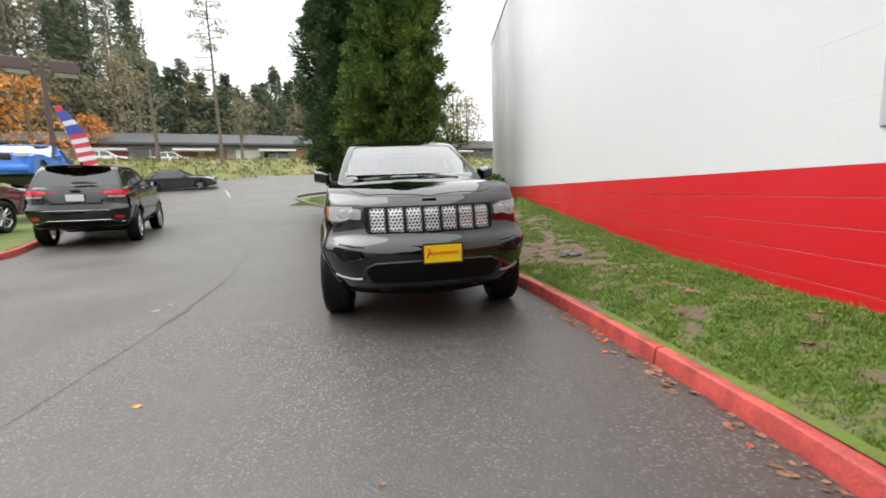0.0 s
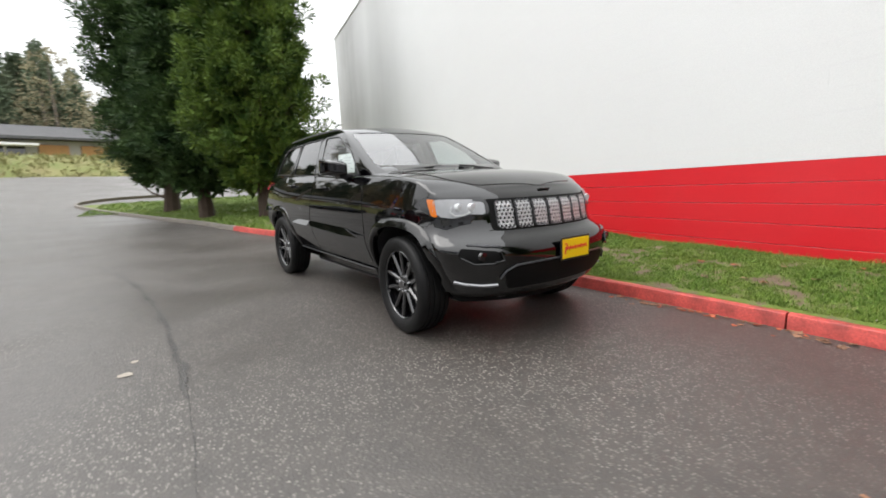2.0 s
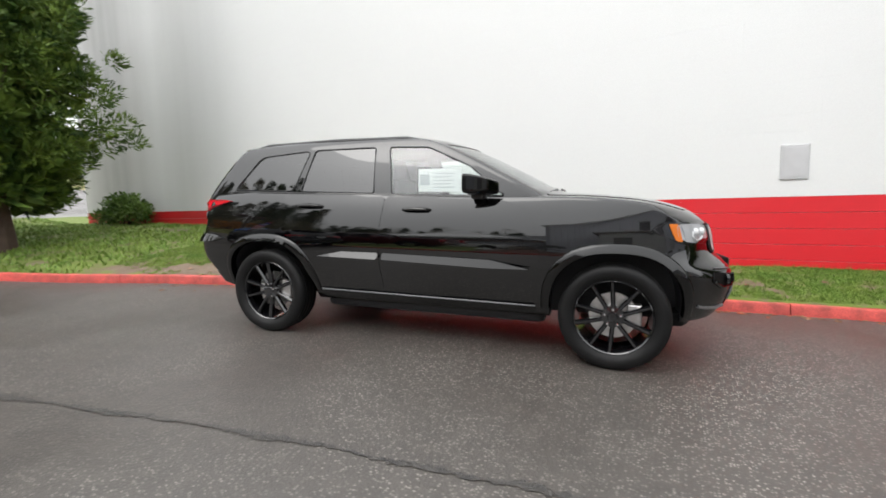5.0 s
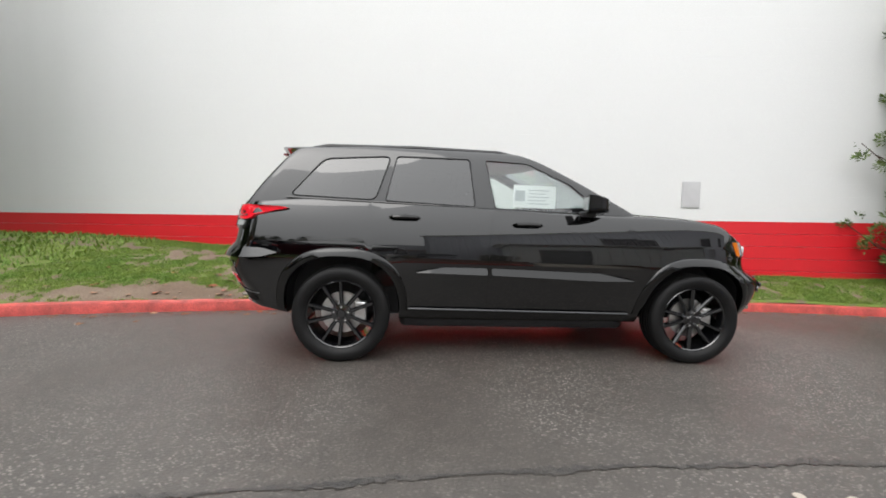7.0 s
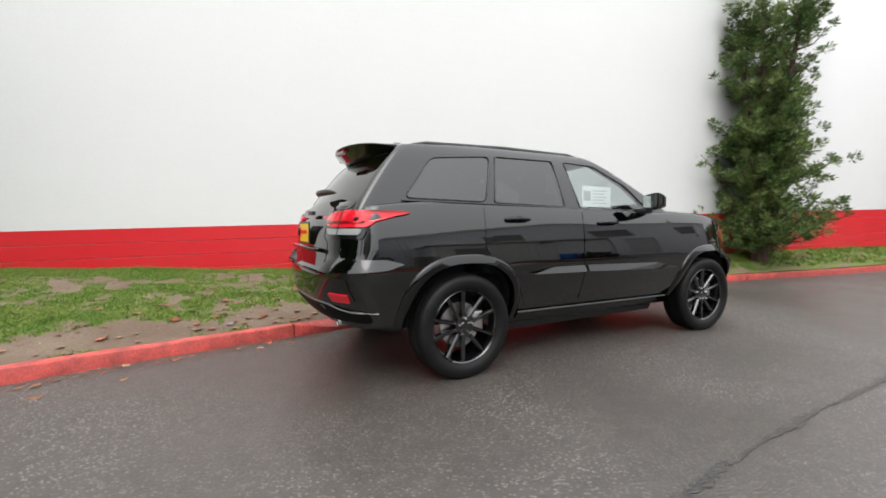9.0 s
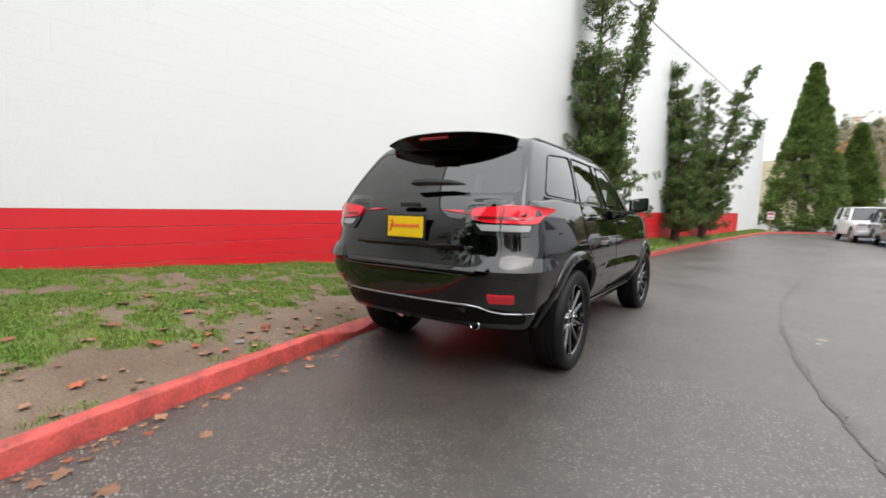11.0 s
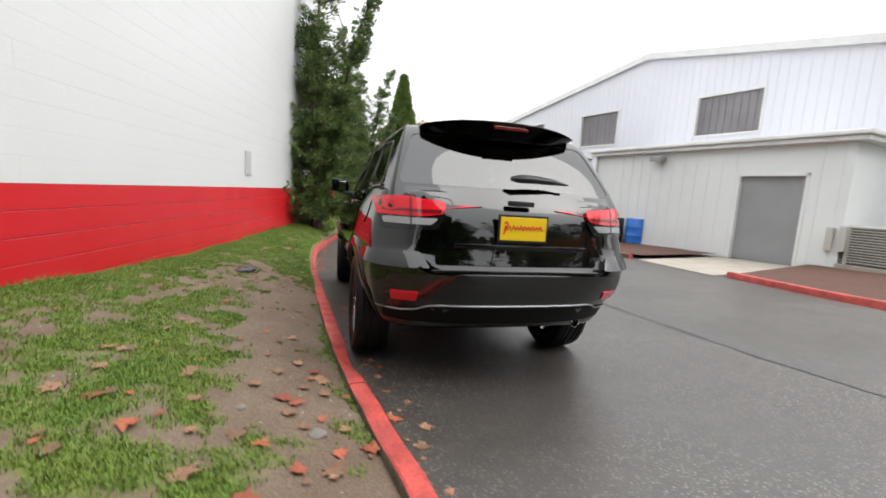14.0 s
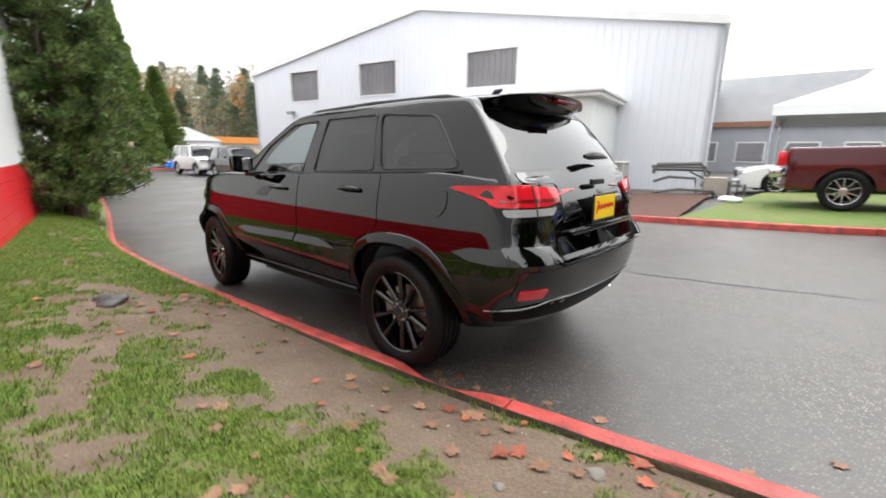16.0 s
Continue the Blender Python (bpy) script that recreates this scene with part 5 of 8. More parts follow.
V, F, cov = [], [], []
rows = 44
for x in xs:
    e = float(edge_y(x)) + KW - 0.045
    top = WALL_Y + 0.05 if x > WALL_X0 else 12.0
    ys = np.array([lerp(e, top, (k / rows) ** (1.0 if x > WALL_X0 else 1.5)) for k in range(rows + 1)])
    zz = lawn_z(np.full(len(ys), x), ys)
    for k, (y, z) in enumerate(zip(ys, zz)):
        V.append((x, y, z + 0.006 * noise.noise((x * 6, y * 6, 0)) * min(1, k / 3) - (0.010 if k == 0 else 0)))
        cov.append(min(1.0, max(0.0, (grass_cover(x, y) - 0.12) / 0.60)))
for i in range(len(xs) - 1):
    for k in range(rows):
        a = i * (rows + 1) + k
        F.append((a, a + rows + 1, a + rows + 2, a + 1))
lawn = tagged(obj("lawn", V, F, M["lawn"], smooth=True), "patchy lawn with worn bare earth along the kerb", "lawn", kind="structure")
att = lawn.data.attributes.new("cover", "FLOAT", "POINT")
att.data.foreach_set("value", cov)


def blades(name, area, count, length, seed, label, mat, cover=grass_cover, zfn=lawn_z, inside=inside_lawn, width=0.0028):
    rnd = random.Random(seed)
    x0, x1, y0, y1 = area
    V, F = [], []
    tries = 0
    pts = []
    while len(pts) < count and tries < count * 8:
        tries += 1
        x, y = rnd.uniform(x0, x1), rnd.uniform(y0, y1)
        if not (float(edge_y(x)) + KW - 0.01 < y < WALL_Y - 0.005 or x < WALL_X0):
            continue
        if cover(x, y) < rnd.uniform(0.12, 0.78):
            continue
        pts.append((x, y))
    Z = zfn(np.array([p[0] for p in pts]), np.array([p[1] for p in pts]))
    for (x, y), z in zip(pts, Z):
        a, h = rnd.uniform(0, 6.283), length * rnd.uniform(0.5, 1.25)
        lx, ly = math.cos(a) * h * rnd.uniform(0.2, 0.8), math.sin(a) * h * rnd.uniform(0.2, 0.8)
        wx, wy = -math.sin(a) * width, math.cos(a) * width
        b = len(V)
        V += [(x - wx, y - wy, z - 0.005), (x + wx, y + wy, z - 0.005), (x + lx * 0.5 + wx * 0.7, y + ly * 0.5 + wy * 0.7, z + h * 0.62), (x + lx * 0.5 - wx * 0.7, y + ly * 0.5 - wy * 0.7, z + h * 0.62), (x + lx * 1.15, y + ly * 1.15, z + h * 0.9)]
        F += [(b, b + 1, b + 2, b + 3), (b + 3, b + 2, b + 4)]
    return tagged(obj(name, V, F, mat), label, "grass", kind="stuff")


blades("grass", (-6.0, 6.8, -0.3, 3.1), 230000, 0.025, 11, "short green grass in uneven patches on the lawn", M["grass"])
blades("grass", (-19.0, -6.0, -6.8, 3.1), 30000, 0.07, 12, "green grass under the tall cypress trees", M["grass"], width=0.012)
blades("grass", (6.8, 34.0, 2.3, 3.1), 12000, 0.07, 13, "green grass strip along the wall foot", M["grass"], width=0.012)
blades("grass", (-5.0, 6.0, 2.96, 3.11), 1800, 0.06, 14, "taller tufts of grass at the wall foot", M["grass"], cover=lambda x, y: 0.55 + 0.6 * noise.noise((x * 2.0, 0, 5)))

# weathered crack along the yard
crack = smooth_path([(-3.4, -3.62), (-1.8, -2.96), (-0.5, -2.57), (0.5, -2.33), (1.35, -2.17), (1.9, -2.08), (2.5, -2.01), (3.6, -1.90), (5.6, -1.84), (9.0, -1.80), (13.5, -1.72), (22.0, -1.6), (31.0, -1.54)], 0.022)
rnd = random.Random(5)
V, F = [], []
for i, p in enumerate(crack):
    wide = (0.028 + 0.028 * noise.noise((p[0] * 2.2, 0, 0)) if p[0] < 2.0 else 0.004 + 0.006 * noise.noise((p[0] * 2.2, 0, 0)) if p[0] < 4.2 else 0.012 + 0.018 * math.exp(-((p[0] - 16) / 10) ** 2) + 0.007 * noise.noise((p[0] * 2, 0, 0))) * min(1.0, 0.15 + i / 60)
    wa, wb = wide * rnd.uniform(0.25, 1.1), wide * rnd.uniform(0.25, 1.1)
    off = 0.03 * noise.noise((p[0] * 3, 2, 0)) + 0.012 * noise.noise((p[0] * 14, 5, 0))
    for y in (p[1] - wa + off, p[1] + wb + off):
        V.append((p[0], y, float(ground_z(p[0], y)) + 0.0045))
    if i:
        b = 2 * i
        F.append((b - 2, b, b + 1, b - 1))
tagged(obj("asphalt_crack", V, F, M["tar"]), "dark broken crack line in the asphalt", "crack", kind="structure")

# ================= the painted block wall =================
bm = boxes(((WALL_X0, WALL_Y + 0.012, -0.6), (WALL_X1, WALL_Y + 0.6, WALL_TOP - 0.02), 0.0))
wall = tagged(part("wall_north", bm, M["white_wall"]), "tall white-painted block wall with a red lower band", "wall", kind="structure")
bm = boxes(((WALL_X0 - 0.02, WALL_Y - 0.03, WALL_TOP - 0.02), (WALL_X1 + 0.02, WALL_Y + 0.65, WALL_TOP + 0.06), 0.01))
part("coping", bm, M["trim_white"], wall, "metal coping along the wall top")
CH, BL = 0.2032, 0.4064


def block_mesh(name, length, height, mat, depth=0.012, bev=0.0035):
    bm = bmesh.new()
    g = 0.0022
    a, b = -length / 2 + 0.00005, length / 2 - 0.00005
    outer = [(a, 0, g), (b, 0, g), (b, 0, height - g), (a, 0, height - g)]
    lo = [bm.verts.new((x, depth, z)) for x, _, z in outer]
    m1 = [bm.verts.new((x, bev, z)) for x, _, z in outer]
    hi = [bm.verts.new((x, 0, z + (bev if z < height / 2 else -bev))) for x, _, z in outer]
    for r0, r1 in ((lo, m1), (m1, hi)):
        for i in range(4):
            bm.faces.new((r0[i], r0[(i + 1) % 4], r1[(i + 1) % 4], r1[i]))
    bm.faces.new(hi)
    bmesh.ops.recalc_face_normals(bm, faces=bm.faces)
    me = bpy.data.meshes.new(name)
    bm.to_mesh(me)
    bm.free()
    me.materials.append(mat)
    return me


# white courses above the band: long runs of blocks, one joined piece
rnd = random.Random(3)
V, F = [], []
z = BAND_TOP
course = 0
while z < WALL_TOP - 0.05:
    h = min(CH, WALL_TOP - 0.03 - z)
    g, bev = 0.0002, 0.0006
    x = WALL_X0
    while x < WALL_X1 - 0.01:
        length = min(rnd.choice((2.4384, 4.8768, 3.2512)), WALL_X1 - x)
        y = WALL_Y + rnd.uniform(-0.0003, 0.0003)
        b = len(V)
        x1 = x + length - 0.0006
        V += [(x, WALL_Y + 0.012, z + g), (x1, WALL_Y + 0.012, z + g), (x1, WALL_Y + 0.012, z + h - g), (x, WALL_Y + 0.012, z + h - g),
              (x, y + bev, z + g), (x1, y + bev, z + g), (x1, y + bev, z + h - g), (x, y + bev, z + h - g),
              (x, y, z + g + bev), (x1, y, z + g + bev), (x1, y, z + h - g - bev), (x, y, z + h - g - bev)]
        for r in (0, 4):
            for i in range(4):
                F.append((b + r + i, b + r + (i + 1) % 4, b + r + 4 + (i + 1) % 4, b + r + 4 + i))
        F.append((b + 8, b + 9, b + 10, b + 11))
        x += length
    z += h
    course += 1
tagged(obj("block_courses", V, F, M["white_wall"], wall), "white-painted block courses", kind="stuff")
# far stretches of the red band, joined
V, F = [], []
RED_X1 = 28.3
for c in range(6):
    z0 = BAND_TOP - (c + 1) * CH
    for lo, hi in ((WALL_X0, -6.5), (7.32, RED_X1)):
        b = len(V)
        for y, zz in ((WALL_Y + 0.012, z0 + 0.002), (WALL_Y + 0.0035, z0 + 0.002), (WALL_Y, z0 + 0.0055), (WALL_Y, z0 + CH - 0.0055), (WALL_Y + 0.0035, z0 + CH - 0.002), (WALL_Y + 0.012, z0 + CH - 0.002)):
            V += [(lo, y, zz), (hi, y, zz)]
        for k in range(5):
            F.append((b + 2 * k, b + 2 * k + 1, b + 2 * k + 3, b + 2 * k + 2))
tagged(obj("block_courses", V, F, M["red_wall"], wall), "red-painted block courses", kind="stuff")
V, F = [], []
for c in range(6):
    z0 = BAND_TOP - (c + 1) * CH
    b = len(V)
    V += [(RED_X1, WALL_Y, z0), (WALL_X1, WALL_Y, z0), (WALL_X1, WALL_Y, z0 + CH - 0.003), (RED_X1, WALL_Y, z0 + CH - 0.003)]
    F.append((b, b + 1, b + 2, b + 3))
tagged(obj("block_courses", V, F, M["white_wall"], wall), "white-painted block courses", kind="stuff")
# access panel on the wall
bm = boxes(((3.12, WALL_Y - 0.016, 1.365), (3.41, WALL_Y + 0.005, 1.80), 0.012))
cover = tagged(part("access_panel", bm, material("pale_grey_panel", (0.52, 0.52, 0.53), 0.55, var=0.25, scale=5)), "pale grey access panel on the white wall", "panel")
bm = boxes(((3.15, WALL_Y - 0.020, 1.40), (3.38, WALL_Y - 0.012, 1.765), 0.004))
part("panel_door", bm, cover.data.materials[0], cover)

# ================= the white hall across the yard =================
HD = Vector((math.cos(radians(21.5)), math.sin(radians(21.5)), 0))
HN = Vector((-HD.y, HD.x, 0))
H0 = Vector((11.45, -10.8, 0))
hall = empty("warehouse_hall", "large pale metal-clad hall with a low gable", "building")


def hall_at(u, n, z):
    """u: along the face, n: out of it towards the yard."""
    return H0 + HD * u + HN * n + Vector((0, 0, z))


U0, U1, UR = -9.45, 14.45, 2.4
EAVE0, EAVE1, RIDGE = 5.72, 5.85, 7.8


def roof_z(u):
    return lerp(EAVE0, RIDGE, (u - U0) / (UR - U0)) if u < UR else lerp(RIDGE, EAVE1, (u - UR) / (U1 - UR))


openings = [("window", 9.0, 11.2, 4.05, 5.62), ("window", 3.75, 6.1, 4.1, 5.65), ("window", -2.4, -0.05, 4.12, 5.6), ("shutter", 5.1, 6.95, 0.0, 3.5)]
us = sorted({U0, U1, UR} | {o[1] for o in openings} | {o[2] for o in openings} | set(np.arange(U0 + 1, U1, 1.0).round(2)))
bm = bmesh.new()
for a, b in zip(us, us[1:]):
    mid = (a + b) / 2
    spans = sorted((o[3], o[4]) for o in openings if o[1] <= mid <= o[2])
    z0 = -0.3
    for s0, s1 in spans + [(None, None)]:
        top = (lambda u: s0) if s0 is not None else roof_z
        q = [hall_at(a, 0, z0), hall_at(b, 0, z0), hall_at(b, 0, top(b)), hall_at(a, 0, top(a))]
        if (q[3] - q[0]).length > 0.01:
            f = [bm.verts.new(v) for v in q]
            k = [bm.verts.new(v - HN * 0.25) for v in q]
            bm.faces.new(f)
            for i in range(4):
                bm.faces.new((f[i], f[(i + 1) % 4], k[(i + 1) % 4], k[i]))
        z0 = s1
    # rib of the cladding
bmesh.ops.remove_doubles(bm, verts=bm.verts, dist=0.001)
part("front_wall", bm, M["metal_white"], hall, "pale lilac-white metal front wall")
bm = bmesh.new()
for u in np.arange(U0 + 0.15, U1, 0.30):
    cuts = [(-0.2, roof_z(u) - 0.05)]
    for o in openings:
        if o[1] - 0.1 <= u <= o[2] + 0.1:
            cuts = [(a, b) for lo, hi in cuts for a, b in ((lo, min(hi, o[3] - 0.06)), (max(lo, o[4] + 0.06), hi)) if b - a > 0.1]
    for lo, hi in cuts:
        q = [hall_at(u - 0.022, 0, lo), hall_at(u - 0.012, 0.018, lo), hall_at(u + 0.012, 0.018, lo), hall_at(u + 0.022, 0, lo)]
        r0, r1 = [bm.verts.new(v) for v in q], [bm.verts.new(v + Vector((0, 0, hi - lo))) for v in q]
        for i in range(3):
            bm.faces.new((r0[i], r0[i + 1], r1[i + 1], r1[i]))
tagged(part("cladding_rib", bm, M["metal_white"], hall), kind="stuff")
bm = bmesh.new()
for a, b in ((U0, UR), (UR, U1)):
    for off, th in ((0.0, 0.0),):
        q = [hall_at(a - (0.15 if a == U0 else 0), 0.14, roof_z(a) + 0.02), hall_at(b + (0.15 if b == U1 else 0), 0.14, roof_z(b) + 0.02)]
        lowv = [bm.verts.new(q[0] - Vector((0, 0, 0.26))), bm.verts.new(q[1] - Vector((0, 0, 0.26)))]
        topv = [bm.verts.new(q[0]), bm.verts.new(q[1])]
        bk = [bm.verts.new(q[0] - HN * 22), bm.verts.new(q[1] - HN * 22)]
        lk = [bm.verts.new(q[0] - HN * 0.16 - Vector((0, 0, 0.26))), bm.verts.new(q[1] - HN * 0.16 - Vector((0, 0, 0.26)))]
        bm.faces.new((lowv[0], lowv[1], topv[1], topv[0]))
        bm.faces.new((topv[0], topv[1], bk[1], bk[0]))
        bm.faces.new((lk[0], lk[1], lowv[1], lowv[0]))
part("roof", bm, M["trim_white"], hall, "pale metal roof with a plain verge")
for u, s in ((U0, -1), (U1, 1)):
    bm = bmesh.new()
    f = [bm.verts.new(v) for v in (hall_at(u, 0.0, -0.4), hall_at(u, -22, -0.4), hall_at(u, -22, roof_z(u)), hall_at(u, 0.0, roof_z(u)))]
    k = [bm.verts.new(v.co + HD * (-s * 0.2)) for v in f]
    bm.faces.new(f)
    for i in range(4):
        bm.faces.new((f[i], f[(i + 1) % 4], k[(i + 1) % 4], k[i]))
    part("side_wall", bm, M["metal_white"], hall)
for kind, a, b, lo, hi in openings:
    if kind == "window":
        bm = bmesh.new()
        for q in ((a, b, lo - 0.05, lo + 0.03), (a, b, hi - 0.03, hi + 0.05), (a - 0.05, a + 0.03, lo - 0.05, hi + 0.05), (b - 0.03, b + 0.05, lo - 0.05, hi + 0.05)):
            vs = box(bm, (q[0], -0.14, q[2]), (q[1], 0.03, q[3]))
        for v in bm.verts:
            v.co = hall_at(*v.co)
        w = part("window", bm, M["trim_white"], hall, "wide dull strip-glazed window")
        n = 9
        for k in range(n):
            bm = bmesh.new()
            box(bm, (lerp(a, b, k / n) + 0.012, -0.12 + 0.006 * (k % 2), lo + 0.03), (lerp(a, b, (k + 1) / n) - 0.006, -0.10 + 0.006 * (k % 2), hi - 0.03))
            for v in bm.verts:
                v.co = hall_at(*v.co)
            part("pane", bm, M["pane"], w)
    else:
        bm = bmesh.new()
        box(bm, (a - 0.06, -0.12, hi), (b + 0.06, 0.02, hi + 0.08))
        for v in bm.verts:
            v.co = hall_at(*v.co)
        sh = part("roller_shutter", bm, M["trim_white"], hall, "closed pale roller shutter")
        for k in range(14):
            bm = bmesh.new()
            box(bm, (a, -0.16, lo + k * hi / 14 + 0.006), (b, -0.13, lo + (k + 1) * hi / 14 - 0.006), 0.008)
            for v in bm.verts:
                v.co = hall_at(*v.co)
            part("slat", bm, M["shutter"], sh)


def wall_lamp(place, nrm, label="dark wall-mounted flood lamp"):
    e = empty("wall_lamp", label, "lamp", "wall lamps on the hall")
    rot = Matrix.Translation(place) @ Matrix.Rotation(math.atan2(nrm.y, nrm.x), 4, "Z")
    e.matrix_world = rot
    bm = boxes(((0.0, -0.06, -0.05), (0.12, 0.06, 0.05), 0.01))
    part("bracket", bm, M["black_plastic"], e)
    bm = boxes(((0.10, -0.21, -0.09), (0.40, 0.21, 0.07), 0.03))
    part("housing", bm, M["grey_door"], e, "grey lamp housing", smooth=True)
    bm = boxes(((0.13, -0.18, -0.10), (0.37, 0.18, -0.088), 0.005))
    part("lens", bm, M["clear_lens"], e)


wall_lamp(hall_at(11.05, 0.0, 3.46), HN)
# annex
AD = Vector((math.cos(radians(20)), math.sin(radians(20)), 0))
AN = Vector((-AD.y, AD.x, 0))
A0 = Vector((6.7, -9.18, 0))


def annex_at(u, n, z):
    return A0 + AD * u + AN * n + Vector((0, 0, z))


annex = empty("annex_building", "low flat-roofed white annex with a grey door", "building")
AU0, AU1, AH = -2.5, 5.6, 3.12
bm = bmesh.new()
for a, b in (((AU0, -0.2, -0.4), (-1.62, 0.0, AH)), ((-1.62, -0.2, 2.35), (0.0, 0.0, AH)), ((0.0, -0.2, -0.4), (AU1, 0.0, AH)), ((AU0, -3.6, -0.4), (AU0 + 0.2, -0.2, AH)), ((AU1 - 0.2, -2.4, -0.4), (AU1, -0.2, AH))):
    bm = boxes((a, b))
    for v in bm.verts:
        v.co = annex_at(*v.co)
    part("wall_panel", bm, M["annex_white"], annex, "white-painted panel wall")
bm = bmesh.new()
for u in np.arange(AU0 + 0.2, AU1, 0.406):
    if -1.75 < u < 0.1:
        continue
    box(bm, (u - 0.012, 0.0, -0.2), (u + 0.012, 0.012, AH - 0.02))
for v in bm.verts:
    v.co = annex_at(*v.co)
tagged(part("batten", bm, M["annex_white"], annex), kind="stuff")
bm = bmesh.new()
box(bm, (AU0 - 0.25, -3.8, AH), (AU1 + 0.1, 0.22, AH + 0.12), 0.02)
box(bm, (AU0 - 0.32, -3.8, AH + 0.12), (AU1 + 0.1, 0.30, AH + 0.24), 0.03)
for v in bm.verts:
    v.co = annex_at(*v.co)
part("roof_fascia", bm, M["trim_white"], annex, "stepped white fascia and gutter")
bm = bmesh.new()
box(bm, (-1.62, -0.15, 0.0), (0.0, -0.10, 2.35), 0.004)
for v in bm.verts:
    v.co = annex_at(*v.co)
door = part("door", bm, M["grey_door"], annex, "closed plain grey metal door")
bm = bmesh.new()
for q in ((-1.68, -1.60, 0.0, 2.41), (-0.02, 0.06, 0.0, 2.41), (-1.68, 0.06, 2.33, 2.41)):
    box(bm, (q[0], -0.12, q[2]), (q[1], 0.02, q[3]), 0.004)
for v in bm.verts:
    v.co = annex_at(*v.co)
part("door_frame", bm, M["trim_white"], door)
bm = bmesh.new()
tube(bm, [annex_at(AU1 - 0.1, 0.06, AH), annex_at(AU1 - 0.1, 0.06, 0.1)], 0.05, 8)
part("downpipe", bm, M["trim_white"], annex, smooth=True)
wall_lamp(annex_at(2.58, 0.0, 2.9), AN)

# kerbed beds in front of the hall
bed = smooth_path([(9.9, -6.6), (9.55, -5.45), (8.2, -5.42), (6.9, -5.62), (5.7, -5.78)], 0.12)
kerb_run("bed_kerb", bed, lambda p: M["red_kerb"] if p[0] < 6.6 else M["bare_kerb"], "kerb stones round the beds", "red-painted kerb end", side=-1, joints=1.5)
bed2 = smooth_path([(3.1, -6.25), (1.9, -6.32), (0.8, -6.48), (-0.5, -6.90), (-1.7, -7.30), (-2.8, -7.78), (-5.0, -9.15), (-8.0, -11.1), (-12.0, -13.4)], 0.15)
kerb_run("bed_kerb", bed2, M["red_kerb"], "kerb stones round the beds", "red-painted kerb stone by the display lawn", side=1)


def slab(name, poly, dz, mat, label, category, kind="structure"):
    """A low sheet that follows the yard inside a polygon."""
    bm = bmesh.new()
    bm.faces.new([bm.verts.new((p[0], p[1], 0)) for p in poly])
    for ax in (0, 1):
        lo, hi = min(p[ax] for p in poly), max(p[ax] for p in poly)
        for k in np.arange(lo + 0.5, hi, 0.5):
            co, no = [0, 0, 0], [0, 0, 0]
            co[ax], no[ax] = k, 1
            bmesh.ops.bisect_plane(bm, geom=bm.verts[:] + bm.edges[:] + bm.faces[:], plane_co=co, plane_no=no)
    for v in bm.verts:
        v.co.z = float(ground_z(v.co.x, v.co.y)) + dz + (0.02 * noise.noise((v.co.x * 2, v.co.y * 2, 0)) if dz > 0.05 else 0)
    bmesh.ops.recalc_face_normals(bm, faces=bm.faces)
    for f in bm.faces:
        if f.normal.z < 0:
            f.normal_flip()
    return tagged(part(name, bm, mat), label, category, kind=kind)


slab("mulch_bed", [(9.45, -5.58), (8.2, -5.56), (6.9, -5.76), (5.75, -5.95), (6.9, -9.0), (10.6, -7.8)], 0.10, M["mulch"], "reddish bark mulch bed by the annex", "flower bed")
slab("door_apron", [(5.6, -5.8), (3.15, -6.0), (4.9, -9.75), (6.85, -9.05)], 0.012, M["concrete"], "pale concrete apron before the grey door", "pavement")
slab("mulch_bed", [(2.98, -6.40), (1.9, -6.46), (0.8, -6.62), (0.1, -6.85), (1.6, -12.4), (4.9, -9.9)], 0.10, M["mulch"], "reddish mulch bed by the cooling unit", "flower bed")
slab("display_lawn", [(0.1, -6.86), (-0.5, -7.05), (-1.7, -7.45), (-2.8, -7.93), (-5.0, -9.30), (-8.0, -11.25), (-12.0, -13.55), (-14.0, -22.0), (-2.0, -18.5), (0.6, -13.4)], 0.11, M["turf"], "green lawn strip where trucks are shown", "lawn")


# ================= trees =================
def fast_mesh(name, verts, quads, mat, parent=None, label=""):
    me = bpy.data.meshes.new(name)
    n, q = len(verts), len(quads)
    me.vertices.add(n)
    me.vertices.foreach_set("co", np.asarray(verts, np.float32).ravel())
    me.loops.add(q * 4)
    me.loops.foreach_set("vertex_index", np.asarray(quads, np.int32).ravel())
    me.polygons.add(q)
    me.polygons.foreach_set("loop_start", np.arange(0, q * 4, 4, dtype=np.int32))
    me.update(calc_edges=True)
    me.materials.append(mat)
    ob = new(name, me)
    if parent:
        ob.parent = parent
    if label:
        tagged(ob, label)
    return ob


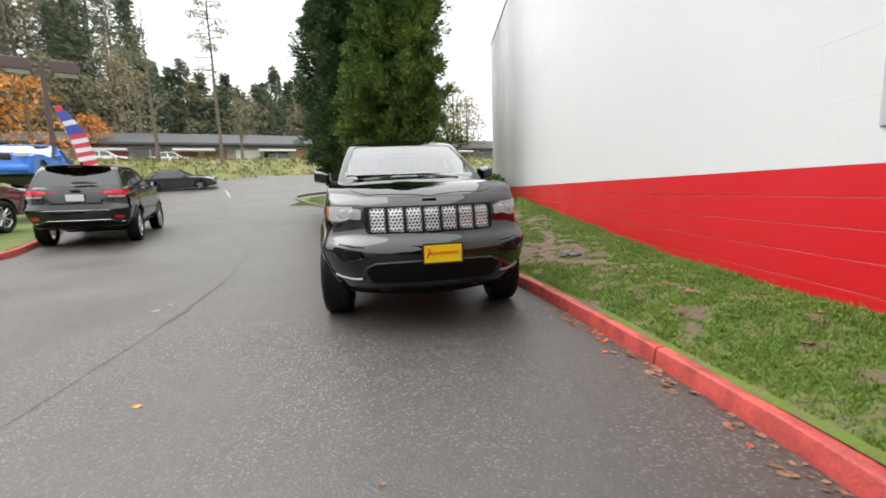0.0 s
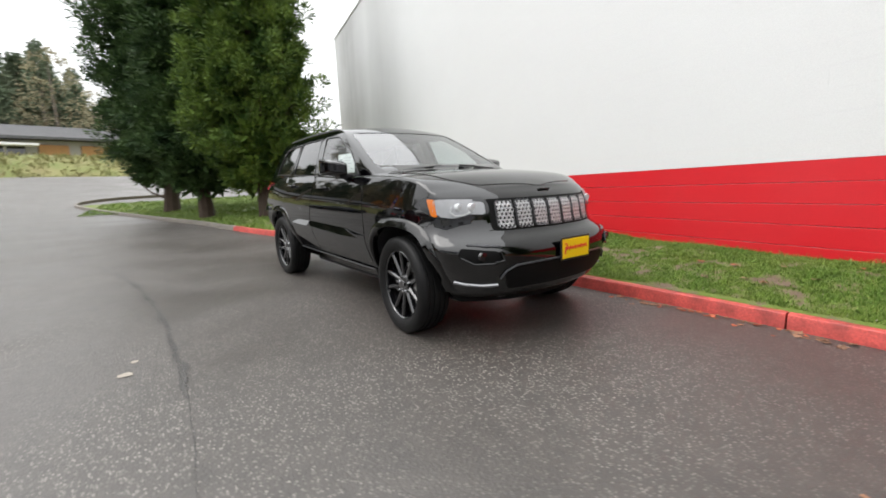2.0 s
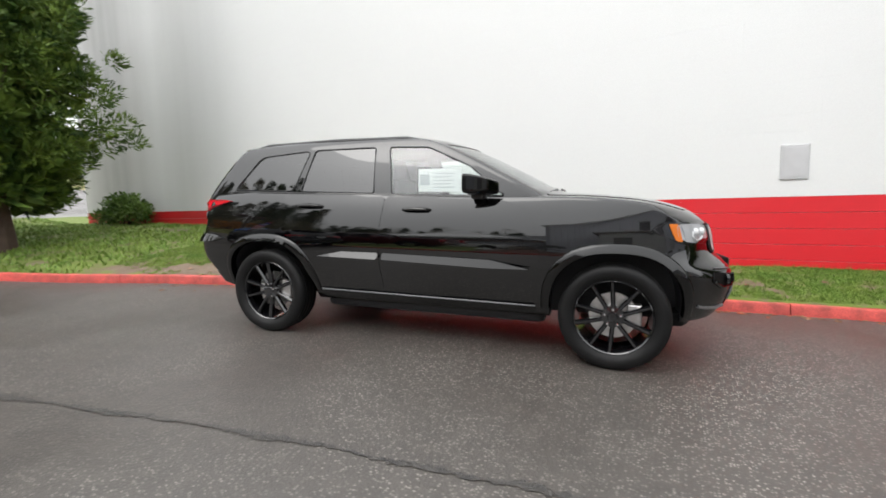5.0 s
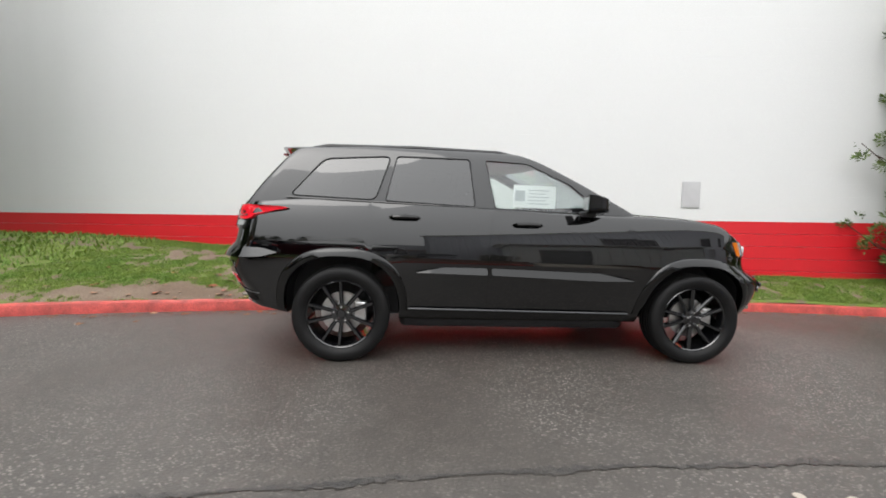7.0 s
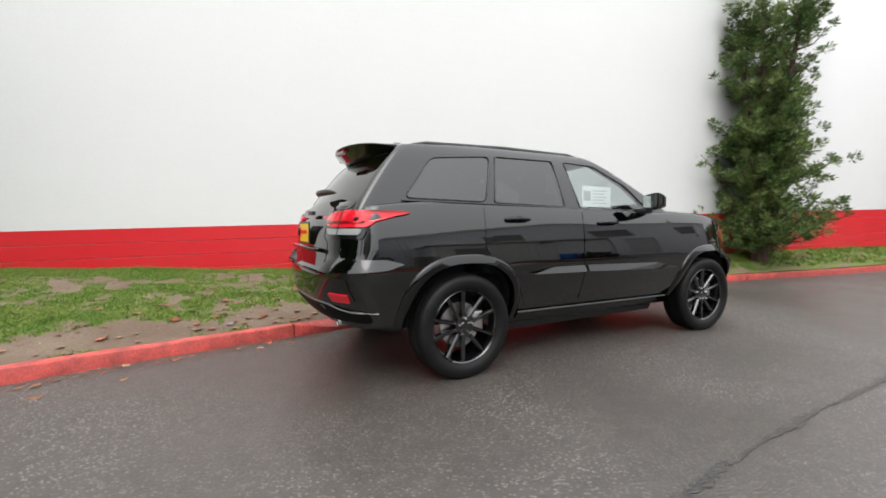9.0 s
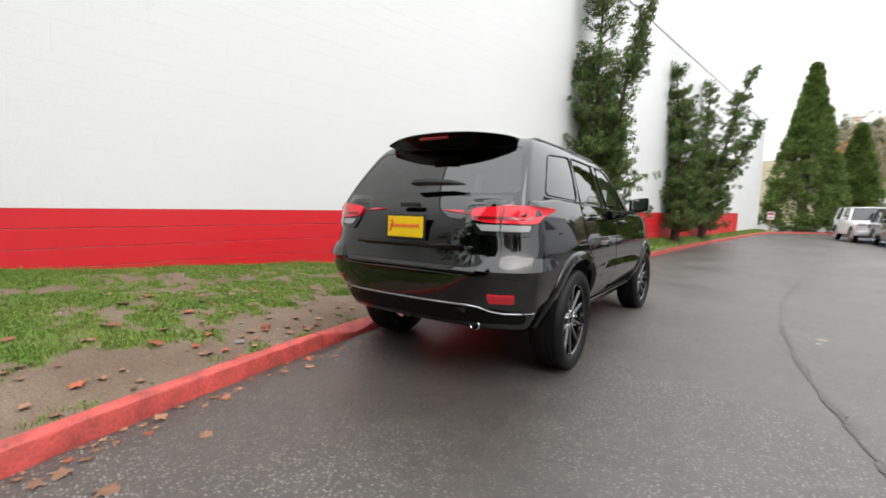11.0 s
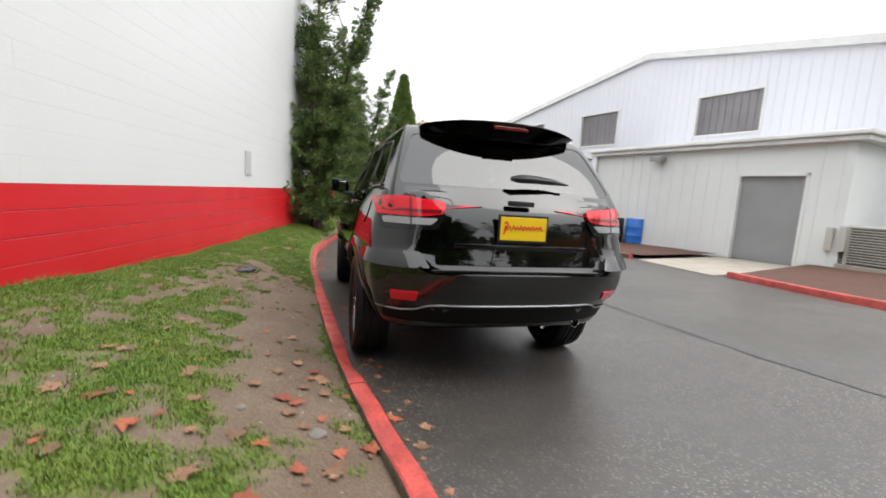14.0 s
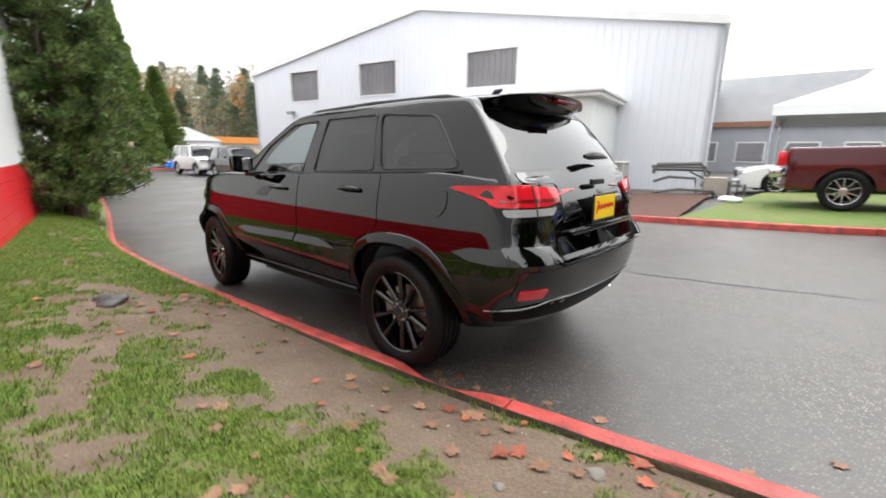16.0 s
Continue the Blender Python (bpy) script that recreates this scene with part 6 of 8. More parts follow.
def sprays(centres, radii, per, length, width, rng, up=0.5, out_from=None, squash=0.8):
    """Many small leaf sprays round clump centres; returns verts and quads."""
    C = np.repeat(np.asarray(centres, float), per, axis=0)
    R = np.repeat(np.asarray(radii, float), per)
    d = rng.normal(size=C.shape)
    d /= np.linalg.norm(d, axis=1)[:, None]
    off = d * (R * rng.random(len(R)) ** 0.45)[:, None]
    off[:, 2] *= squash
    P = C + off
    way = d * 0.8 + rng.normal(size=C.shape) * 0.5
    if out_from is not None:
        o = C[:, :2] - np.asarray(out_from)[:2]
        o /= np.maximum(np.linalg.norm(o, axis=1), 1e-3)[:, None]
        way[:, :2] += o * 0.7
    way[:, 2] += up
    way /= np.linalg.norm(way, axis=1)[:, None]
    ref = rng.normal(size=C.shape)
    s = np.cross(way, ref)
    s /= np.maximum(np.linalg.norm(s, axis=1), 1e-6)[:, None]
    L = (length * rng.uniform(0.6, 1.3, len(R)))[:, None]
    W = (width * rng.uniform(0.6, 1.3, len(R)))[:, None]
    V = np.stack([P, P + way * L * 0.45 + s * W, P + way * L, P + way * L * 0.5 - s * W], 1).reshape(-1, 3)
    Q = np.arange(len(V)).reshape(-1, 4)
    return V, Q


def trunk_mesh(base, top, r0, r1, rng, limbs=()):
    bm = bmesh.new()
    b, t = Vector(base), Vector(top)
    pts = [b.lerp(t, k / 6) + Vector((rng.normal() * r0 * 0.25, rng.normal() * r0 * 0.25, 0)) * (0 if k == 0 else 1) for k in range(7)]
    pts[0] = b - Vector((0, 0, 0.3))
    tube(bm, pts, [lerp(r0 * (1.5 if k == 0 else 1), r1, k / 6) for k in range(7)], 9)
    for path, ra, rb in limbs:
        tube(bm, path, [lerp(ra, rb, k / max(1, len(path) - 1)) for k in range(len(path))], 6)
    return bm


def column_tree(x, y, z, height, radius, seed, label, mat, bare=1.0, clumps=420, per=46, length=0.24, width=0.055, clump=0.42, taper=1.4, name="cypress_tree", category="tree", lumpy=0.35, low=0.10, core=0):
    """A dense columnar conifer: trunk, side limbs and a crown of uneven tufts."""
    rng = np.random.default_rng(seed)
    tree = empty(name, label, category, at=Matrix.Translation((x, y, z)))
    limbs = []
    for k in range(14):
        h = rng.uniform(0.4, height * 0.5)
        a = rng.uniform(0, 6.28)
        r = radius * 0.8
        limbs.append(([Vector((0, 0, h)), Vector((math.cos(a) * r * 0.5, math.sin(a) * r * 0.5, h + 0.25)), Vector((math.cos(a) * r, math.sin(a) * r, h + 0.8))], 0.05, 0.012))
    part("trunk", trunk_mesh((0, 0, 0), (0, 0, height * 0.93), max(0.12, radius * 0.12), 0.03, rng, limbs), M["bark"], tree, "brown conifer trunk", smooth=True)
    h = bare + (height - bare) * rng.random(clumps) ** 0.9
    f = (h - bare) / (height - bare)
    prof = np.minimum(1.0, (f / low + 0.45)) * np.maximum(0.02, 1 - f ** taper)
    a = rng.uniform(0, 2 * np.pi, clumps)
    lump = 1 + lumpy * (np.sin(a * 3 + h * 1.1 + seed) * 0.5 + rng.normal(size=clumps) * 0.35)
    rr = radius * prof * lump * np.where(rng.random(clumps) < 0.72, rng.uniform(0.8, 1.0, clumps), rng.uniform(0.35, 0.8, clumps))
    C = np.stack([rr * np.cos(a), rr * np.sin(a), h], 1)
    V, Q = sprays(C, clump * rng.uniform(0.6, 1.25, clumps) * (0.5 + 0.5 * prof), per, length, width, rng, 0.45, (0, 0))
    if core:
        hc = bare + (height - bare) * rng.random(core)
        fc = (hc - bare) / (height - bare)
        ac, rc = rng.uniform(0, 2 * np.pi, core), radius * np.minimum(1.0, fc / low + 0.45) * np.maximum(0.02, 1 - fc ** taper) * 0.72 * np.sqrt(rng.random(core))
        V2, Q2 = sprays(np.stack([rc * np.cos(ac), rc * np.sin(ac), hc], 1), np.full(core, 0.3), 26, 0.34, 0.085, rng, 0.45, (0, 0))
        V, Q = np.concatenate([V, V2]), np.concatenate([Q, Q2 + len(V)])
    fast_mesh("crown", V, Q, mat, tree, "dense green foliage in tufts")
    return tree


def juniper(x, y, z, height, seed, label, stems, per=44):
    """A wind-bent upright juniper with several leaning stems, foliage in loose plumes."""
    rng = np.random.default_rng(seed)
    tree = empty("juniper_tree", label, "tree", "junipers along the wall", at=Matrix.Translation((x, y, z)))
    limbs, C, R = [], [], []
    for lean, turn, h, r, low in stems:
        pts = []
        for k in range(6):
            t = k / 5
            pts.append(Vector((math.cos(turn) * lean * t ** 1.6 + rng.normal() * 0.05, math.sin(turn) * lean * t ** 1.6 + rng.normal() * 0.05, h * t)))
        limbs.append((pts, 0.09, 0.015))
        for k in range(int(h * (7.0 + 8.0 * r))):
            t = low + (1 - low) * rng.random() ** 0.95
            i = min(4, int(t * 5))
            p = pts[i].lerp(pts[i + 1], t * 5 - i)
            reach = r * 1.45 * (1 - t) ** 0.8 * rng.uniform(0.45, 1.15) + 0.20
            a, rise = rng.uniform(0, 6.28), rng.uniform(0.05, 0.55)
            mid = p + Vector((math.cos(a) * reach * 0.6, math.sin(a) * reach * 0.6, rise * reach * 0.35))
            tip = p + Vector((math.cos(a) * reach, math.sin(a) * reach, rise * reach + 0.12))
            limbs.append(([p, mid, tip], 0.020, 0.005))
            for q in np.arange(0.12, 1.01, max(0.10, 0.085 / reach)):
                c = p.lerp(mid, q / 0.6) if q < 0.6 else mid.lerp(tip, (q - 0.6) / 0.4)
                wob = 0.05 + 0.07 * reach
                C.append((c.x + rng.normal() * wob, c.y + rng.normal() * wob, c.z + 0.03 + abs(rng.normal()) * 0.03))
                R.append((0.125 - 0.045 * q) * rng.uniform(0.7, 1.35))
    part("trunk", trunk_mesh((0, 0, 0), (0, 0, height * 0.6), 0.14, 0.04, rng, limbs), M["bark"], tree, "dark twisted stems", smooth=True)
    V, Q = sprays(C, R, per, 0.085, 0.013, rng, 0.75, (0, 0), 0.75)
    fast_mesh("crown", V, Q, M["juniper"], tree, "grey-green plumes of foliage")
    return tree


GZ = lambda x, y: float(ground_z(x, y))
LZ = lambda x, y: float(lawn_z(x, y))
column_tree(-9.05, -0.75, LZ(-9.05, -0.75) - 0.05, 9.8, 1.66, 21, "tall bright green cypress tree on the lawn", M["cypress"], bare=0.85, clumps=1050, per=105, length=0.15, width=0.018, clump=0.25, taper=3.6, lumpy=0.30, low=0.26, core=420)
column_tree(-11.3, -2.45, LZ(-11.3, -2.45) - 0.05, 10.6, 1.50, 22, "tall dark green cypress tree on the lawn", M["dark_cypress"], bare=1.0, clumps=950, per=95, length=0.16, width=0.019, clump=0.27, taper=3.6, lumpy=0.30, low=0.26, core=460)
column_tree(-14.4, -3.75, LZ(-14.4, -3.75) - 0.05, 11.4, 1.75, 23, "tall dark green cypress tree near the drive", M["dark_cypress"], bare=1.1, clumps=950, per=90, taper=3.6, length=0.18, width=0.021, clump=0.31, lumpy=0.30, low=0.26, core=460)
juniper(6.95, 2.62, LZ(6.95, 2.62), 7.6, 31, "tall loose juniper tree close to the white wall", [(0.25, 1.0, 7.9, 0.95, 0.05), (1.6, -1.9, 6.4, 0.42, 0.35), (0.4, 3.0, 4.2, 0.78, 0.03), (0.55, 0.2, 4.0, 0.72, 0.05), (0.5, -1.6, 3.4, 0.85, 0.03)])
juniper(14.6, 2.75, LZ(14.6, 2.75), 6.9, 32, "twisted juniper tree with three stems by the wall", [(0.5, 2.6, 6.9, 0.75, 0.05), (0.3, 0.3, 6.0, 0.7, 0.08), (0.6, -1.2, 4.2, 0.9, 0.05)])
juniper(18.6, 2.75, LZ(18.6, 2.75), 7.4, 33, "twisted juniper tree with leaning tips by the wall", [(0.4, 3.0, 7.0, 0.7, 0.06), (1.5, -1.5, 7.4, 0.6, 0.12), (2.1, -1.0, 5.2, 0.5, 0.3), (0.4, 0.8, 4.6, 0.95, 0.05)])
column_tree(39.5, 0.9, GZ(39.5, 0.9), 12.6, 2.9, 41, "broad conical hedge conifer at the yard's end", M["cone"], bare=0.1, clumps=620, per=90, length=0.30, width=0.04, clump=0.45, taper=1.15, name="conifer_tree", lumpy=0.10)
column_tree(42.5, -1.9, GZ(42.5, -1.9), 8.2, 2.0, 42, "dark conical hedge conifer at the yard's end", M["cone"], bare=0.1, clumps=560, per=90, length=0.30, width=0.04, clump=0.45, taper=1.15, name="conifer_tree", lumpy=0.10)


def low_bush(x, y, z, r, h, seed, label):
    rng = np.random.default_rng(seed)
    b = empty("shrub", label, "shrub", at=Matrix.Translation((x, y, z)))
    a, u = rng.uniform(0, 6.28, 60), rng.random(60)
    C = np.stack([r * np.sqrt(u) * np.cos(a), r * np.sqrt(u) * np.sin(a), h * (0.3 + 0.6 * rng.random(60)) * (1 - 0.5 * u)], 1)
    bm = bmesh.new()
    for k in range(7):
        tube(bm, [(0, 0, -0.1), tuple(C[k] * 0.6), tuple(C[k])], [0.02, 0.012, 0.005], 5)
    part("stems", bm, M["bark"], b)
    V, Q = sprays(C, np.full(60, 0.22), 60, 0.10, 0.03, rng)
    fast_mesh("foliage", V, Q, M["shrub"], b)


low_bush(22.3, -5.2, GZ(22.3, -5.2), 0.75, 0.75, 51, "low round green shrub at the hall corner")
low_bush(-11.6, 2.55, LZ(-11.6, 2.55), 0.7, 0.9, 52, "dark low shrub at the wall foot under the cypress")

# ---- far woods: one mass of many firs on each side
def far_woods(name, label, spots, mat, seed, per=900, lean=False, leaf=0.75):
    """spots: x, y, z, height, radius of each crown."""
    rng = np.random.default_rng(seed)
    Vs, n = [], 0
    trunks = bmesh.new()
    for x, y, z, h, r in spots:
        k = int(per / 12)
        t = 0.12 + 0.88 * rng.random(k) ** 0.8
        a = rng.uniform(0, 6.28, k)
        if lean:
            rr = r * np.sqrt(rng.random(k)) * np.sin(np.clip(t, 0.1, 1) * np.pi) ** 0.5
        else:
            rr = r * (1 - t) ** 0.85 * rng.uniform(0.35, 1.0, k)
        C = np.stack([x + rr * np.cos(a), y + rr * np.sin(a), z + h * t - rr * 0.15], 1)
        V, _ = sprays(C, 0.55 + 0.35 * r * (1 - t), 12, leaf * (0.7 + h / 40), leaf * 0.24, rng, -0.1 if not lean else 0.4, (x, y), 0.5)
        Vs.append(V)
        tube(trunks, [(x, y, z - 1), (x, y, z + h * 0.9)], [0.22 + h * 0.008, 0.05], 5)
    V = np.concatenate(Vs)
    ob = fast_mesh(name, V, np.arange(len(V)).reshape(-1, 4), mat)
    tagged(ob, label, "trees", kind="stuff")
    part("trunks", trunks, M["grey_bark"], ob)


rng = np.random.default_rng(90)
EYE0 = np.array([5.7, 0.5])


def spot(px_angle, dist):
    """A place seen from the walk's start: degrees left of straight back, and metres."""
    a = radians(180 + px_angle)
    return EYE0[0] + dist * math.cos(a), EYE0[1] + dist * math.sin(a)


firs, thin, alder, orange, back = [], [], [], [], []
for k in range(64):
    ang = rng.uniform(14, 62)
    d = rng.uniform(76, 104)
    x, y = spot(ang, d)
    if ang > 41:
        h = rng.uniform(30, 43)
        (firs if rng.random() < 0.7 else thin).append((x, y, 5.0, h, h * 0.13))
    elif ang > 33:
        h = rng.uniform(26, 36)
        (thin if rng.random() < 0.7 else firs).append((x, y, 5.0, h, h * 0.12))
    else:
        h = rng.uniform(11, 17) + 3 * (ang > 26)
        (firs if rng.random() < 0.65 else alder).append((x, y, 5.2, h, h * 0.2))
for k in range(110):
    ang = rng.uniform(15, 47)
    x, y = spot(ang, rng.uniform(78, 100))
    if ang < 32:
        h = rng.uniform(10.5, 15.5)
        (firs if rng.random() < 0.6 else alder).append((x, y, 5.0, h, h * 0.19))
    elif k % 2:
        h = rng.uniform(17, 26) if ang < 37 else rng.uniform(24, 40)
        (thin if rng.random() < 0.5 else firs if rng.random() < 0.6 else alder).append((x, y, 5.0, h if rng.random() < 0.6 else h * 0.6, h * 0.13))
for k in range(80):
    ang = rng.uniform(13, 48)
    x, y = spot(ang, rng.uniform(74, 84))
    h = rng.uniform(7, 11) if ang < 30 else rng.uniform(10, 17)
    (alder if rng.random() < 0.6 or ang > 34 else firs).append((x, y, 5.0, h, h * 0.27))
for k in range(46):
    ang = rng.uniform(-8, 62)
    x, y = spot(ang, rng.uniform(68, 90))
    alder.append((x, y, 5.0, rng.uniform(9, 15) if ang < 32 else rng.uniform(12, 20), rng.uniform(2.5, 4.0)))
for ang, d, h, r in ((45.5, 60, 9.0, 3.0), (42.5, 60, 9.0, 3.2), (49, 62, 9, 3), (23, 84, 10, 2.4), (38, 64, 6, 2.0)):
    x, y = spot(ang, d)
    orange.append((x, y, 5.0, h, r))
# hillside beyond the yard's end, and unseen woods added behind the camera
for k in range(170):
    a = radians(rng.uniform(-32, 4))
    d = rng.uniform(95, 150)
    x, y = d * math.cos(a), d * math.sin(a)
    hill = (d - 95) * 0.22
    h = rng.uniform(9, 16)
    (orange if rng.random() < 0.12 else alder if rng.random() < 0.75 else firs).append((x, y, hill, h, h * 0.24))
# unseen tree ring, added to darken what the car's side reflects
for k in range(90):
    a = radians(rng.uniform(200 + 32, 360 - 30))
    d = rng.uniform(70, 110)
    x, y = d * math.cos(a), -12 + d * math.sin(a)
    h = rng.uniform(14, 26) * (0.42 if 275 < math.degrees(a) < 335 else 1.0)
    (firs if rng.random() < 0.6 else alder).append((x, y, 1.5, h, h * 0.19))
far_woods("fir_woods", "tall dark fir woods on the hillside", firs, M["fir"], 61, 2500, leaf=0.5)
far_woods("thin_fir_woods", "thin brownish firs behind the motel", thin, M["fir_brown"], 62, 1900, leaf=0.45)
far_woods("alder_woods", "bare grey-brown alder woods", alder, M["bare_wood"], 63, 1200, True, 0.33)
far_woods("maple_trees", "orange autumn maple trees", orange, M["autumn_orange"], 64, 900, True, 0.45)


def hill_z(x, y):
    d = np.hypot(x, y)
    a = np.degrees(np.arctan2(y, x))
    return -1.0 + np.where((a > -60) & (a < 20), np.clip((d - 80) * 0.22, 0, 18), 0)


hx = np.arange(60, 190, 5.0)
tagged(sheet("hillside", hx, np.arange(-120, 60, 5.0), hill_z, M["hill_brush"]), "brown-green wooded hillside", "hill", kind="structure")

# one bare tall pine and a bare roadside tree by the drive
def bare_tree(x, y, z, h, seed, label, needles=0):
    rng = np.random.default_rng(seed)
    t = empty("bare_tree" if not needles else "pine_tree", label, "tree", at=Matrix.Translation((x, y, z)))
    limbs, C = [], []
    for k in range(26 if not needles else 44):
        f = rng.uniform(0.3, 0.98) if not needles else rng.uniform(0.42, 0.99)
        a = rng.uniform(0, 6.28)
        r = h * 0.16 * (1.1 - f) + 0.3
        p0 = Vector((0, 0, h * f))
        rise = 0.8 if not needles else -0.15
        p2 = p0 + Vector((math.cos(a) * r, math.sin(a) * r, r * rise))
        limbs.append(([p0, p0.lerp(p2, 0.5) + Vector((0, 0, 0.1)), p2], 0.05, 0.008))
        for q in (0.5, 0.75, 1.0):
            C.append(tuple(p0.lerp(p2, q)))
    part("trunk", trunk_mesh((0, 0, 0), (0, 0, h), 0.16, 0.03, rng, limbs), M["grey_bark"], t, "grey trunk and limbs", smooth=True)
    V, Q = sprays(C, np.full(len(C), 0.35), 34 if needles else 16, 0.22, 0.03 if needles else 0.012, rng)
    fast_mesh("crown", V, Q, M["fir_brown"] if needles else M["bare_wood"], t)


px, py = spot(26.2, 44)
bare_tree(px, py, 3.9, 19, 71, "tall half-bare pine beside the drive", 1)
px, py = spot(32.5, 46)
bare_tree(px, py, 4.4, 13, 72, "bare alder on the grass bank")
px, py = spot(24.0, 52)
bare_tree(px, py, 5.0, 6.5, 73, "small bare street tree before the motel")
bare_tree(-19.5, 7.5, 0.8, 8.0, 74, "bare tree behind the building corner")

# ================= grass bank and motel =================
BN = Vector((math.cos(radians(180 + 24)), math.sin(radians(180 + 24)), 0))
BT = Vector((-BN.y, BN.x, 0))
B0 = Vector((5.7, 0.5, 0))


def bank_at(u, n, z):
    """n: metres away from the walk's start, u: along the street."""
    return B0 + BN * n + BT * u + Vector((0, 0, z))


V, F = [], []
ns = [38, 39.5, 41, 43, 45, 47, 49, 52, 60, 75, 110]
zs = [1.6, 2.55, 3.2, 4.0, 4.55, 4.9, 5.0, 5.0, 5.0, 5.0, 5.0]
us = np.arange(-70, 46, 1.5)
for u in us:
    for n, z in zip(ns, zs):
        p = bank_at(u, n, z + (0.14 * noise.noise((u * 0.3, n * 0.4, 0)) if 39 < n < 50 else 0))
        V.append(tuple(p))
for i in range(len(us) - 1):
    for k in range(len(ns) - 1):
        a = i * len(ns) + k
        F.append((a, a + len(ns), a + len(ns) + 1, a + 1))
tagged(obj("grass_bank", V, F, material("bank_turf", (0.125, 0.15, 0.036), 0.9, var=0.9, scale=0.5, tint=(0.21, 0.18, 0.075), fine=0.3, fine_scale=14), smooth=True), "rough green and brown grass bank beside the street", "bank", kind="structure")
rng = np.random.default_rng(77)
pu, pn = rng.uniform(-34, 22, 2600), rng.uniform(39.2, 47.5, 2600)
pz = np.interp(pn, ns, zs)
C = np.stack([np.array(bank_at(u, n, z)) for u, n, z in zip(pu, pn, pz)])
V, Q = sprays(C, np.full(len(C), 0.25), 5, 0.32, 0.06, rng, 0.5, None, 0.3)
M["dry_grass"] = material("rough_dry_grass", (0.16, 0.17, 0.05), 0.8, var=0.8, scale=0.6, tint=(0.24, 0.20, 0.09), fine=0.3, fine_scale=12)
tagged(fast_mesh("bank_grass", V, Q, M["dry_grass"]), "tussocks of rough grass on the bank", "grass", kind="stuff")

motel = empty("motel_building", "long low motel with a grey shingle roof", "building")


def motel_box(a, b, bevel=0.0):
    bm = bmesh.new()
    box(bm, a, b, bevel)
    for v in bm.verts:
        v.co = bank_at(*v.co)
    return bm


for u0, u1, up in ((-62, -13.5, 0.0), (-13.5, 24, 0.25)):
    part("wall", motel_box((u0, 62.6, 4.6), (u1, 70, 7.7 + up)), M["motel_wall"], motel, "pale motel wall")
    bm = bmesh.new()
    pr = [(61.0, 7.55 + up), (61.0, 7.8 + up), (66.5, 9.55 + up), (72, 7.8 + up), (72, 7.55 + up)]
    r0, r1 = [bm.verts.new(bank_at(u0, n, z)) for n, z in pr], [bm.verts.new(bank_at(u1, n, z)) for n, z in pr]
    for k in range(5):
        bm.faces.new((r0[k], r0[(k + 1) % 5], r1[(k + 1) % 5], r1[k]))
    bm.faces.new(r0)
    bm.faces.new(r1[::-1])
    part("roof", bm, M["roof_grey"], motel, "grey shingle roof")
rnd = random.Random(8)
u = -60.0
while u < 21:
    kind = rnd.choice(("glass", "glass", "magenta", "brick", "white", "orange"))
    w = rnd.uniform(1.8, 4.2)
    if -13.2 < u < -8.5:
        kind, w = "orange", 2.4
    mat = {"glass": M["dark_glass"], "magenta": M["magenta"], "brick": M["brick"], "white": M["trim_white"], "orange": M["orange_wood"]}[kind]
    name = {"glass": "window", "magenta": "window", "brick": "brick_panel", "white": "door", "orange": "timber_panel"}[kind]
    q = part(name, motel_box((u, 62.3, 4.75), (u + w, 62.62, 7.35), 0.02), mat, motel)
    if kind in ("glass", "magenta"):
        part("window_frame", motel_box((u - 0.05, 62.22, 5.85), (u + w + 0.05, 62.3, 5.95)), M["trim_white"], q)
        part("window_frame", motel_box((u + w / 2 - 0.05, 62.22, 4.75), (u + w / 2 + 0.05, 62.3, 7.35)), M["trim_white"], q)
    u += w + rnd.uniform(0.3, 1.6)
for u in (-33, -24, -6.5, 3, 12):
    part("awning", motel_box((u, 60.4, 7.05), (u + 4.5, 61.6, 7.3), 0.04), M["trim_white"], motel, "white awning")

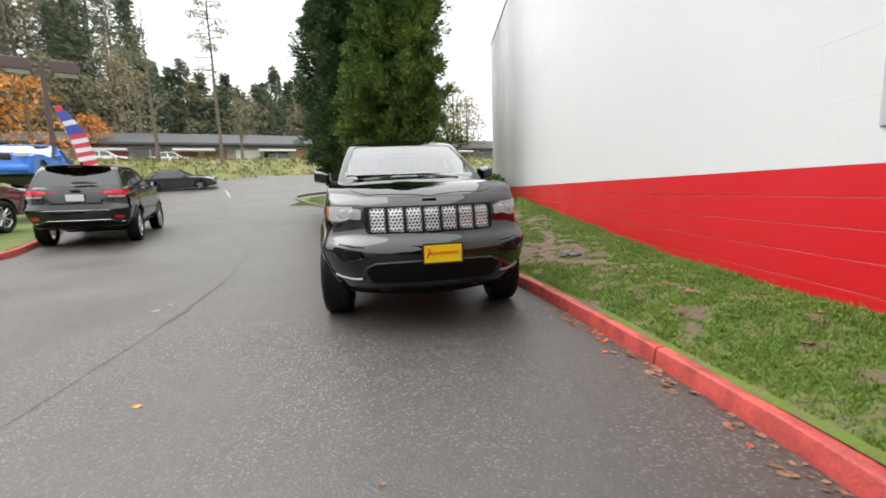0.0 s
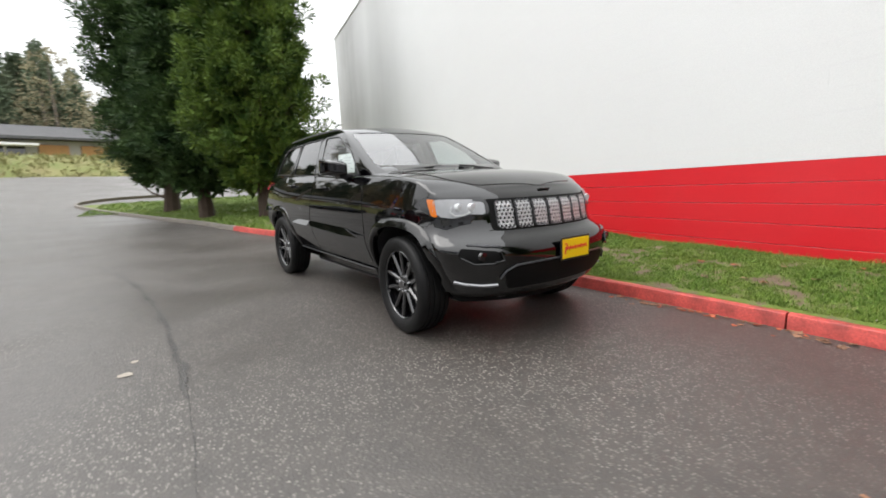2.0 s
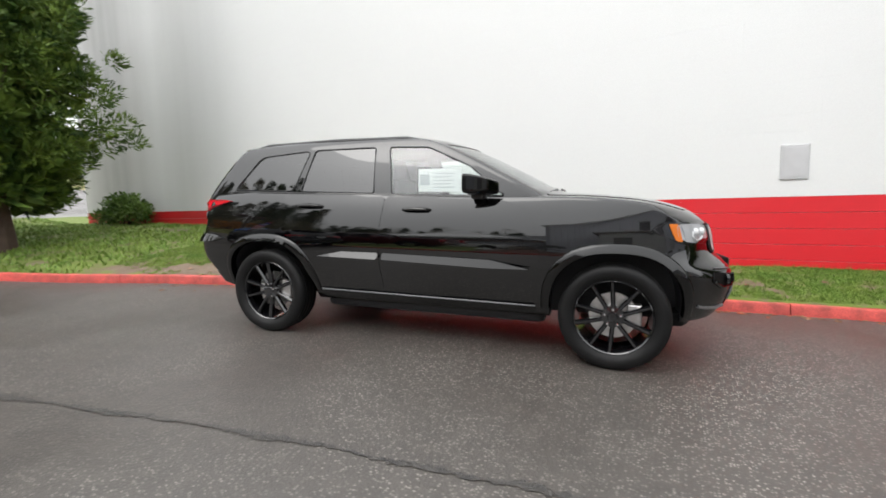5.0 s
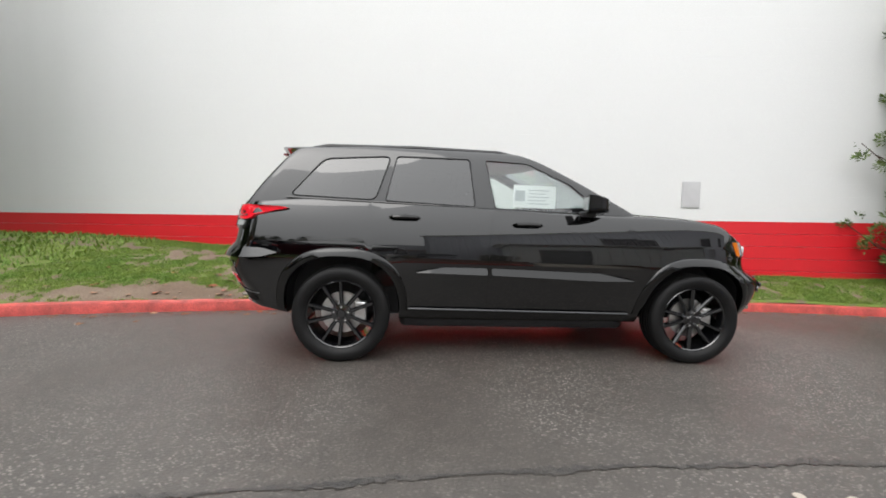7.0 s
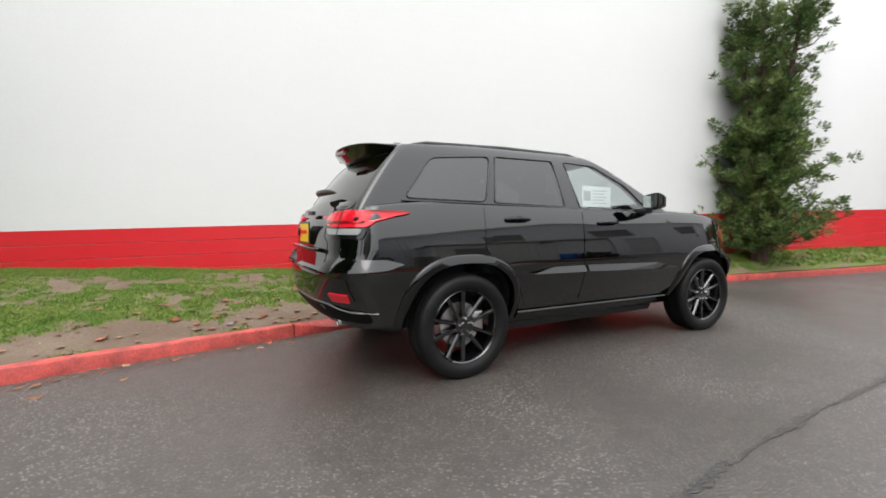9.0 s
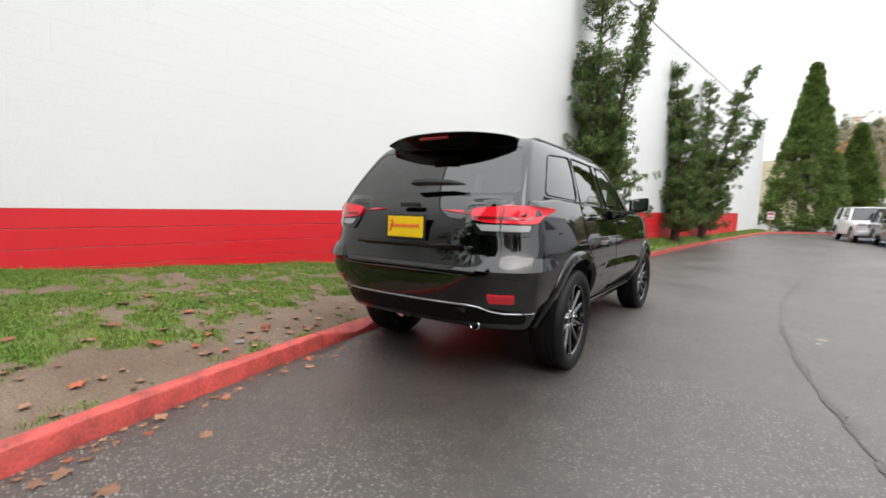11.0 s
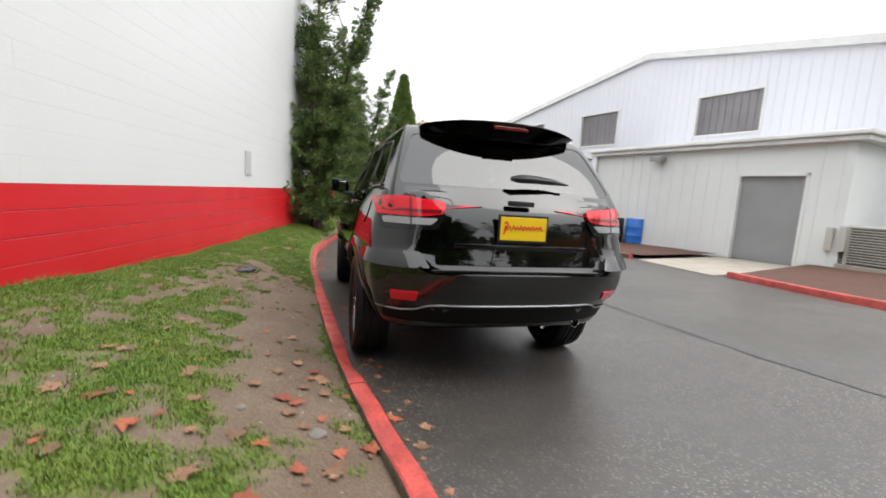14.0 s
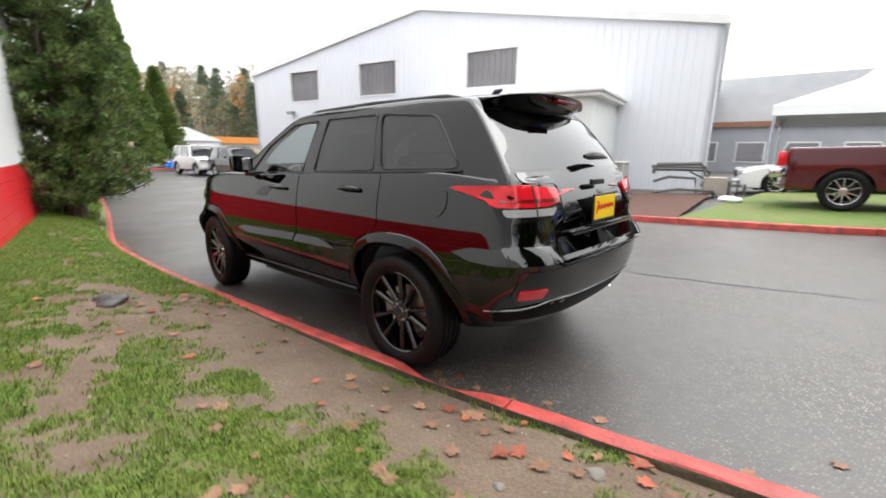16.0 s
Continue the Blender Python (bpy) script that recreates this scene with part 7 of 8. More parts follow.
# ================= other vehicles =================
def plain_vehicle(name, label, paint, shape, at, group="", rim=None, lights=True):
    """A lesser car: rounded body, glazed cabin, lamps, bumpers and wheels. shape: sizes by name."""
    S = dict(L=4.7, W=1.82, H=1.45, belt=0.92, bonnet=0.86, base=2.75, r=0.33, cab0=-1.5, cab1=0.85, roof0=-1.0, roof1=0.1, low=0.22, tailz=0.95, bed=False)
    S.update(shape)
    car = empty(name, label, "car" if not S["bed"] else "pickup truck", group)
    h, w = S["L"] / 2, S["W"] / 2
    top = curve_of([(-h, S["tailz"]), (S["cab0"], S["belt"] + 0.02), (S["cab1"], S["belt"]), (h * 0.75, S["bonnet"]), (h, S["bonnet"] - 0.18)])
    def tub(a, b, c):
        x = lerp(-h, h, a)
        z = lerp(S["low"], top(x) + 0.03 * (1 - b * b), c)
        pull = 0.10 * b * b + 0.10 * b ** 6
        x += -pull if a > 0.9 else pull if a < 0.1 else 0
        bulge = 1 - 0.10 * max(0, (z - 0.75 * S["belt"]) / S["belt"]) - 0.05 * max(0, 0.45 - c)
        return x, b * w * bulge, z
    me = lattice([0, 0.02, 0.08, 0.25, 0.45, 0.65, 0.85, 0.95, 0.985, 1], [-1, -0.93, -0.5, 0, 0.5, 0.93, 1], [0, 0.08, 0.35, 0.6, 0.85, 0.95, 1], tub, 1)
    arch = bmesh.new()
    axles = (-S["base"] / 2, S["base"] / 2)
    for x in axles:
        for s in (-1, 1):
            bmesh.ops.create_cone(arch, cap_ends=True, segments=24, radius1=S["r"] * 1.17, radius2=S["r"] * 1.17, depth=0.5, matrix=Matrix.Translation((x, s * (w - 0.05), S["r"])) @ Matrix.Rotation(radians(90), 4, "X"))
    if S["bed"]:
        box(arch, (-h + 0.10, -w + 0.10, S["belt"] - 0.55), (S["cab0"] - 0.12, w - 0.10, S["belt"] + 0.4))
    am = bpy.data.meshes.new("arch")
    arch.to_mesh(am)
    arch.free()
    for q in (me, am):
        q.materials.append(paint)
        q.materials.append(M["cabin"])
    am.polygons.foreach_set("material_index", [1] * len(am.polygons))
    me = boolean(me, am, "DIFFERENCE")
    me.polygons.foreach_set("use_smooth", [True] * len(me.polygons))
    for e in me.edges:
        pass
    me.set_sharp_from_angle(angle=radians(38))
    b = new("body", me)
    b.parent = car
    def cab(a, b_, c):
        z = lerp(S["belt"] - 0.05, S["H"] + 0.02 * (1 - b_ * b_), c)
        x = lerp(lerp(S["cab0"], S["roof0"], c), lerp(S["cab1"], S["roof1"], c), a)
        return x, b_ * lerp(w * 0.93, w * 0.72, c), z
    g = lattice([0, 0.04, 0.3, 0.7, 0.96, 1], [-1, -0.94, 0, 0.94, 1], [0, 0.15, 0.75, 0.93, 1], cab, 1)
    g.materials.append(M["dark_glass"])
    g.polygons.foreach_set("use_smooth", [True] * len(g.polygons))
    go = new("glazing", g)
    go.parent = car
    tagged(go, "dark car glazing")
    def lid(a, b_, c):
        z = S["H"] - 0.045 + 0.06 * c + 0.02 * (1 - b_ * b_)
        return lerp(S["roof0"] - 0.05, S["roof1"] + 0.05, a), b_ * w * (0.745 - 0.03 * c), z
    g = lattice([0, 0.05, 0.5, 0.95, 1], [-1, -0.92, 0, 0.92, 1], [0, 0.4, 1], lid, 1)
    g.materials.append(paint)
    g.polygons.foreach_set("use_smooth", [True] * len(g.polygons))
    ro = new("roof", g)
    ro.parent = car
    for s in (-1, 1):
        for x0, x1 in ((S["cab1"], S["roof1"]), (lerp(S["cab0"], S["cab1"], 0.45), lerp(S["roof0"], S["roof1"], 0.45)), (S["cab0"], S["roof0"])):
            bm = bmesh.new()
            tube(bm, [(x0, s * w * 0.935, S["belt"] - 0.03), (x1, s * w * 0.735, S["H"] - 0.02)], [0.045, 0.04], 6)
            part("pillar", bm, paint, car, smooth=True)
        bm = boxes(((S["cab1"] - 0.42, min(s * (w - 0.02), s * (w + 0.17)), S["belt"] + 0.02), (S["cab1"] - 0.30, max(s * (w - 0.02), s * (w + 0.17)), S["belt"] + 0.16), 0.03))
        part("door_mirror", bm, paint, car, smooth=True)
        bm = boxes(((h - 0.30, min(s * w * 0.55, s * w * 0.90), S["bonnet"] - 0.24), (h - 0.035, max(s * w * 0.55, s * w * 0.90), S["bonnet"] - 0.10), 0.03))
        part("head_lamp", bm, M["clear_lens"], car, "clear head lamp", smooth=True)
        if S["bed"]:
            bm = boxes(((-h - 0.005, min(s * w * 0.80, s * (w - 0.02)), S["belt"] - 0.36), (-h + 0.14, max(s * w * 0.80, s * (w - 0.02)), S["belt"] - 0.06), 0.02))
        else:
            bm = boxes(((-h - 0.005, min(s * w * 0.55, s * w * 0.92), S["tailz"] - 0.28), (-h + 0.18, max(s * w * 0.55, s * w * 0.92), S["tailz"] - 0.13), 0.03))
        part("tail_lamp", bm, M["red_lens"], car, "red tail lamp", smooth=True)
    bm = boxes(((h - 0.08, -w * 0.5, S["bonnet"] - 0.34), (h + 0.012, w * 0.5, S["bonnet"] - 0.14), 0.02))
    part("grille", bm, M["black_plastic"], car, smooth=True)
    for x0, x1, nm in ((h - 0.10, h + 0.05, "front_bumper"), (-h - (0.14 if S["bed"] else 0.04), -h + 0.12, "rear_bumper")):
        bm = boxes(((x0, -w * 0.92, S["low"] + (0.25 if S["bed"] else 0.06)), (x1, w * 0.92, S["low"] + (0.47 if S["bed"] else 0.28)), 0.05))
        part(nm, bm, M["chrome"] if S["bed"] else paint, car, "chrome bumper" if S["bed"] else "", smooth=True)
    bm = boxes(((-h * 0.8, -w * 0.8, S["low"] - 0.06), (h * 0.8, w * 0.8, S["low"] + 0.1), 0.02))
    part("underbody", bm, M["cabin"], car)
    for x in axles:
        for s in (-1, 1):
            wheel(car, (x, s * (w - 0.13), S["r"]), s, S["r"], 0.22 if not S["bed"] else 0.27, S["r"] * 0.66, 10, rim or M["alloy"], "bright alloy rim", detail=False)
    car.matrix_world = at
    return car


def lifted(m, dz):
    return Matrix.Translation((0, 0, dz)) @ m


plain_vehicle("pickup_truck", "maroon pickup truck with chrome bumper on the display lawn", M["maroon_paint"], dict(L=5.82, W=2.02, H=1.93, belt=1.28, bonnet=1.22, base=3.57, r=0.41, cab0=-0.55, cab1=1.35, roof0=-0.45, roof1=0.75, low=0.42, tailz=1.30, bed=True), lifted(on_ground(-3.32, -11.13, 193), 0.11))
plain_vehicle("sports_car", "white sports car parked by the hall corner", M["white_paint"], dict(L=4.78, W=1.9, H=1.36, belt=0.90, bonnet=0.86, low=0.20, cab0=-1.7, cab1=0.75, roof0=-1.0, roof1=-0.1, tailz=0.98), lifted(on_ground(-0.55, -15.0, 22), 0.02))
plain_vehicle("parked_car", "white car behind the pickup truck", M["white_paint"], dict(H=1.62, belt=1.0, bonnet=0.98, cab0=-2.1, roof0=-1.7), on_ground(-5.6, -16.0, 200))
bx, by = spot(43.2, 21.5)
plain_vehicle("display_car", "bright blue car raised on a display ramp", M["blue_paint"], dict(L=4.9, H=1.5, belt=0.98, bonnet=0.98, cab0=-1.9, cab1=0.6, roof0=-1.1, roof1=-0.2, r=0.36), pose(bx, by, 1.78, 0, -3, 25))
ramp = empty("display_ramp", "dark steel display ramp under the blue car", "ramp", at=pose(bx, by, -0.27, 0, 0, 25))
for s in (-1, 1):
    part("track", boxes(((-2.3, min(s * 0.6, s * 1.0), 1.93), (2.3, max(s * 0.6, s * 1.0), 2.05), 0.02)), M["maroon_paint"], ramp)
    for x in (-1.9, 1.9):
        part("leg", boxes(((x - 0.06, s * 0.8 - 0.06, -0.2), (x + 0.06, s * 0.8 + 0.06, 1.93), 0.01)), M["dark_wood"], ramp)
plain_vehicle("dark_suv", "charcoal sport utility parked at the hall's far corner", M["dark_paint"], dict(L=4.8, W=1.9, H=1.78, belt=1.12, bonnet=1.08, cab0=-2.2, cab1=0.9, roof0=-1.9, roof1=0.1, low=0.3, r=0.38, tailz=1.1), on_ground(24.6, -4.2, 192), "cars at the yard's end")
plain_vehicle("white_jeep", "white boxy off-road car at the yard's end", M["white_paint"], dict(L=4.2, W=1.85, H=1.85, belt=1.18, bonnet=1.15, cab0=-1.9, cab1=0.7, roof0=-1.85, roof1=0.35, low=0.38, r=0.40, tailz=1.2), on_ground(28.6, -2.7, 195), "cars at the yard's end")
plain_vehicle("blue_car", "blue car parked at the yard's end", M["blue_paint"], dict(), on_ground(35.2, -3.6, 95), "cars at the yard's end")
sx, sy = spot(30.8, 35.6)
plain_vehicle("street_car", "dark blue car on the street before the grass bank", M["dark_paint"], dict(H=1.35), on_ground(sx, sy, 114))
for ang in (31.0, 36.9):
    sx, sy = spot(ang, 57.0)
    plain_vehicle("parked_car", "white saloon car parked on the bank by the motel", M["white_paint"], dict(), pose(sx, sy, 5.0, 0, 0, 114), "cars by the motel")
# the second sport utility, of the same make, with bright wheels
other = copy_thing(jeep, on_ground(-5.45, -8.08, 205))
other.name = "sport_utility_car"
tagged(other, "black sport utility car with bright wheels parked across the yard", "car")
for o in other.children_recursive:
    swap = {"rim": M["alloy"], "plate_face": M["trim_white"], "bumper_strip": M["chrome"], "step_plate": M["chrome"]}
    for key, m in swap.items():
        if o.type == "MESH" and o.name.split(".")[0] == key:
            o.material_slots[0].link = "OBJECT"
            o.material_slots[0].material = m
            if key == "rim":
                tagged(o, "bright alloy rim")
            if key == "plate_face":
                tagged(o, "pale plate")
for o in [o for o in other.children_recursive if o.name.split(".")[0] in ("lettering", "price_sheet", "printed_panel", "print_line")]:
    bpy.data.objects.remove(o)

# ================= fixtures of the yard =================
def drum(x, y, mat, label, h=0.88, r=0.29):
    e = empty("drum", label, "drum", "drums by the annex", at=Matrix.Translation((x, y, GZ(x, y) + 0.10)))
    bm = bmesh.new()
    prof = [(0.01, 0), (r - 0.02, 0), (r, 0.02)]
    for z in (0.30, 0.60):
        prof += [(r, z * h / 0.9 - 0.03), (r + 0.014, z * h / 0.9), (r, z * h / 0.9 + 0.03)]
    prof += [(r, h - 0.02), (r - 0.01, h), (r - 0.03, h - 0.005), (r - 0.04, h - 0.025), (0.01, h - 0.025)]
    lathe(bm, prof, 28, "z")
    part("shell", bm, mat, e, smooth=True)
    bm = bmesh.new()
    lathe(bm, [(0.001, h - 0.005), (0.03, h - 0.005), (0.035, h - 0.025)], 10, "z", Matrix.Translation((0.15, 0.05, 0)))
    part("bung", bm, M["black_plastic"], e)


drum(9.75, -7.95, M["blue_drum"], "blue plastic drum by the annex wall")
drum(10.2, -7.45, M["black_drum"], "black drum by the annex wall")
drum(10.55, -7.05, M["black_drum"], "black drum by the annex wall")
drum(10.0, -6.9, M["black_drum"], "low black tub beside the drums", 0.45, 0.2)
drum(10.35, -6.6, M["black_drum"], "low black tub beside the drums", 0.55, 0.22)

def cooling_unit(u, n, w, d, h, label):
    at = Matrix.Translation(annex_at(u, n, 0)) @ Matrix.Rotation(radians(20), 4, "Z")
    at.translation.z = GZ(at.translation.x, at.translation.y) + 0.10
    e = empty("cooling_unit", label, "air conditioner", at=at)
    part("slab", boxes(((-0.1, -0.1, -0.05), (w + 0.1, d + 0.1, 0.06), 0.01)), M["concrete"], e)
    part("case", boxes(((0.03, 0.03, 0.06), (w - 0.03, d - 0.03, h - 0.03), 0.01)), M["ac_dark"], e, "dark inner coil")
    part("lid", boxes(((0, 0, h - 0.06), (w, d, h), 0.02)), M["ac_metal"], e)
    for x in (0, w - 0.06):
        for y in (0, d - 0.06):
            part("corner_post", boxes(((x, y, 0.06), (x + 0.06, y + 0.06, h - 0.06), 0.01)), M["ac_metal"], e)
    for k in range(13):
        z = 0.12 + k * (h - 0.24) / 12
        part("louvre", boxes(((0.06, d - 0.015, z), (w - 0.06, d + 0.004, z + 0.022), 0.003)), M["ac_metal"], e)
        x = 0.1 + k * (w - 0.2) / 12
        part("louvre", boxes(((-0.004, 0.08 + k * (d - 0.16) / 12 - 0.01, 0.10), (0.015, 0.08 + k * (d - 0.16) / 12 + 0.012, h - 0.10), 0.003)), M["ac_metal"], e)


cooling_unit(-3.55, -0.85, 0.95, 0.85, 0.98, "beige cooling unit with louvred sides by the annex")
rack = empty("pipe_rack", "dark steel pipe rack beside the cooling unit", "pipe rack")
for a, b, r in (((-4.2, -0.9, 1.05), (-5.6, -1.4, 1.05), 0.05), ((-4.2, -1.0, 0.95), (-5.6, -1.5, 0.95), 0.04), ((-5.6, -1.4, 1.05), (-5.75, -1.2, 0.1), 0.045), ((-4.4, -0.4, 0.2), (-5.6, -0.9, 0.25), 0.035), ((-5.2, -1.6, 0.9), (-6.3, -1.9, 0.35), 0.03), ((-6.3, -1.9, 0.6), (-6.3, -1.9, 0.05), 0.05), ((-6.7, -2.0, 0.55), (-6.7, -2.0, 0.05), 0.05), ((-6.2, -1.9, 0.5), (-6.9, -2.1, 0.5), 0.04)):
    bm = bmesh.new()
    tube(bm, [annex_at(*a), annex_at(*b)], r, 7)
    part("pipe", bm, M["ac_dark"], rack, smooth=True)
for pts, r in (([(-4.3, -0.5, 0.85), (-4.4, -0.5, 1.12), (-5.5, -0.9, 1.16), (-5.75, -0.95, 0.9), (-5.6, -0.9, 0.5)], 0.055), ([(-4.3, -0.7, 0.6), (-4.7, -0.8, 0.75), (-5.4, -1.0, 0.72), (-5.5, -1.0, 0.12)], 0.045), ([(-4.4, -0.2, 0.3), (-5.0, -0.4, 0.42), (-5.9, -0.8, 0.38), (-6.1, -0.9, 0.1)], 0.04), ([(-5.9, -1.2, 0.1), (-5.9, -1.2, 0.62), (-6.5, -1.5, 0.66), (-6.5, -1.5, 0.1)], 0.035)):
    bm = bmesh.new()
    tube(bm, [annex_at(*p) for p in pts], r, 7)
    part("pipe", bm, M["ac_dark"], rack, smooth=True)
for u, h in ((-2.55, 1.15), (-2.3, 1.1)):
    m = boxes(((u - 0.07, 0.0, 0.55), (u + 0.07, 0.10, h), 0.01))
    for v in m.verts:
        v.co = annex_at(*v.co)
    tagged(part("meter_box", m, M["ac_metal"]), "small grey meter box on the annex corner", "meter box", "meter boxes on the annex")

sign = empty("sign_post", "small red and white sign on a timber post", "sign", at=Matrix.Translation((37.6, 2.6, GZ(37.6, 2.6))))
part("post", boxes(((-0.07, -0.07, -0.3), (0.07, 0.07, 1.35), 0.01)), M["wood"], sign)
part("board", boxes(((-0.10, -0.22, 0.95), (-0.07, 0.22, 1.55), 0.004)), M["flag_white"], sign, "white sign board")
for z0, z1 in ((1.30, 1.48), (1.06, 1.14)):
    part("sign_bar", boxes(((-0.105, -0.17, z0), (-0.10, 0.17, z1))), M["flag_red"], sign, "red bar of unreadable writing")
crate = empty("timber_box", "low timber planter at the yard's end", "planter", at=Matrix.Translation((38.2, -2.3, GZ(38.2, -2.3))))
for k in range(4):
    part("board", boxes(((-0.05, -0.9, 0.02 + k * 0.2), (0.05, 0.9, 0.2 + k * 0.2), 0.01)), M["wood"], crate)
block = boxes(((0, 0, 0), (0.6, 0.5, 0.5), 0.03))
tagged(part("concrete_block", block, M["concrete"]), "rough concrete block at the hall corner", "block").matrix_world = pose(1.35, -12.6, GZ(1.35, -12.6) + 0.08, 0, 0, 25)
bag = bmesh.new()
bmesh.ops.create_icosphere(bag, subdivisions=3, radius=0.2)
for v in bag.verts:
    v.co.z = max(-0.06, v.co.z * 0.45) + 0.03 * noise.noise(v.co * 9)
    v.co.x *= 1.4
tagged(part("white_bag", bag, M["paper"], smooth=True), "crumpled white bag on the grass", "bag").matrix_world = pose(0.35, -10.2, GZ(0.35, -10.2) + 0.17)

# feather flag
fx_, fy_ = -7.63, -10.05
flag = empty("feather_flag", "tall leaning feather flag with red stripes and a blue top", "flag", at=pose(fx_, fy_, GZ(fx_, fy_), 0, 0, -52.5))


def lean(z):
    return 0.66 * (z / 3.6) ** 1.5


bm = bmesh.new()
tube(bm, [(lean(z), 0, z) for z in (0.0, 0.8, 1.6, 2.4, 3.0, 3.4, 3.6)], [0.025, 0.022, 0.02, 0.016, 0.013, 0.01, 0.007], 6)
part("pole", bm, M["alloy"], flag, smooth=True)
for k in range(22):
    z0, z1 = 0.75 + k * 0.128, 0.75 + (k + 1) * 0.128 - 0.002
    wd = lambda z: 0.40 * min(1.0, max(0.0, (3.64 - z) / 0.8)) ** 0.7 + 0.015
    bm = bmesh.new()
    q = []
    for z, w, up in ((z0, 0.0, 0.0), (z0, wd(z0), 0.10), (z1, wd(z1), 0.10), (z1, 0.0, 0.0)):
        q.append((lean(z) - w, 0.03 * math.sin(z * 4 + w * 6), z + up - 0.05))
    v0 = [bm.verts.new(p) for p in q]
    v1 = [bm.verts.new((x, y + 0.006, z)) for x, y, z in q]
    bm.faces.new(v0)
    bm.faces.new(v1[::-1])
    for i in range(4):
        bm.faces.new((v0[i], v0[(i + 1) % 4], v1[(i + 1) % 4], v1[i]))
    part("stripe", bm, M["flag_blue"] if k > 14 and k % 3 else M["flag_red"] if k % 2 else M["flag_white"], flag)

lx, ly = spot(41.0, 24)
post = empty("yard_lamp", "brown yard lamp post with two box heads", "street lamp", at=pose(lx, ly, GZ(lx, ly) - 0.45, 0, 0, 125))
part("pole", boxes(((-0.08, -0.08, -0.3), (0.08, 0.08, 6.6), 0.01)), M["dark_wood"], post)
part("arm", boxes(((-0.75, -0.04, 6.35), (0.75, 0.04, 6.43), 0.01)), M["dark_wood"], post)
for s in (-1, 1):
    hd = part("head", boxes(((min(s * 0.30, s * 1.15), -0.35, 6.15), (max(s * 0.30, s * 1.15), 0.35, 6.62), 0.04)), M["dark_wood"], post, "brown box lamp head")
    part("lens", boxes(((min(s * 0.36, s * 1.09), -0.29, 6.135), (max(s * 0.36, s * 1.09), 0.29, 6.152))), M["clear_lens"], hd)

# tent and the grey building behind the lawn
tent = empty("canopy_tent", "large white peaked canopy tent", "tent", at=pose(-1.2, -22.3, GZ(-1.2, -22.3), 0, 0, 14))
bm = bmesh.new()
hw = 4.2
ring = [bm.verts.new((x * hw, y * hw, 2.75)) for x, y in ((-1, -1), (1, -1), (1, 1), (-1, 1))]
mid = [bm.verts.new((x * hw * 0.45, y * hw * 0.45, 3.75)) for x, y in ((-1, -1), (1, -1), (1, 1), (-1, 1))]
top_ = [bm.verts.new((x * 0.15, y * 0.15, 5.3)) for x, y in ((-1, -1), (1, -1), (1, 1), (-1, 1))]
skirt = [bm.verts.new((x * hw, y * hw, 2.40)) for x, y in ((-1, -1), (1, -1), (1, 1), (-1, 1))]
for r0, r1 in ((skirt, ring), (ring, mid), (mid, top_)):
    for i in range(4):
        bm.faces.new((r0[i], r0[(i + 1) % 4], r1[(i + 1) % 4], r1[i]))
bm.faces.new(top_)
part("roof", bm, M["tent"], tent, "white fabric roof")
for x in (-1, 1):
    for y in (-1, 1):
        bm = bmesh.new()
        tube(bm, [(x * hw * 0.98, y * hw * 0.98, -0.2), (x * hw * 0.98, y * hw * 0.98, 2.6)], 0.05, 6)
        part("pole", bm, M["alloy"], tent, smooth=True)
grey = empty("grey_building", "long grey building with small windows behind the tent", "building", at=pose(6.5, -33.5, 0, 0, 0, 14))
part("wall", boxes(((-40, -10, -0.5), (6, 0, 3.3))), material("grey_cladding", (0.30, 0.31, 0.33), 0.6, var=0.3, scale=1), grey)
part("upper_wall", boxes(((-26, -10, 3.3), (6, -0.6, 6.6))), material("pale_grey_cladding", (0.46, 0.47, 0.49), 0.6, var=0.3, scale=1), grey)
part("fascia", boxes(((-40.1, -10, 3.3), (6.1, 0.25, 3.65))), M["brick"], grey)
for k in range(16):
    w = part("window", boxes(((-39 + k * 2.8, -0.02, 0.9), (-37.3 + k * 2.8, 0.06, 2.3), 0.01)), M["trim_white"], grey)
    part("pane", boxes(((-38.92 + k * 2.8, 0.055, 0.98), (-37.38 + k * 2.8, 0.075, 2.22))), M["pane"], w)
shed = empty("white_shed", "small white gabled shed far down the street", "building", at=pose(60, -6.0, -1.0, 0, 0, 100))
part("wall", boxes(((-4, -5, -0.5), (4, 0, 3.4))), M["metal_white"], shed)
bm = prism([(-4.3, 3.35), (0, 5.0), (4.3, 3.35)], "y", -5.2, 0.3)
part("roof", bm, M["trim_white"], shed)
part("door", boxes(((-1.4, -0.02, -0.4), (1.4, 0.06, 2.6), 0.01)), M["grey_door"], shed)
shop = empty("orange_shop", "low shop with an orange fascia far off", "building", at=pose(88, -14, -1.0, 0, 0, 95))
part("wall", boxes(((-9, -6, -0.5), (9, 0, 3.4))), M["motel_wall"], shop)
part("fascia", boxes(((-9.2, -6, 3.4), (9.2, 0.4, 4.6))), M["leaf_orange"], shop)

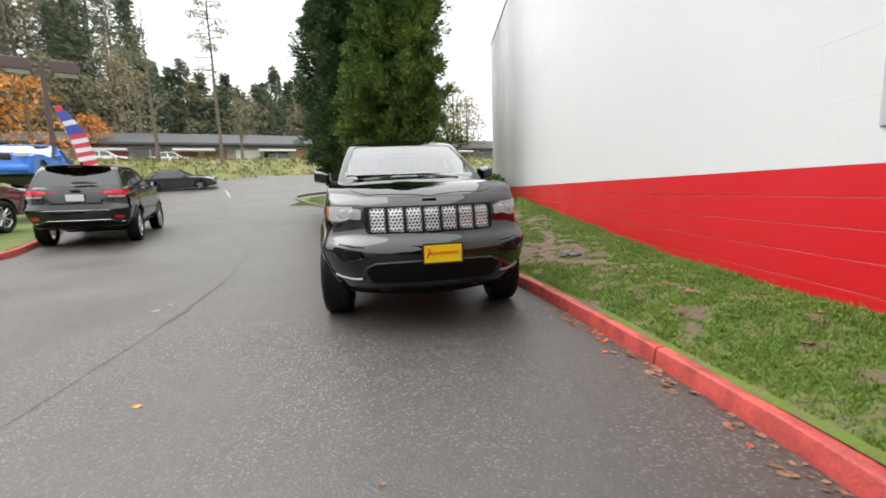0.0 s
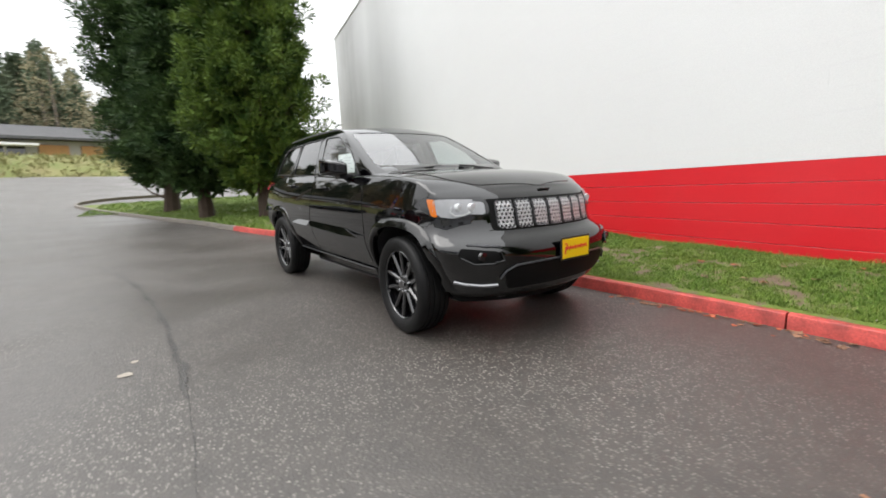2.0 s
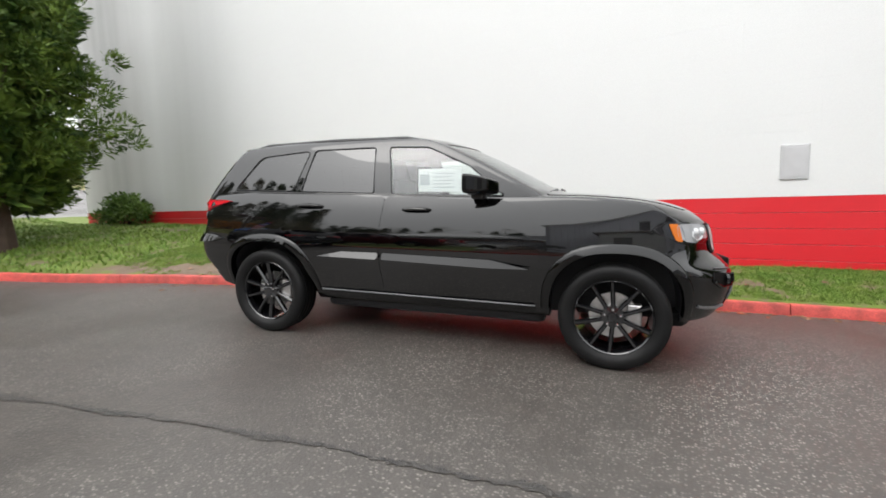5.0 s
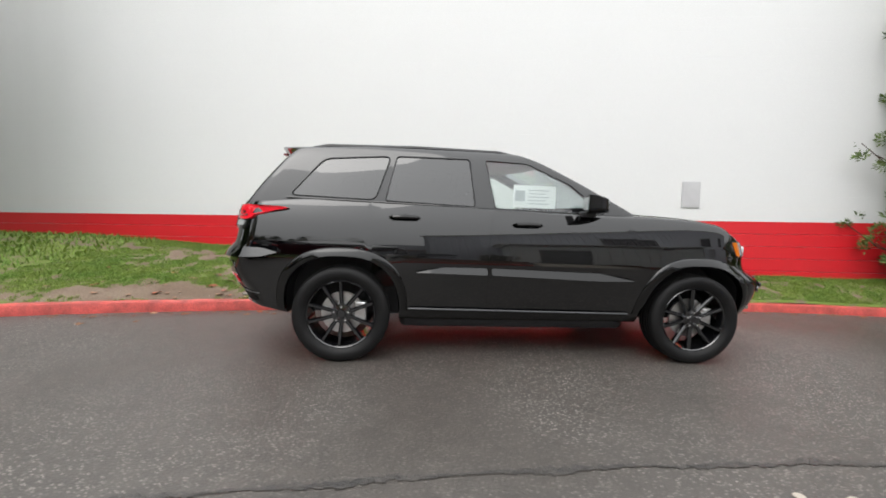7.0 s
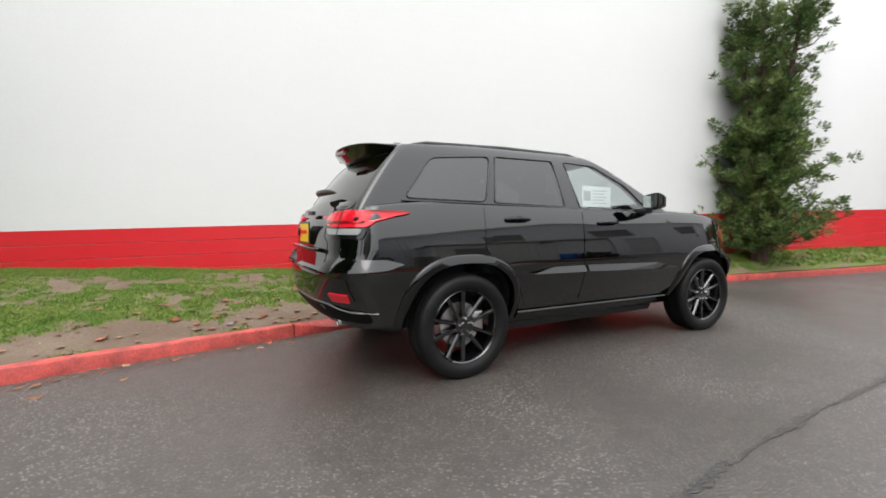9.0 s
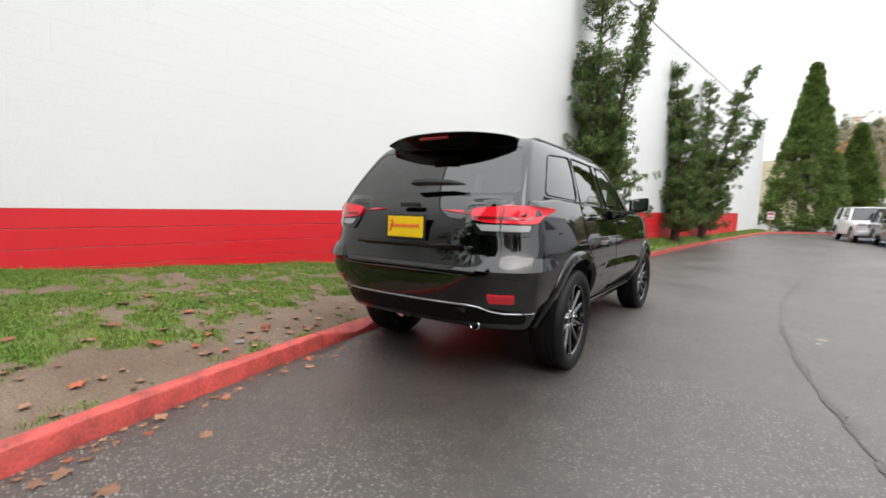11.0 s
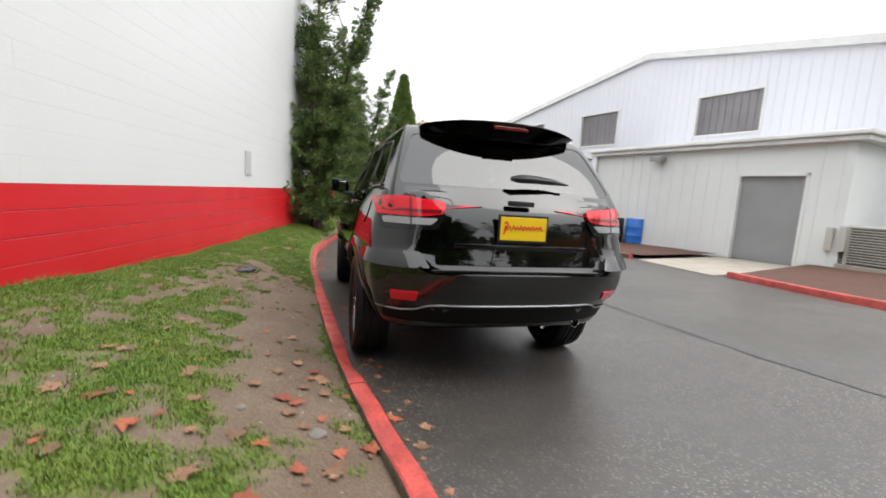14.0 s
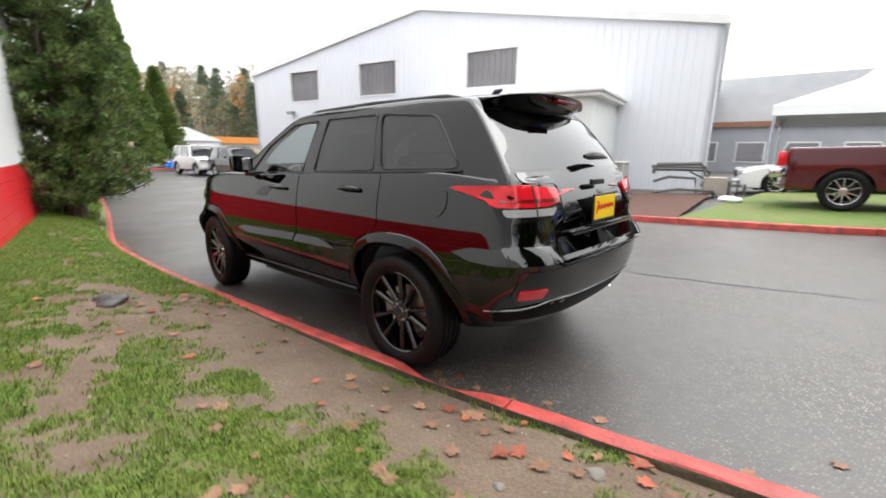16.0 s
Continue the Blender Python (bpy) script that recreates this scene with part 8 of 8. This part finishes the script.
# ================= leaves and litter =================
def leaf_mesh(mat, seed):
    rnd = random.Random(seed)
    bm = bmesh.new()
    tips = []
    lobes = 7
    for k in range(lobes * 2):
        a = math.pi * 2 * k / (lobes * 2) + rnd.uniform(-0.08, 0.08)
        r = (0.075 * rnd.uniform(0.6, 1.15) if k % 2 == 0 else 0.040 * rnd.uniform(0.8, 1.2)) * (0.75 if abs(a - math.pi) < 0.6 else 1)
        tips.append(bm.verts.new((r * math.cos(a), r * math.sin(a), 0.022 * rnd.random() + r * 0.25 * math.sin(a * 2 + seed))))
    c = bm.verts.new((0, 0, 0.004))
    for k in range(lobes * 2):
        bm.faces.new((c, tips[k], tips[(k + 1) % (lobes * 2)]))
    tube(bm, [(-0.02, 0, 0.004), (-0.085, 0.006, 0.008)], 0.0016, 4)
    me = bpy.data.meshes.new("leaf")
    bm.to_mesh(me)
    bm.free()
    me.materials.append(mat)
    return me


kinds = [(leaf_mesh(M[m], i), lab) for i, (m, lab) in enumerate((("leaf_red", "fallen rust-red maple leaf"), ("leaf_brown", "fallen brown maple leaf"), ("leaf_brown", "fallen brown maple leaf"), ("leaf_red", "fallen rust-red maple leaf"), ("leaf_orange", "fallen orange maple leaf")))]
rnd = random.Random(17)


def drop_leaf(x, y, kind=None, scale=None, wet_on_road=False):
    me, lab = kinds[kind if kind is not None else rnd.choice((0, 1, 2, 3, 1, 2))]
    e = float(edge_y(x))
    z = GZ(x, y) + 0.004 if y < e else (GZ(x, e) + KH + 0.004 if y < e + KW else LZ(x, y) + 0.014)
    ob = new("leaf", me)
    s = 0.62 * (scale or rnd.uniform(0.4, 1.15))
    ob.matrix_world = pose(x, y, z, rnd.uniform(-7, 7), rnd.uniform(-7, 7), rnd.uniform(0, 360)) @ Matrix.Diagonal((s, s, s * 0.4, 1))
    tagged(ob, lab + (" on the wet asphalt" if y < e else " on the lawn"), "leaf", "fallen leaves")


for x, y, k, s in ((3.39, -1.30, 4, 0.75), (-2.75, 0.12, 2, 1.1), (-3.6, -0.42, 1, 1.0), (-3.15, 0.92, 1, 1.2), (-3.2, 1.32, 3, 1.3), (-2.62, 0.55, 0, 0.6), (2.03, 2.45, 0, 0.9), (-4.0, -0.62, 2, 1.3), (-3.03, 1.55, 0, 1.3), (-2.9, 1.2, 2, 1.2), (4.4, 0.4, 0, 0.5), (4.1, 0.2, 1, 0.5)):
    drop_leaf(x, y, k, s)
for x, y, k, s in ((-3.55, 0.75, 0, 1.5), (-3.45, 1.0, 1, 1.5), (-3.3, 0.5, 1, 1.4), (-3.75, 1.15, 3, 1.6), (-3.0, 1.75, 2, 1.4), (-3.6, 1.6, 2, 1.5), (-2.75, 0.85, 3, 1.2), (-2.3, 1.3, 2, 1.3), (-2.45, 1.85, 1, 1.3), (-3.1, 0.38, 0, 1.3), (-4.0, 0.35, 0, 1.4), (-3.9, 0.9, 2, 1.4)):
    drop_leaf(x, y, k, s)
for k in range(190):
    x = rnd.uniform(-5.2, 0.5) if k < 150 else rnd.uniform(0.5, 6.0)
    e = float(edge_y(x))
    drop_leaf(x, e + KW + abs(rnd.gauss(0, 0.85)) + 0.05 if k % 4 else e - abs(rnd.gauss(0.08, 0.06)) - 0.06)
for k in range(110):
    x = rnd.uniform(1.8, 5.2)
    drop_leaf(x, float(edge_y(x)) - 0.015 - abs(rnd.gauss(0, 0.07)), None, rnd.uniform(0.3, 0.95))
for k in range(50):
    x = rnd.uniform(-4.6, -1.8)
    drop_leaf(x, float(edge_y(x)) - 0.015 - abs(rnd.gauss(0, 0.07)), None, rnd.uniform(0.25, 0.7))
# stones, twig litter and a pale scrap
rng = np.random.default_rng(5)
V, Q = [], []
for k in range(420):
    x = rng.uniform(-5.5, 5.5)
    y = float(edge_y(x)) + KW + rng.random() * 1.9
    if y > WALL_Y - 0.05:
        continue
    r, z = rng.uniform(0.003, 0.011), LZ(x, y)
    b = len(V)
    V += [(x - r, y, z), (x, y - r, z), (x + r, y, z), (x, y + r, z), (x, y, z + r)]
    Q += [(b, b + 1, b + 4), (b + 1, b + 2, b + 4), (b + 2, b + 3, b + 4), (b + 3, b, b + 4)]
tagged(obj("gravel", V, Q, M["concrete"]), "scattered small stones in the soil", "gravel", kind="stuff")


def stone(x, y, r, label, mat, squash=0.4, category="stone", name="stone"):
    bm = bmesh.new()
    bmesh.ops.create_icosphere(bm, subdivisions=3, radius=r)
    for v in bm.verts:
        v.co *= 1 + 0.25 * noise.noise(v.co * (1.5 / r) + Vector((x, y, 0)))
        v.co.z *= squash
    z = LZ(x, y) if y > float(edge_y(x)) + KW else GZ(x, y)
    tagged(part(name, bm, mat, smooth=True), label, category).matrix_world = pose(x, y, z + r * squash * 0.3, 0, 0, 40)


stone(-3.05, 0.62, 0.04, "flat pale stone half sunk in the soil", M["bare_kerb"])
stone(-2.9, 1.0, 0.022, "small pale stone in the soil", M["bare_kerb"])
for dx, dy, r in ((0, 0, 0.10), (0.11, 0.05, 0.08), (-0.10, 0.03, 0.07), (0.04, -0.07, 0.06)):
    stone(0.33 + dx, 2.10 + dy, r, "dark clump of broken turf and litter on the lawn", M["tar"], 0.45, "debris", "debris_clump")
chalk = bmesh.new()
bmesh.ops.create_circle(chalk, cap_ends=True, segments=14, radius=0.04)
for v in chalk.verts:
    v.co *= 1 + 0.6 * noise.noise(v.co * 30)
tagged(part("pale_scrap", chalk, M["concrete"]), "flattened pale scrap on the asphalt", "litter").matrix_world = Matrix.Translation((1.455, -2.457, GZ(1.455, -2.457) + 0.005))
chalk = bmesh.new()
bmesh.ops.create_circle(chalk, cap_ends=True, segments=10, radius=0.025)
tagged(part("pale_scrap", chalk, M["concrete"]), "pale worn spot on the asphalt", "litter").matrix_world = Matrix.Translation((1.228, -2.439, GZ(1.228, -2.439) + 0.005))

# painted line on the drive
V, F = [], []
line = smooth_path([(-20.0, -11.9), (-22.0, -13.0), (-24.0, -14.1)], 0.4)
for i, p in enumerate(line):
    for s in (-0.035, 0.035):
        V.append((p[0], p[1] + s, GZ(p[0], p[1] + s) + 0.012))
    if i:
        F.append((2 * i - 2, 2 * i, 2 * i + 1, 2 * i - 1))
tagged(obj("lane_line", V, F, M["trim_white"]), "worn white lane line on the drive", "road marking", kind="structure")

# ================= red blocks of the near wall stretch =================
full, half = block_mesh("block", BL, CH, M["red_wall"]), block_mesh("block_half", BL / 2, CH, M["red_wall"])
for c in range(5):
    z0 = BAND_TOP - (c + 1) * CH
    x = -6.5
    if c % 2:
        ob = new("block", half)
        ob.parent = wall
        ob.location = (x + BL / 4, WALL_Y, z0)
        x += BL / 2
    while x < 7.31 - 0.01:
        ob = new("block", full if x + BL < 7.33 else half)
        ob.parent = wall
        ob.location = (x + (BL if x + BL < 7.33 else BL / 2) / 2, WALL_Y + random.Random(int(x * 100) + c).uniform(-0.0001, 0.0001), z0)
        x += BL
